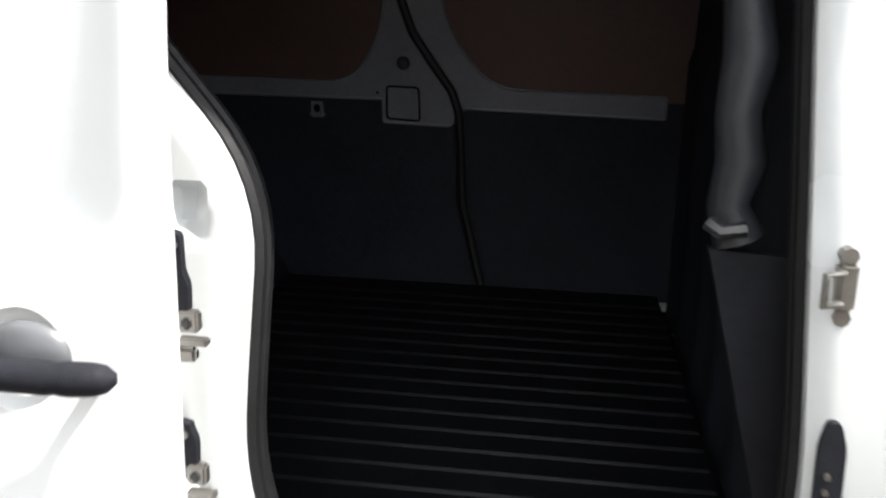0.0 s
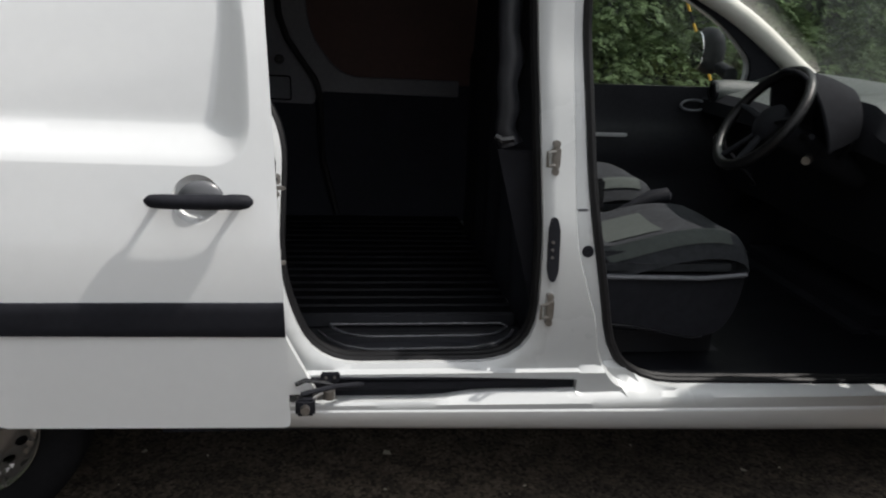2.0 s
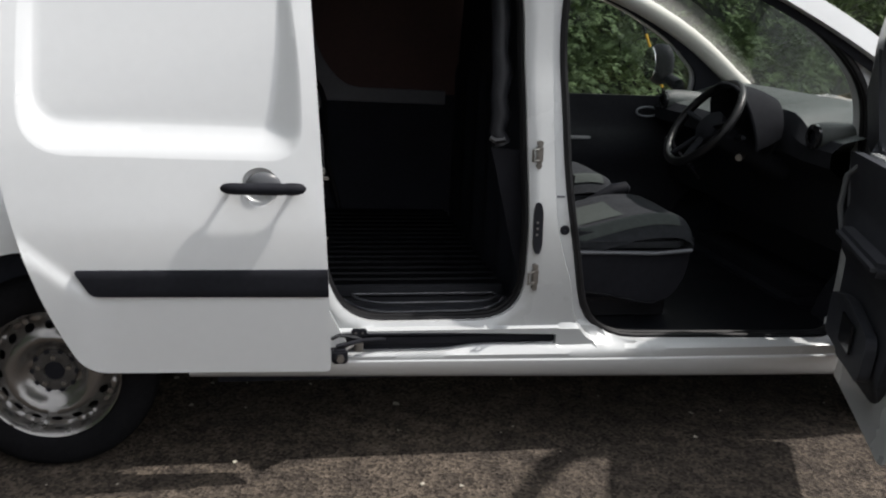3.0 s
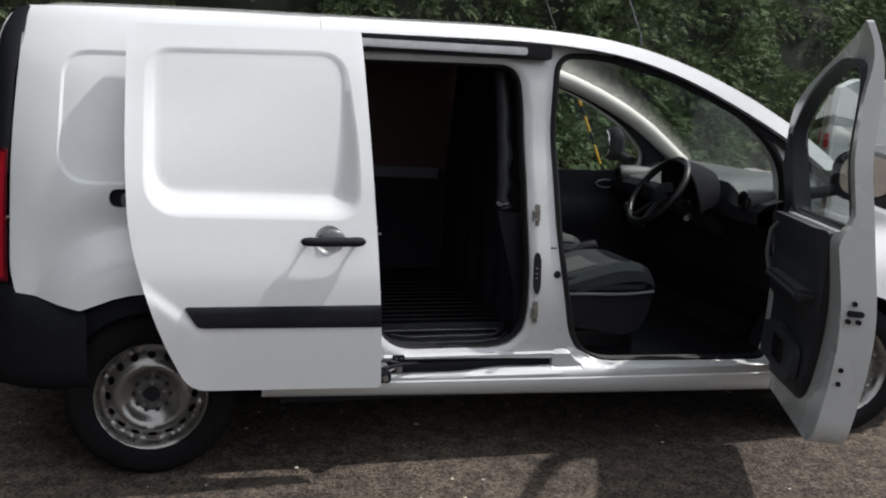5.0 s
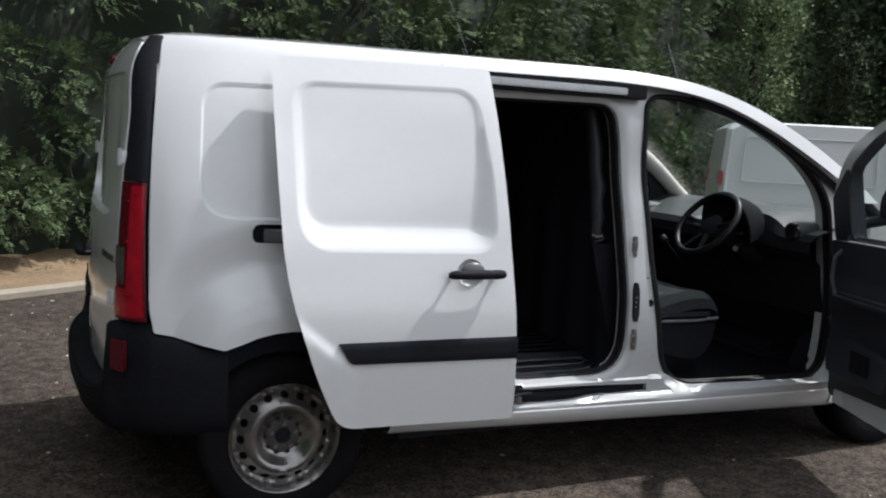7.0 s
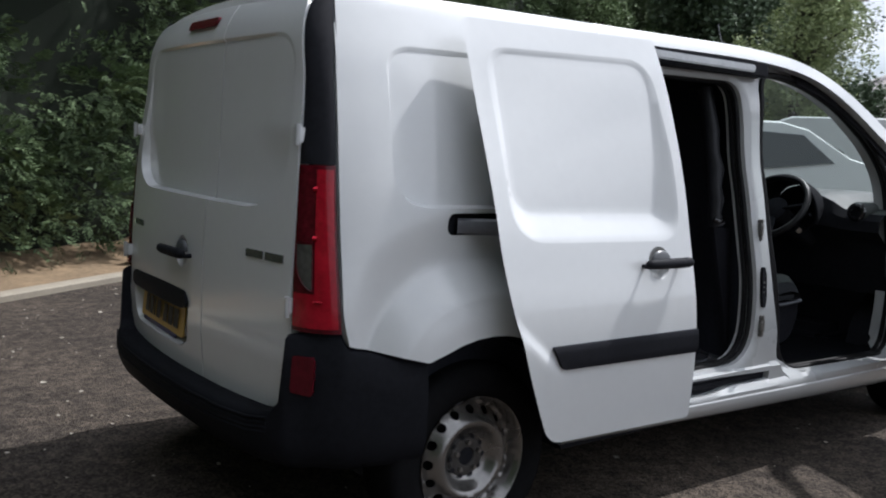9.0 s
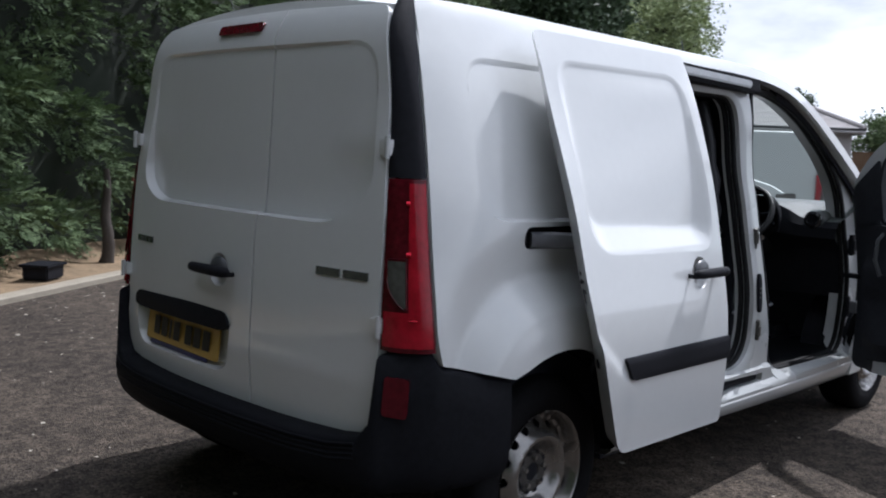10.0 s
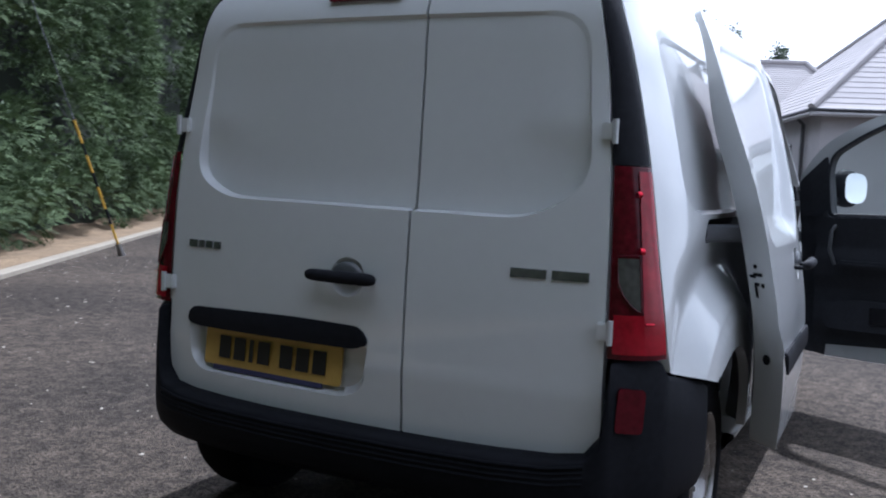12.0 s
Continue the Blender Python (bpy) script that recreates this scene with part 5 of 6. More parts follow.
seat(-0.40, 0.245)
seat(0.42, 0.245)
part("gear_lever", tube([(3.24, 0.02, 0.80), (3.11, 0.02, 0.925), (3.095, 0.02, 0.940), (3.083, 0.02, 0.955), (3.072, 0.02, 0.968), (3.066, 0.02, 0.974)], [0.012, 0.010, 0.019, 0.024, 0.019, 0.006], 12), GLOSSB, van, "black gear lever")
part("hand_brake", tube([(2.62, 0.03, 0.62), (2.78, 0.03, 0.70), (2.86, 0.03, 0.735), (2.915, 0.03, 0.748), (2.93, 0.03, 0.745)], [0.016, 0.022, 0.034, 0.030, 0.010], 12), TRIM, van, "black hand brake")

dash_rows = []
for yy in np.linspace(-0.79, 0.79, 30):
    hump = 0.075 * math.exp(-((yy + 0.37) / 0.19) ** 4)
    lip = 0.02 * math.exp(-((yy) / 0.25) ** 4)
    dash_rows.append([(x - lip, yy, z + hh * hump) for x, z, hh in ((3.46, 0.66, 0), (3.42, 0.80, 0), (3.40, 0.92, 0), (3.32, 0.98, 0.2), (3.32, 1.035, 0.6), (3.36, 1.068, 1.0), (3.46, 1.092, 0.9), (3.62, 1.145, 0.3), (3.76, 1.170, 0), (3.90, 1.125, 0))])
dashboard = part("dashboard", loft([r[5:] for r in dash_rows]), DASH, van, "charcoal moulded dashboard")
part("lower_dashboard", loft([r[:6] for r in dash_rows]), HOODBLACK, dashboard, "matt black lower dashboard")
hood_rows = []
for t in np.linspace(0, 1, 11):
    wide, tall = 0.172 - 0.04 * t, 0.170 * (1 - 0.35 * t ** 1.8)
    hood_rows.append([(3.115 + 0.05 * (1 - math.sin(max(0.0, a))) * (1 - t) + 0.18 * t, -0.375 + wide * math.copysign(abs(math.cos(a)) ** 0.8, math.cos(a)), 1.062 + 0.02 * t + tall * math.sin(a)) for a in np.linspace(-0.35, math.pi + 0.35, 27)])
hood_o = part("instrument_hood", loft(hood_rows), HOODBLACK, van, "matt black instrument hood rising from the dashboard")
part("hood_lining", loft([[(x + 0.004, -0.375 + (y_ + 0.375) * 0.955, 1.062 + (z - 1.062) * 0.955) for x, y_, z in r_] for r_ in hood_rows[:5]]), HOODBLACK, hood_o, "matt black inner face of the hood")
part("hood_rim", tube([(x, y_, z) for x, y_, z in hood_rows[0]], 0.008, 8), HOODBLACK, hood_o)
part("instrument_face", prism([(0.125 * math.cos(a), 0.12 * math.sin(a)) for a in np.linspace(0, 2 * math.pi, 25)[:-1]], lambda u, v, d: (3.28 + d, -0.37 + u, 1.07 + v), 0.01), HOODBLACK, van)
for yy, zz in ((-0.665, 1.075), (-0.08, 1.03), (0.08, 1.03), (0.66, 1.075)):
    v_ = lathe([(0.024, -0.012), (0.034, -0.014), (0.045, -0.008), (0.048, 0.02)], 28)
    o = part("air_vent", v_, GLOSSB, van, "round black air vent")
    o.rotation_euler = (0, 0, radians(-90))
    o.location = (3.325, yy, zz)
    part("vent_pod", lathe([(0.044, -0.002), (0.050, 0.012), (0.053, 0.05), (0.050, 0.14), (0.040, 0.24), (0.002, 0.27)], 28), DASH, o, "charcoal pod behind the vent")
    part("vent_core", lathe([(0.001, 0.0), (0.026, -0.002)], 20), TRIM, o)
wheel_c, tilt = Vector((3.042, -0.37, 1.084)), radians(36)
ring = []
for a in np.linspace(0, 2 * math.pi, 49)[:-1]:
    u, v = 0.183 * math.cos(a), 0.183 * math.sin(a)
    ring.append(wheel_c + Vector((math.sin(tilt) * v, u, math.cos(tilt) * v)))
sw = part("steering_wheel", tube(ring, 0.0165, 12, True), WHEELSKIN, van, "black steering wheel")
hubv = lathe([(0.001, -0.03), (0.05, -0.028), (0.07, -0.01), (0.06, 0.03)], 24)
ho = part("wheel_hub", hubv, HOODBLACK, sw)
ho.matrix_basis = Matrix.Translation(wheel_c + Vector((0.03, 0, -0.02))) @ Matrix.Rotation(radians(-90), 4, "Z") @ Matrix.Rotation(radians(-35), 4, "X")
for a in (radians(8), radians(172), radians(250), radians(290)):
    u, v = 0.18 * math.cos(a), 0.18 * math.sin(a)
    part("wheel_spoke", tube([wheel_c + Vector((0.03, 0, -0.02)), wheel_c + Vector((math.sin(tilt) * v, u, math.cos(tilt) * v))], 0.015, 8, squash=0.6), HOODBLACK, sw)
part("steering_column", tube([wheel_c + Vector((0.03, 0, -0.02)), (3.40, -0.37, 0.90)], 0.05, 12), HOODBLACK, van, "black steering column")
for s in (-1, 1):
    part("column_stalk", tube([(3.16, -0.37 + s * 0.04, 1.03), (3.12, -0.37 + s * 0.17, 1.05)], 0.009, 8), HOODBLACK, van)
part("ignition_lock", tube([(3.18, -0.44, 0.97), (3.15, -0.47, 0.965)], 0.014, 10), ZINC, van)

pcard = rounded([(2.36, 1.085, .02), (3.60, 1.085, .02), (3.60, .45, .06), (2.40, .45, .06)])
pd = part("passenger_door_card", sheet("passenger_door_card", pcard, [], lambda x, z: np.stack([x, half_width(x, z) - 0.09 - 0.03 * ease((z - 0.70) / 0.04) * ease((0.92 - z) / 0.05), z], 1), 0.05, lambda u, v, A: A + np.array([0, 0.03, 0])), LINER, van, "black passenger door card")
part("arm_rest_trim", box(2.78, 2.985, 0.735, 0.752, 0.862, 0.878, 0.004), STEEL, pd, "silver arm rest strip")
rr_ = [(3.28 + 0.058 * math.cos(a), 0.755, 1.005 + 0.024 * math.sin(a)) for a in np.linspace(0, 2 * math.pi, 25)[:-1]]
part("release_ring", tube(rr_, 0.006, 8, True), BARE, pd, "grey release surround")
psur = rounded([(2.38, 1.06, .02), (2.39, 1.64, .07), (2.58, 1.70, .08), (2.82, 1.672, .15), (3.10, 1.588, .2), (3.42, 1.425, .15), (3.66, 1.22, .06), (3.66, 1.06, .03)])
part("passenger_window_surround", sheet("passenger_window_surround", psur, [LWIN], side(1, 0.06), 0.04, inward(0.02)), TRIM, van, "black window surround")
for sign in (1, -1):
    pts = [(float(x), sign * (roof_edge(x) - 0.055), float(CANT(x)) - 0.035) for x in np.linspace(2.62, 3.80, 14)]
    band = [[(x, y_ + sign * (0.012 - 0.020 * math.cos(q)), z - (0.040 + 0.045 * max(0, (x - 2.9) / 0.9)) * (1 - math.cos(q)) * 0.5 + 0.030 * math.sin(q)) for q in np.linspace(0, 2 * math.pi, 13)[:-1]] for x, y_, z in pts]
    part("pillar_foot", loft(band, True), CREAM if sign > 0 else TRIM, van)
    part("pillar_trim", tube([(x, y_ - 0.012 * (sign > 0), z - 0.012 * (sign > 0)) for x, y_, z in pts], 0.056 if sign > 0 else 0.042, 12, squash=0.8), CREAM if sign > 0 else TRIM, van, "pale grey windscreen pillar trim" if sign > 0 else "black windscreen pillar trim")
part("headlining", sheet("headlining", [(2.30, -.62), (2.75, -.60), (2.78, 0), (2.75, .60), (2.30, .62)], [], lambda x, yy: np.stack([x, yy, roof_z(x, yy) - 0.045], 1), 0.1), DARKLINE, van, "dark headlining")

# ---- ground ----
TARMAC = bpy.data.materials.new("worn_tarmac")
TARMAC.use_nodes = True
tn, tl = TARMAC.node_tree.nodes, TARMAC.node_tree.links
tb = tn["Principled BSDF"]
t_tc = tn.new("ShaderNodeTexCoord")
t_vor = tn.new("ShaderNodeTexVoronoi")
t_vor.inputs["Scale"].default_value = 95
t_big = tn.new("ShaderNodeTexNoise")
t_big.inputs["Scale"].default_value, t_big.inputs["Detail"].default_value = 0.7, 8
t_fine = tn.new("ShaderNodeTexNoise")
t_fine.inputs["Scale"].default_value, t_fine.inputs["Detail"].default_value = 260, 3
t_mid = tn.new("ShaderNodeTexNoise")
t_mid.inputs["Scale"].default_value, t_mid.inputs["Detail"].default_value = 11, 6
for t in (t_vor, t_big, t_fine, t_mid):
    tl.new(t_tc.outputs["Object"], t.inputs["Vector"])
t_r1 = tn.new("ShaderNodeValToRGB")
t_r1.color_ramp.elements[0].color, t_r1.color_ramp.elements[1].color = (0.0270, 0.0230, 0.0200, 1), (0.146, 0.124, 0.104, 1)
t_r1.color_ramp.elements[0].position, t_r1.color_ramp.elements[1].position = 0.1, 0.95
tl.new(t_vor.outputs["Color"], t_r1.inputs["Fac"])
t_r2 = tn.new("ShaderNodeValToRGB")
t_r2.color_ramp.elements[0].color, t_r2.color_ramp.elements[1].color = (0.62, 0.62, 0.63, 1), (1.15, 1.12, 1.08, 1)
t_r2.color_ramp.elements[0].position, t_r2.color_ramp.elements[1].position = 0.35, 0.68
tl.new(t_big.outputs["Fac"], t_r2.inputs["Fac"])
t_mul = tn.new("ShaderNodeMix")
t_mul.data_type, t_mul.blend_type = "RGBA", "MULTIPLY"
t_mul.inputs["Factor"].default_value = 1
tl.new(t_r1.outputs["Color"], t_mul.inputs["A"])
tl.new(t_r2.outputs["Color"], t_mul.inputs["B"])
t_r3 = tn.new("ShaderNodeValToRGB")
t_r3.color_ramp.elements[0].color, t_r3.color_ramp.elements[1].color = (0.66, 0.65, 0.65, 1), (1.30, 1.27, 1.22, 1)
t_r3.color_ramp.elements[0].position, t_r3.color_ramp.elements[1].position = 0.36, 0.66
tl.new(t_mid.outputs["Fac"], t_r3.inputs["Fac"])
t_mul2 = tn.new("ShaderNodeMix")
t_mul2.data_type, t_mul2.blend_type = "RGBA", "MULTIPLY"
t_mul2.inputs["Factor"].default_value = 1
tl.new(t_mul.outputs["Result"], t_mul2.inputs["A"])
tl.new(t_r3.outputs["Color"], t_mul2.inputs["B"])
tl.new(t_mul2.outputs["Result"], tb.inputs["Base Color"])
tb.inputs["Roughness"].default_value = 0.92
tb.inputs["Specular IOR Level"].default_value = 0.18
t_add = tn.new("ShaderNodeMath")
t_add.operation = "ADD"
tl.new(t_vor.outputs["Distance"], t_add.inputs[0])
tl.new(t_fine.outputs["Fac"], t_add.inputs[1])
t_bp = tn.new("ShaderNodeBump")
t_bp.inputs["Strength"].default_value, t_bp.inputs["Distance"].default_value = 0.8, 0.008
tl.new(t_add.outputs[0], t_bp.inputs["Height"])
tl.new(t_bp.outputs[0], tb.inputs["Normal"])

CONCRETE = mat("pale_concrete_kerb", (0.31, 0.275, 0.215), 0.9, var=0.18, scale=5, bump=0.5, bscale=120)
LITTER = mat("dry_leaf_litter", (0.22, 0.155, 0.090), 0.95, var=0.45, scale=3, bump=0.8, bscale=60, fine=25)
LEAFBIT = mat("pale_fallen_petals", (0.50, 0.46, 0.38), 0.9, var=0.3, rand=0.8)
LEAF = mat("hedge_leaves", (0.024, 0.038, 0.026), 0.70, var=0.4, scale=1.0, fine=6, rand=0.4, tint=(0.158, 0.218, 0.108), spec=0.08)
LEAF2 = mat("light_tree_leaves", (0.19, 0.25, 0.11), 0.6, var=0.3, scale=0.8, fine=6, rand=0.9, tint=(0.36, 0.42, 0.20))
LEAF4 = mat("young_tree_leaves", (0.080, 0.125, 0.058), 0.6, var=0.3, scale=0.8, fine=6, rand=0.9, tint=(0.18, 0.24, 0.115), spec=0.2)
SHOOT = mat("pale_hedge_shoots", (0.050, 0.078, 0.040), 0.65, var=0.3, scale=0.8, fine=6, rand=0.6, tint=(0.100, 0.138, 0.074), spec=0.2)
LEAF3 = mat("dark_tree_leaves", (0.042, 0.070, 0.038), 0.6, var=0.3, scale=0.8, fine=6, rand=0.9, tint=(0.095, 0.140, 0.072))
# Near-black: the darkness inside the hedge is put into the colour.
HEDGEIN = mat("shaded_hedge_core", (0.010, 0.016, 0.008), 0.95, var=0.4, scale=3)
BARK = mat("grey_brown_bark", (0.050, 0.041, 0.034), 0.9, var=0.35, scale=8, bump=0.9, bscale=40)
STUB = mat("grey_roughcast_wall", (0.47, 0.455, 0.46), 0.9, var=0.08, scale=3, bump=0.5, bscale=150)
TILE = mat("weathered_grey_roof_tiles", (0.41, 0.385, 0.385), 0.8, var=0.18, scale=2.5, bump=0.3, rand=0.6)
GUTTER = mat("dark_grey_gutter", (0.06, 0.06, 0.065), 0.5)
FENCEW = mat("brown_fence_boards", (0.16, 0.10, 0.06), 0.85, var=0.3, scale=4, rand=0.5, bump=0.4)
VANPAINT = mat("far_van_white_paint", (0.60, 0.62, 0.62), 0.35, var=0.04, coat=0.4)
SILVER = mat("silver_car_paint", (0.46, 0.47, 0.49), 0.3, metal=0.4, var=0.05, coat=0.5)
BLUECAR = mat("dark_blue_car_paint", (0.035, 0.045, 0.075), 0.3, var=0.1, coat=0.5)
DARKGLASS = mat("dark_vehicle_glass", (0.02, 0.025, 0.027), 0.06, var=0.1, coat=0.5)
YELLOWG = mat("yellow_guard_sleeve", (0.62, 0.36, 0.03), 0.5, var=0.15)
ORANGE = mat("orange_marker_lens", (0.7, 0.16, 0.03), 0.2)
WINWHITE = mat("white_window_frame", (0.7, 0.7, 0.7), 0.5)

gb = bmesh.new()
bmesh.ops.create_grid(gb, x_segments=2, y_segments=2, size=900)
ground = part("ground", gb, TARMAC, None)
tagged(ground, "worn dark tarmac yard with scattered pale litter", "tarmac", kind="structure")

# a kerb runs slantwise behind the van: along U, with V pointing to the hedge
K0 = Vector((0.0, 4.02, 0.0))
U = Vector((math.cos(radians(32.6)), math.sin(radians(32.6)), 0))
V = Vector((-U.y, U.x, 0))


def yard(s, d, z=0.0):
    return K0 + U * s + V * d + Vector((0, 0, z))


kerb = part("kerb", loft([[yard(s, -0.0, -0.02), yard(s, 0.0, 0.045), yard(s, 0.012, 0.055), yard(s, 0.14, 0.057), yard(s, 0.155, 0.02)] for s in np.arange(-32, 70, 0.9)]), CONCRETE, None, sharp=30)
tagged(kerb, "low pale concrete kerb edging", "kerb", kind="structure")
vrows = []
for s in np.arange(-32, 70, 0.4):
    vrows.append([yard(s, d, 0.035 + 0.05 * noise.noise((s * 0.9, d * 1.3, 0)) * (d > 0.3) + 0.03 * noise.noise((s * 3.1, d * 3.3, 4)) * (d > 0.2) + (0.10 if d > 1.2 else 0.0)) for d in (0.15, 0.35, 0.6, 0.9, 1.3, 1.9, 3.0, 5.0)])
verge = part("verge", loft(vrows), LITTER, None)
tagged(verge, "strip of dry leaf litter under the hedge", "verge", kind="structure")


def leaf_cloud(name, anchors, normals, per, size, spread, material, seed, droop=0.3, slim=0.27):
    """Many small pointed leaves fanned round each anchor, as one mesh."""
    r = np.random.RandomState(seed)
    n = len(anchors)
    c = np.repeat(anchors, per, 0)
    nn = np.repeat(normals, per, 0)
    d = nn * 0.55 + r.normal(0, 0.62, c.shape)
    d[:, 2] -= droop * r.rand(len(d))
    d /= np.linalg.norm(d, axis=1, keepdims=True)
    base = c + r.normal(0, 1, c.shape) * spread
    ln = size * (0.6 + 0.8 * r.rand(len(d), 1))
    side_v = np.cross(d, r.normal(0, 1, d.shape))
    side_v /= np.linalg.norm(side_v, axis=1, keepdims=True)
    up = np.cross(side_v, d)
    tip = base + d * ln
    mid = base + d * ln * 0.5 + up * ln * 0.10
    wd = ln * slim
    Vv = np.stack([base, mid + side_v * wd, tip, mid - side_v * wd], 1).reshape(-1, 3)
    k = len(base)
    me = bpy.data.meshes.new(name)
    me.vertices.add(4 * k)
    me.vertices.foreach_set("co", Vv.astype(np.float32).ravel())
    me.loops.add(4 * k)
    me.loops.foreach_set("vertex_index", np.arange(4 * k, dtype=np.int32))
    me.polygons.add(k)
    me.polygons.foreach_set("loop_start", np.arange(0, 4 * k, 4, dtype=np.int32))
    me.update(calc_edges=True)
    me.validate()
    return me


rs = np.random.RandomState(7)


def hedge_face(s, z):
    """Depth of the hedge's face behind the kerb, uneven at three scales."""
    b = 0.60 * noise.noise((s * 0.35, z * 0.45, 1.0)) + 0.56 * noise.noise((s * 0.95, z * 1.0, 5.0)) + 0.22 * noise.noise((s * 2.2, z * 2.0, 9.0))
    tuck = 0.16 * max(0.0, 1 - z / 0.7)
    return 0.84 - 0.70 * b + tuck + 0.04 * z


HEDGE_H = 8.6


def hollow(s, z):
    """Where the foliage leaves a dark gap between its rounded boughs."""
    return z > 0.9 and noise.noise((s * 0.95, z * 0.95, 21.0)) < -0.20


def hedge_top(s):
    # Unseen end below s = -5 is raised to cut sky light behind.
    return HEDGE_H + 0.22 * max(0.0, s - 14) + 0.55 * min(10.0, max(0.0, -s - 5)) + 0.9 * noise.noise((s * 0.3, 2.0, 0.0)) + 0.4 * noise.noise((s * 1.3, 7.0, 0.0))


# Core sheet behind the leaves, coloured as the shade between the boughs.
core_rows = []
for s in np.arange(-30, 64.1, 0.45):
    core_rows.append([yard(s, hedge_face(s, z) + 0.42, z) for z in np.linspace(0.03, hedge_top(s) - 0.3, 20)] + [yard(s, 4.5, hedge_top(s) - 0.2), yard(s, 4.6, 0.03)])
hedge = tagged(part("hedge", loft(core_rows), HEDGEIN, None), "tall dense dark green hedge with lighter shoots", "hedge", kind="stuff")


def boughs(count, s0, s1, per, size, seed, reach=1.0):
    """Drooping boughs that leave dark hollows between them; returns leaf anchors and directions."""
    r = np.random.RandomState(seed)
    P, D = [], []
    for i in range(count):
        s = r.uniform(s0, s1)
        z = 0.25 + (hedge_top(s) - 0.1) * r.rand() ** 1.1
        if (z < 0.7 and r.rand() < 0.6) or hollow(s, z):
            continue
        start = np.array(yard(s, hedge_face(s, z) + r.uniform(0.15, 0.40), z))
        out = np.array(-V * r.uniform(0.5, 1.0) + U * r.normal(0, 0.45) + Vector((0, 0, r.uniform(-0.1, 0.5))))
        out /= np.linalg.norm(out)
        length = reach * r.uniform(0.30, 0.75)
        t = r.rand(per, 1) ** 0.75
        wide = 0.15 * reach * (1.15 - 0.8 * t)
        p = start + out * length * t + r.normal(0, 1, (per, 3)) * wide * np.array([1, 1, 0.55])
        p[:, 2] -= (0.22 * reach * t[:, 0] ** 2)
        d = np.repeat(out[None], per, 0) * 0.9 + r.normal(0, 0.3, (per, 3))
        d[:, 2] += 0.25
        P.append(p)
        D.append(d)
    return np.concatenate(P), np.concatenate(D)


A, N = boughs(900, -12, 24, 110, 0.06, 41, 0.8)
part("hedge_foliage", leaf_cloud("hedge_foliage", A, N, 1, 0.075, 0.01, LEAF, 3, 0.3, 0.19), LEAF, hedge)


def sprays(base, axis, length, seed, pairs=7):
    """Feathery flat sprays: pairs of narrow leaflets along a drooping stem; one mesh of leaflets."""
    r = np.random.RandomState(seed)
    n = len(base)
    axis = axis / np.linalg.norm(axis, axis=1, keepdims=True)
    up = r.normal(0, 0.45, (n, 3)) + np.array([0, 0, 1.0])
    side_v = np.cross(up, axis)
    side_v /= np.linalg.norm(side_v, axis=1, keepdims=True) + 1e-9
    flat = np.cross(axis, side_v)
    quads = []
    for k in range(pairs):
        t = (k + 0.4) / pairs
        for sg in (-1, 1):
            b = base + axis * length * t + np.array([0, 0, -1.0]) * length * 0.28 * t * t
            d = axis * 0.75 + side_v * sg * (0.85 - 0.35 * t) + r.normal(0, 0.14, (n, 3)) + np.array([0, 0, -0.18])
            d /= np.linalg.norm(d, axis=1, keepdims=True)
            ln = length * (0.46 - 0.26 * t) * (0.7 + 0.6 * r.rand(n, 1))
            w = np.cross(d, flat)
            w /= np.linalg.norm(w, axis=1, keepdims=True) + 1e-9
            quads.append(np.stack([b, b + d * ln * 0.5 + w * ln * 0.17 + flat * ln * 0.05, b + d * ln, b + d * ln * 0.5 - w * ln * 0.17 + flat * ln * 0.05], 1))
    vv = np.stack(quads, 1).reshape(-1, 3)
    k = len(vv) // 4
    me = bpy.data.meshes.new("hedge_sprays")
    me.vertices.add(4 * k)
    me.vertices.foreach_set("co", vv.astype(np.float32).ravel())
    me.loops.add(4 * k)
    me.loops.foreach_set("vertex_index", np.arange(4 * k, dtype=np.int32))
    me.polygons.add(k)
    me.polygons.foreach_set("loop_start", np.arange(0, 4 * k, 4, dtype=np.int32))
    me.update(calc_edges=True)
    me.validate()
    return me


def clumps(count, s0, s1, per, seed):
    """Rounded boughs standing proud of the hedge's face, each a dome of sprays, with hollows between."""
    r = np.random.RandomState(seed)
    B, D, L = [], [], []
    uu, vv, zz = np.array(U), np.array(V), np.array((0, 0, 1.0))
    for i in range(count):
        s = r.uniform(s0, s1)
        z = 0.40 + (hedge_top(s) - 0.3) * r.rand() ** 1.2
        if hollow(s, z):
            continue
        rad = r.uniform(0.34, 0.72) * (0.8 if z < 1.4 else 1.0)
        c = np.array(yard(s, hedge_face(s, z) + 0.30 - 0.18 * r.rand(), z))
        d = r.normal(0, 1, (per, 3))
        d = d[:, :1] * uu - np.abs(d[:, 1:2]) * vv + (d[:, 2:] + 0.35) * zz
        d /= np.linalg.norm(d, axis=1, keepdims=True)
        B.append(c + d * rad * (0.45 + 0.5 * r.rand(per, 1)) * np.array([1, 1, 0.75]))
        D.append(d * 0.9 - vv * 0.45 + r.normal(0, 0.22, (per, 3)) + zz * 0.05)
        L.append(r.uniform(0.09, 0.20, (per, 1)))
    return np.concatenate(B), np.concatenate(D), np.concatenate(L)


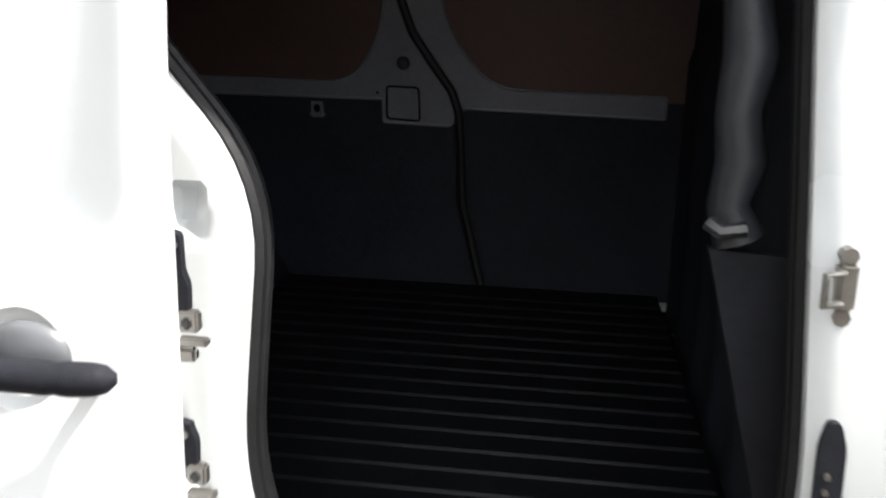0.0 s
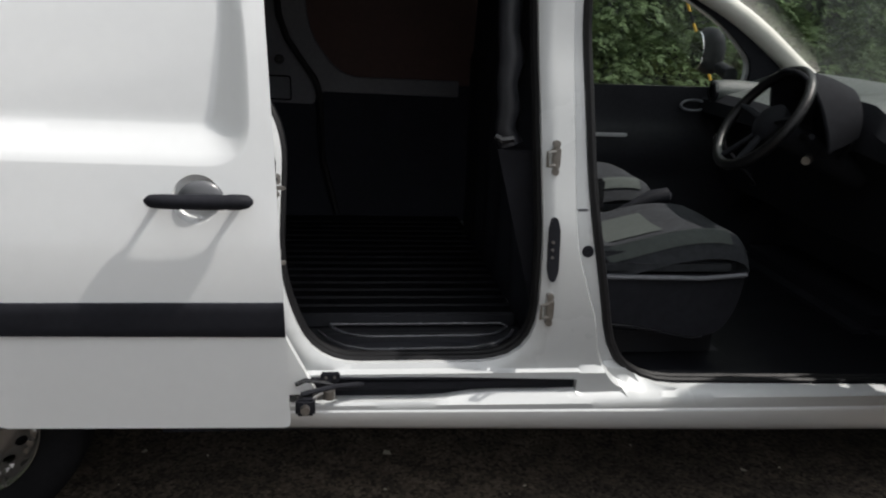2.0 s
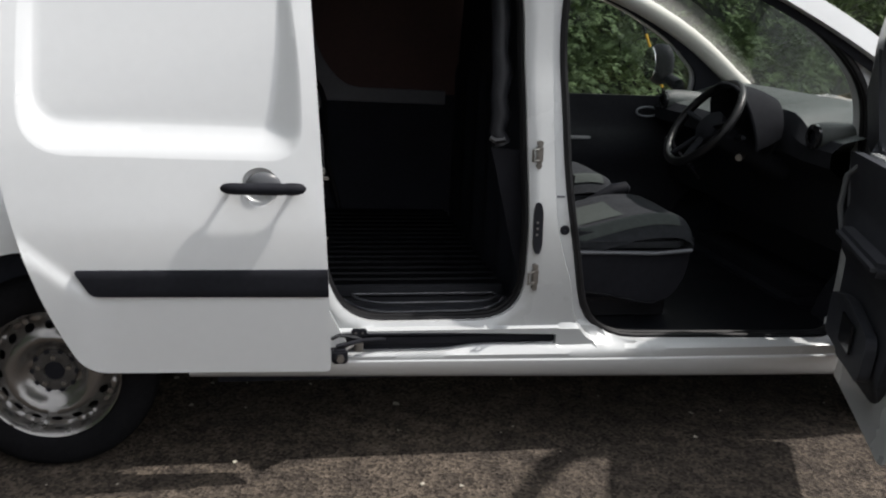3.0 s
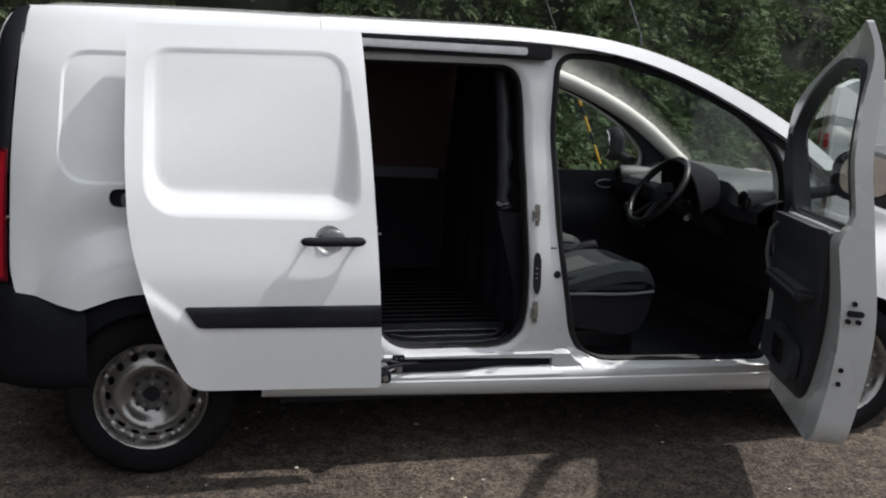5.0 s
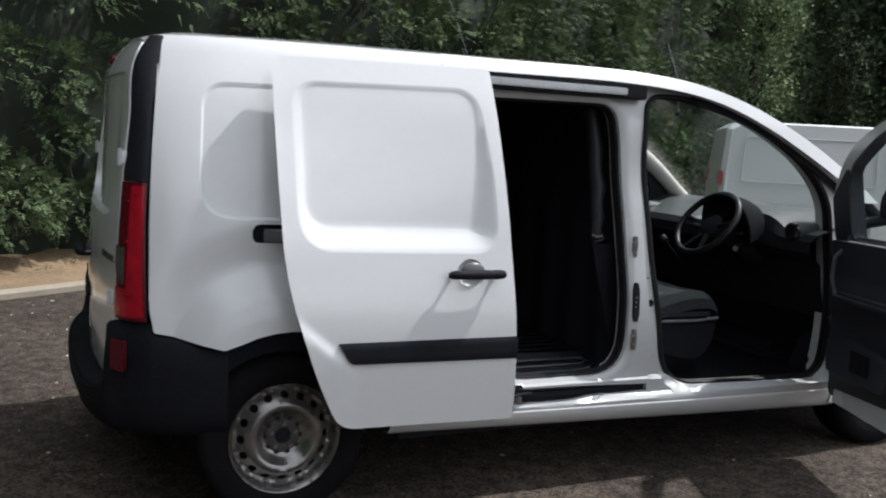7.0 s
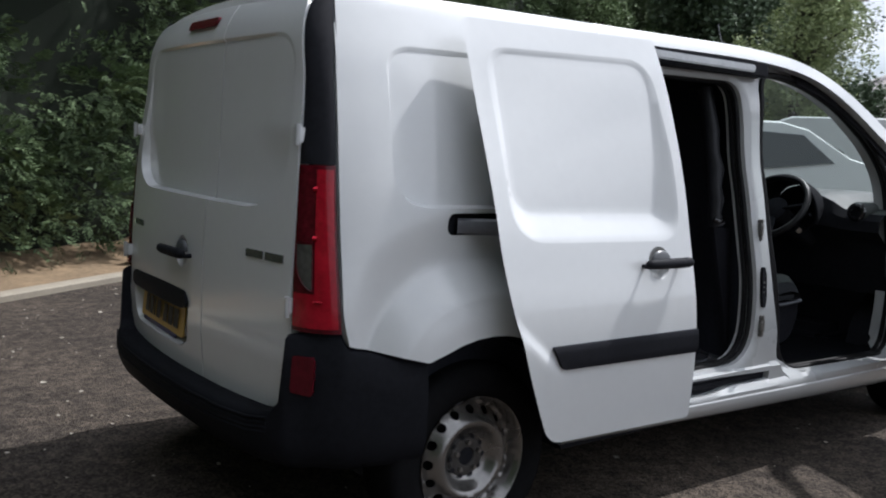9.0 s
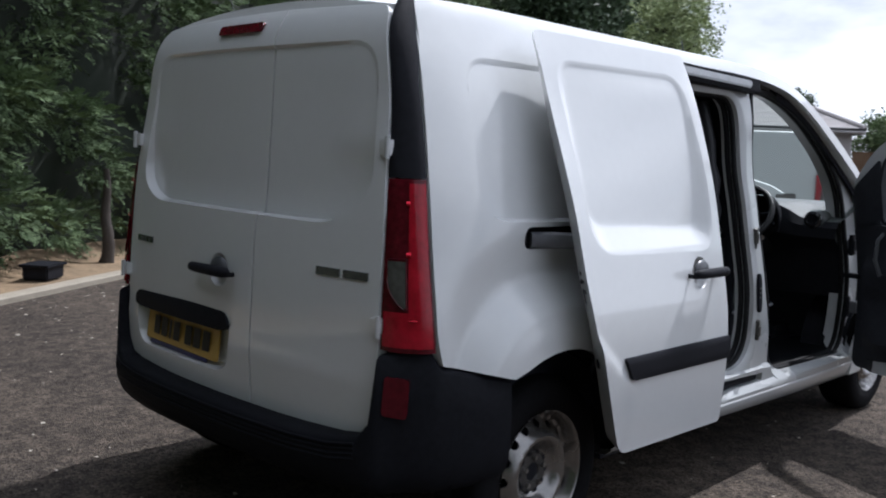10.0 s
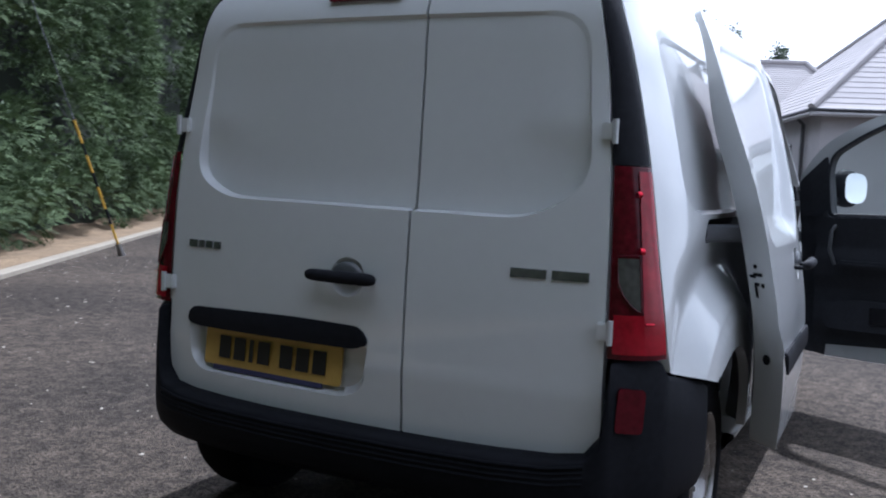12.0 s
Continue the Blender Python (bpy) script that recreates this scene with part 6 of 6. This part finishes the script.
part("hedge_foliage", sprays(*clumps(1180, -12, 24, 62, 43), 44, 6), LEAF, hedge)
A, N = [], []
for i in range(1150):
    s = rs.uniform(-13, 26.5)
    z = 0.5 + (HEDGE_H - 0.6) * rs.rand()
    if noise.noise((s * 0.8, z * 0.8, 3.0)) < 0.05:
        continue
    A.append(yard(s, hedge_face(s, z) - rs.uniform(0.02, 0.25), z))
    N.append(-V * 0.7 + Vector((0, 0, 0.5)))
part("hedge_shoots", leaf_cloud("hedge_shoots", np.array(A), np.array(N), 14, 0.075, 0.08, SHOOT, 5, 0.3, 0.18), SHOOT, hedge)


A, N = [], []
for i in range(9000):
    s = rs.uniform(23.5, 63.5) if i % 4 else rs.uniform(-29, -11.5)
    z = 0.2 + (hedge_top(s) - 0.05) * rs.rand()
    A.append(yard(s, hedge_face(s, z) + rs.uniform(-0.15, 0.3), z))
    N.append(-V * 0.8 + Vector((0, 0, 0.35)))
part("hedge_foliage", leaf_cloud("hedge_foliage", np.array(A), np.array(N), 12, 0.16, 0.18, LEAF, 6), LEAF, hedge)

r = np.random.RandomState(61)
A = np.array([yard(r.uniform(-9, 9), 0.78 + abs(r.normal(0, 0.12)), 0.05) for i in range(170)])
grass = part("grass_tufts", leaf_cloud("grass_tufts", A, np.tile(np.array([[0, 0, 1.6]]), (len(A), 1)), 8, 0.07, 0.03, SHOOT, 62, 0.2, 0.05), SHOOT, None)
tagged(grass, "thin tufts of grass along the foot of the hedge", "grass", kind="stuff")

# an added hedge, out of view behind, keeps sky light off the van's rear
Q0, Q1 = yard(-8.6, 0.4), Vector((-5.2, -13.0, 0))
qd = (Q1 - Q0).normalized()
qn = Vector((-qd.y, qd.x, 0))


def rear_face(s, z):
    return Q0 + qd * s - qn * (0.35 + 0.6 * noise.noise((s * 0.5, z * 0.5, 31.0))) + Vector((0, 0, z))


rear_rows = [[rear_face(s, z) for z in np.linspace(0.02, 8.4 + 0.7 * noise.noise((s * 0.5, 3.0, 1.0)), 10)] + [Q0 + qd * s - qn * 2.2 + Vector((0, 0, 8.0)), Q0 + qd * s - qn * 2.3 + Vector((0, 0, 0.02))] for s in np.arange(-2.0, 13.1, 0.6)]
sky_block_hedge = tagged(part("sky_block_hedge", loft(rear_rows), HEDGEIN, None), "unseen tall dark green hedge added behind to block sky light", "hedge", kind="stuff")
A, N = [], []
for i in range(3500):
    s, z = rs.uniform(-2, 13), 0.2 + 8.2 * rs.rand()
    A.append(rear_face(s, z) + qn * rs.uniform(-0.1, 0.35))
    N.append(qn * 0.8 + Vector((0, 0, 0.35)))
part("hedge_foliage", leaf_cloud("hedge_foliage", np.array(A), np.array(N), 14, 0.15, 0.16, LEAF, 8), LEAF, sky_block_hedge)


def trunk(name, base, height, r0, seed, parent=None):
    r = np.random.RandomState(seed)
    pts, rad = [], []
    for i in range(9):
        t = i / 8
        pts.append(Vector(base) + Vector((0.12 * noise.noise((t * 2, seed, 0)), 0.12 * noise.noise((t * 2, seed, 5)), height * t - 0.05)))
        rad.append(r0 * (1 - 0.55 * t) * (1.35 if i == 0 else 1.0))
    return part(name, tube(pts, rad, 12), BARK, parent)


for s, d, h, r0 in ((4.11, 0.72, 1.1, 0.075),):
    tr = trunk("hedge_trunk", yard(s, d), h, r0, int(s * 10) % 17)
    tagged(tr, "bare grey-brown trunk standing under the hedge", "tree trunk")


def tree(x, y, h, w, seed, material, label, low=0.25, leaves=16, n=620, size=0.16, fuzz=0.05):
    r = np.random.RandomState(seed)
    ob = thing("tree", label, "tree")
    trunk("trunk", (x, y, 0), h * 0.8, 0.03 * h, seed, ob)
    A, N = [], []
    limbs = []
    for i in range(16):
        a, zz = r.uniform(0, 2 * math.pi), h * r.uniform(low, 0.92)
        k = (1 - abs((zz / h - 0.5) / 0.62) ** 2) ** 0.5 if abs((zz / h - 0.5) / 0.62) < 1 else 0.25
        e = Vector((x + w * k * math.cos(a) * r.uniform(0.55, 1.0), y + w * k * math.sin(a) * r.uniform(0.55, 1.0), zz + 0.05 * h))
        limbs.append((Vector((x, y, zz - 0.10 * h)), e))
    for i, (p, q) in enumerate(limbs):
        part("limb", tube([p, p.lerp(q, 0.5) + Vector((0, 0, 0.03 * h)), q], [0.011 * h, 0.007 * h, 0.003 * h], 6), BARK, ob)
        for j in range(n // 16):
            t = r.uniform(0.3, 1.05)
            c = p.lerp(q, t) + Vector(np.clip(r.normal(0, 1, 3), -1.7, 1.7)) * (0.11 * w + fuzz * h)
            A.append(c)
            v = c - Vector((x, y, h * 0.5))
            N.append(v.normalized())
    part("crown", leaf_cloud("crown", np.array(A), np.array(N), leaves, size, size * 1.0, material, seed), material, ob)
    return ob


tree(24.0, 12.6, 7.4, 1.7, 11, LEAF2, "light green feathery tree beyond the hedge", n=1500, leaves=26, size=0.10, fuzz=0.04)
tree(18.7, 16.3, 7.2, 1.25, 18, LEAF4, "slender mid green tree against the hedge", n=560, leaves=18, size=0.10, fuzz=0.03)
tree(28.4, 13.4, 4.1, 1.3, 12, LEAF3, "dark round tree beside the light one", n=700, leaves=22, size=0.15)
tree(42.0, 8.2, 9.2, 1.35, 13, LEAF3, "tall dark leafy tree behind the bungalow", low=0.42, n=1500, leaves=26, size=0.17, fuzz=0.036)
tree(42.0, 6.9, 8.6, 1.3, 14, LEAF3, "tall dark leafy tree behind the bungalow", low=0.42, n=1500, leaves=26, size=0.17, fuzz=0.036)
tree(41.0, 5.3, 7.2, 1.4, 16, LEAF2, "mid green tree behind the bungalow", n=1100, leaves=24, size=0.18)
tree(60.0, 6.2, 10.7, 0.9, 15, LEAF3, "distant thin tree above the roof", low=0.6, n=700, leaves=20, size=0.18, fuzz=0.025)
tree(44.3, 17.3, 5.8, 2.0, 19, LEAF3, "dark round tree beyond the garage", n=1400, leaves=24, size=0.18, fuzz=0.035)
tree(36.2, 9.0, 3.5, 2.0, 23, LEAF4, "low green bush beyond the fence", n=900, leaves=20, size=0.14)
for k, (tx, ty, th) in enumerate(((29.5, 19.0, 12.0), (33.5, 21.0, 13.5), (38.0, 23.5, 14.0))):
    tree(tx, ty, th, 2.8, 30 + k, LEAF3, "tall dark tree closing the hedge line", n=1500, leaves=24, size=0.22)
tree(39.0, 7.0, 3.8, 3.0, 17, LEAF3, "low dark bush behind the fence", size=0.24)

# litter on the tarmac
r = np.random.RandomState(21)
Vl, Fl = [], []
for i in range(1300):
    if r.rand() < 0.75:
        p, big_bit = yard(r.uniform(-9, 9), -abs(r.normal(0, 2.6)) - 0.05), 0.017
    else:
        p, big_bit = Vector((r.uniform(-2.5, 5.5), r.uniform(-2.6, 4), 0)), 0.008
    a, sz = r.uniform(0, 6.28), 0.005 + big_bit * r.rand() ** 3
    k = len(Vl)
    for j in range(4):
        rr = sz * r.uniform(0.6, 1.2)
        Vl.append((p.x + rr * math.cos(a + j * 1.57), p.y + rr * math.sin(a + j * 1.57), 0.004 + 0.006 * r.rand()))
    Fl.append((k, k + 1, k + 2, k + 3))
lit = part("fallen_petals", mesh_from("fallen_petals", Vl, Fl, False), LEAFBIT, None)
tagged(lit, "pale petals and grit scattered on the tarmac", "litter", kind="stuff")

# guy wire with striped guard
G0, GD = Vector((6.65, 7.72, 0.0)), Vector((-0.42, 0.05, 1.0))
guy = thing("guy_wire", "steel guy wire with a black and yellow guard", "guy wire")
part("wire", tube([G0 + GD * 0.0, G0 + GD * 4.0, G0 + GD * 8.5], 0.006, 6), BARE, guy)
zs = [0.16, 0.42, 0.62, 0.90, 1.08, 1.30, 1.44, 1.72]
for i in range(0, len(zs), 2):
    part("yellow_sleeve", tube([G0 + GD * zs[i], G0 + GD * zs[i + 1]], 0.016, 10), YELLOWG, guy)
for i in range(1, len(zs) - 1, 2):
    part("black_sleeve", tube([G0 + GD * zs[i], G0 + GD * zs[i + 1]], 0.015, 10), TRIM, guy)
part("anchor", tube([G0 - Vector((0, 0, 0.02)), G0 + GD * 0.16], [0.05, 0.035], 10), ZINC, guy)

# black tray left on the verge
tray = thing("plastic_tray", "black plastic tray lying on the leaf litter", "tray")
tp = yard(2.59, 0.42, 0.05)
tbm = bmesh.new()
box(-0.16, 0.16, -0.12, 0.12, 0, 0.13, 0.015, tbm)
bmesh.ops.rotate(tbm, verts=tbm.verts, matrix=Matrix.Rotation(0.7, 3, "Z"))
bmesh.ops.translate(tbm, verts=tbm.verts, vec=tp)
part("tray_body", tbm, TRIM, tray)
tbm = box(-0.19, 0.19, -0.14, 0.14, 0.12, 0.145, 0.008)
bmesh.ops.rotate(tbm, verts=tbm.verts, matrix=Matrix.Rotation(0.7, 3, "Z"))
bmesh.ops.translate(tbm, verts=tbm.verts, vec=tp)
part("tray_rim", tbm, TRIM, tray)


# ---- bungalow ----
def bungalow(name, corner_at, angle, lu, lv, eave, rise, label, ridge_inset=None):
    """A hipped house: u and v run along its walls from one corner."""
    h = thing(name, label, "house")
    m = Matrix.Translation(corner_at) @ Matrix.Rotation(angle, 4, "Z")

    def at(u, v, z):
        return m @ Vector((u, v, z))
    wb = bmesh.new()
    box(0, lu, -lv, 0, -0.05, eave, 0.0, wb)
    bmesh.ops.transform(wb, matrix=m, verts=wb.verts)
    part("wall", wb, STUB, h, "grey roughcast wall")
    o = 0.35
    ri = min(lu, lv) / 2 if ridge_inset is None else ridge_inset
    if lu <= lv:
        R0, R1 = (lu / 2, -ri), (lu / 2, -lv + ri)
    else:
        R0, R1 = (ri, -lv / 2), (lu - ri, -lv / 2)
    E = [(-o, o), (lu + o, o), (lu + o, -lv - o), (-o, -lv - o)]
    if lu <= lv:
        faces = [(E[0], E[1], R0, R0), (E[1], E[2], R1, R0), (E[2], E[3], R1, R1), (E[3], E[0], R0, R1)]
    else:
        faces = [(E[0], E[1], R1, R0), (E[1], E[2], R1, R1), (E[2], E[3], R0, R1), (E[3], E[0], R0, R0)]
    rb = bmesh.new()
    for a, c, d, e in faces:
        n = 30
        for i in range(n):
            t0, t1 = i / n, (i + 1) / n + 0.012

            def pt(t, w, lift):
                p = Vector(a).lerp(Vector(e), t).lerp(Vector(c).lerp(Vector(d), t), w)
                return at(p.x, p.y, eave - 0.05 + rise * t + lift)
            q = [pt(t0, 0, 0.040), pt(t0, 1, 0.040), pt(min(t1, 1), 1, 0.018), pt(min(t1, 1), 0, 0.018)]
            vs = [rb.verts.new(p) for p in q]
            lo = [rb.verts.new(pt(t0, 0, 0.0)), rb.verts.new(pt(t0, 1, 0.0))]
            rb.faces.new(vs)
            rb.faces.new((lo[0], lo[1], vs[1], vs[0]))
    roof_o = tagged(part("roof", rb, TILE, h, "weathered grey tiled hip roof", smooth=False), kind="stuff")
    for a, b in ((E[0], R0), (E[1], R0 if lu <= lv else R1), (E[2], R1), (E[3], R1 if lu <= lv else R0), (R0, R1)):
        za = eave - 0.05 if a in E else eave - 0.05 + rise
        part("ridge_tile", tube([at(*a, za + 0.05), at(*b, eave - 0.05 + rise + 0.05)], 0.10, 8), TILE, roof_o)
    for a, b in zip(E, E[1:] + E[:1]):
        part("gutter", tube([at(*a, eave - 0.06), at(*b, eave - 0.06)], 0.055, 8), GUTTER, h)
        part("fascia", tube([at(a[0] * 0.98, a[1] * 0.98, eave - 0.16), at(b[0] * 0.98, b[1] * 0.98, eave - 0.16)], 0.06, 6), STUB, h)
    return h, at


def house_window(h, at, u0, u1, z0, z1, wall="u"):
    def pl(u, z, d):
        return at(u, d, z) if wall == "u" else at(-d, -u, z)
    w = part("window", prism([(u0, z0), (u1, z0), (u1, z1), (u0, z1)], lambda u, z, d: pl(u, z, 0.005 + d), 0.03), DARKGLASS, h)
    t = 0.06
    for a in ((u0, u1, z0, z0 + t), (u0, u1, z1 - t, z1), (u0, u0 + t, z0, z1), (u1 - t, u1, z0, z1), ((u0 + u1) / 2 - t / 2, (u0 + u1) / 2 + t / 2, z0, z1), (u0, u1, z0 + (z1 - z0) * 0.68, z0 + (z1 - z0) * 0.68 + t)):
        part("window_frame", prism([(a[0], a[2]), (a[1], a[2]), (a[1], a[3]), (a[0], a[3])], lambda u, z, d: pl(u, z, 0.036 + d), 0.03), WINWHITE, w)
    part("window_sill", prism([(u0 - 0.08, z0 - 0.09), (u1 + 0.08, z0 - 0.09), (u1 + 0.08, z0 - 0.01), (u0 - 0.08, z0 - 0.01)], lambda u, z, d: pl(u, z, 0.002 + d), 0.12), STUB, w)


house, hat = bungalow("bungalow", (22.45, 0.44, 0), radians(20), 10.0, 12.0, 3.38, 4.6, "pale grey roughcast bungalow with a tiled hip roof")
house_window(house, hat, 2.6, 3.3, 1.4, 2.6)
part("downpipe", tube([hat(1.2, 0.36, 3.30), hat(1.2, 0.10, 3.05), hat(1.2, 0.08, 0.05)], 0.055, 8), GUTTER, house, "dark downpipe")
wing, wat = bungalow("bungalow_wing", hat(5.85, 2.4, 0), radians(20), 4.6, 5.4, 3.38, 2.25, "lower hipped wing of the pale grey bungalow", 1.3)
house_window(wing, wat, 0.85, 1.5, 2.0, 3.12, "v")
garage, gat = bungalow("garage", (32.5, 9.2, 0), radians(120), 7.0, 6.0, 3.25, 1.6, "low grey garage with a tiled roof")
part("garage_door", prism([(0.8, 0.05), (3.4, 0.05), (3.4, 2.2), (0.8, 2.2)], lambda u, z, d: gat(u, 0.02 + d, z), 0.04), GUTTER, garage, "dark garage door")

fence = thing("fence", "brown close-boarded fence across the yard's far end", "fence")
F0, F1 = Vector((32.4, 6.2, 0)), Vector((30.8, 8.7, 0))
fd = (F1 - F0).normalized()
board = box(-0.012, 0.012, -0.07, 0.07, 0, 2.35, 0.004)
bme = bpy.data.meshes.new("fence_board")
board.to_mesh(bme)
board.free()
bme.materials.append(FENCEW)
for i in range(int((F1 - F0).length / 0.145)):
    p = F0 + fd * (0.145 * i)
    o = new("fence_board", bme)
    o.parent = fence
    o.matrix_basis = Matrix.Translation(p) @ Matrix.Rotation(math.atan2(fd.y, fd.x) - math.pi / 2, 4, "Z")


# ---- parked vehicles in the distance ----
def vehicle(name, label, category, at_pos, heading, profile, width, material, glass_polys, axles, tail=None, wheel_r=0.33, extras=None):
    """A parked vehicle from its side profile (x, z), narrowed towards the roof, with panes, wheels and lamps."""
    v = thing(name, label, category)
    m = Matrix.Translation(at_pos) @ Matrix.Rotation(heading, 4, "Z")
    v.matrix_basis = m
    zt = max(z for _, z in profile)

    def hw(z):
        return width / 2 * (1 - 0.16 * max(0, (z - 0.45 * zt) / (0.55 * zt)) ** 1.6)
    bm = bmesh.new()
    loops = []
    for k in (-1.0, -0.94, 0.94, 1.0):
        kk = 0.975 if abs(k) == 1 else 1.0
        cx = sum(x for x, _ in profile) / len(profile)
        loops.append([bm.verts.new((cx + (x - cx) * kk, k * hw(z), 0.2 + (z - 0.2) * (0.985 if abs(k) == 1 else 1))) for x, z in profile])
    for A_, B_ in zip(loops, loops[1:]):
        for j in range(len(A_)):
            bm.faces.new((A_[j], A_[(j + 1) % len(A_)], B_[(j + 1) % len(A_)], B_[j]))
    bm.faces.new(loops[0][::-1])
    bm.faces.new(loops[-1])
    bmesh.ops.triangulate(bm, faces=[f for f in bm.faces if len(f.verts) > 4])
    part("body", bm, material, v, sharp=30)
    for poly in glass_polys:
        for s in (-1, 1):
            part("side_window", prism(poly, lambda a, c, d: (a, s * (hw(c) - 0.006 + d), c), 0.012), DARKGLASS, v)
    for ax in axles:
        for s in (-1, 1):
            t = part("wheel", lathe([(0.01, s * 0.06), (0.20, s * 0.07), (0.215, s * 0.10), (wheel_r, s * 0.08), (wheel_r, -s * 0.1), (0.1, -s * 0.1)], 24), TYRE, v)
            t.location = (ax, s * (width / 2 - 0.10), wheel_r)
            part("rim", lathe([(0.01, s * 0.085), (0.12, s * 0.075), (0.2, s * 0.095), (0.21, s * 0.08)], 20), STEEL, t)
            part("arch", lathe([(wheel_r + 0.07, s * 0.104), (0.05, s * 0.104)], 20), GLOSSB, v).location = (ax, s * (width / 2 - 0.102), wheel_r)
    for (x0, x1, z0, z1, mt) in extras or []:
        for s in (-1, 1):
            part("lamp", box(x0, x1, min(s * (width / 2 - 0.28), s * (width / 2 + 0.006)), max(s * (width / 2 - 0.28), s * (width / 2 + 0.006)), z0, z1, 0.02), mt, v)
    return v


big = [(-2.9, 0.30), (-2.92, 1.1), (-2.86, 2.38), (-2.70, 2.46), (1.1, 2.44), (1.5, 2.30), (2.05, 1.42), (2.75, 1.18), (2.92, 0.85), (2.94, 0.32)]
mid_van = [(-2.70, 0.30), (-2.75, 1.0), (-2.68, 1.86), (-2.48, 1.97), (0.10, 1.96), (0.55, 1.85), (1.22, 1.43), (2.20, 1.17), (2.58, 0.98), (2.72, 0.72), (2.74, 0.30)]
v1 = vehicle("parked_van", "white panel van parked nose out beside the bungalow", "van", (12.0, 5.8, 0), radians(-34.5), mid_van, 1.9, VANPAINT,
                 [[(-0.35, 1.20), (0.95, 1.34), (0.45, 1.76), (-0.35, 1.80)]], (-1.65, 1.75), extras=[(-2.76, -2.70, 1.0, 1.22, REDLENS), (2.22, 2.62, 0.84, 1.05, CLEARLENS), (-0.9, -0.8, 0.8, 0.86, ORANGE)])
part("windscreen", loft([[(0.60, yy * 0.86, 1.80), (1.18, yy, 1.47)] for yy in np.linspace(-0.84, 0.84, 5)]), DARKGLASS, v1).location = (0.012, 0, 0.012)
for s in (-1, 1):
    press = rounded([(-2.45, 1.08, .08), (-0.55, 1.08, .08), (-0.55, 1.74, .08), (-2.40, 1.74, .08)], 4)
    part("panel_pressing", tube([(a_, s * (0.95 * (1 - 0.16 * max(0, (c_ - 0.8865) / 1.0835) ** 1.6) + 0.002), c_) for a_, c_ in resample(press, 0.2)], 0.012, 6, True), VANPAINT, v1, "pressed panel outline")
    part("waist_moulding", box(-2.5, 1.6, min(s * 0.935, s * 0.962), max(s * 0.935, s * 0.962), 0.62, 0.72, 0.01), GUTTER, v1)
vehicle("parked_van", "white panel van standing with its tail to the yard", "van", (19.8, 8.7, 0), radians(122), big, 2.0, VANPAINT,
                 [[(1.15, 1.30), (1.85, 1.36), (1.42, 2.08), (1.15, 2.1)]], (-1.75, 1.85), extras=[(-2.935, -2.80, 0.75, 1.45, REDLENS), (2.70, 2.93, 0.85, 1.12, CLEARLENS)])
hatch = [(-2.0, 0.28), (-2.08, 0.75), (-1.98, 0.98), (-1.55, 1.38), (-1.1, 1.47), (0.1, 1.46), (0.9, 1.02), (1.8, 0.86), (2.05, 0.62), (2.05, 0.28)]
v4 = vehicle("parked_car", "dark blue hatchback with a silver roof parked by the fence", "car", (23.3, 5.6, 0), radians(20), hatch, 1.75, BLUECAR,
                 [[(-1.5, 1.0), (0.65, 1.02), (0.05, 1.40), (-1.1, 1.41), (-1.42, 1.33)]], (-1.3, 1.3), wheel_r=0.31, extras=[(-2.06, -1.95, 0.78, 0.97, REDLENS), (1.8, 2.0, 0.62, 0.8, CLEARLENS)])
part("rear_window", loft([[(-1.955, yy, 1.02), (-1.60, yy * 0.9, 1.36)] for yy in np.linspace(-0.6, 0.6, 5)]), DARKGLASS, v4)
vehicle("parked_car", "silver hatchback parked near the fence", "car", (26.8, 6.6, 0), radians(10), hatch, 1.75, SILVER,
                 [[(-1.5, 1.0), (0.65, 1.02), (0.05, 1.40), (-1.1, 1.41), (-1.42, 1.33)]], (-1.3, 1.3), wheel_r=0.31, extras=[(-2.06, -1.95, 0.78, 0.97, REDLENS), (1.8, 2.0, 0.62, 0.8, CLEARLENS)])
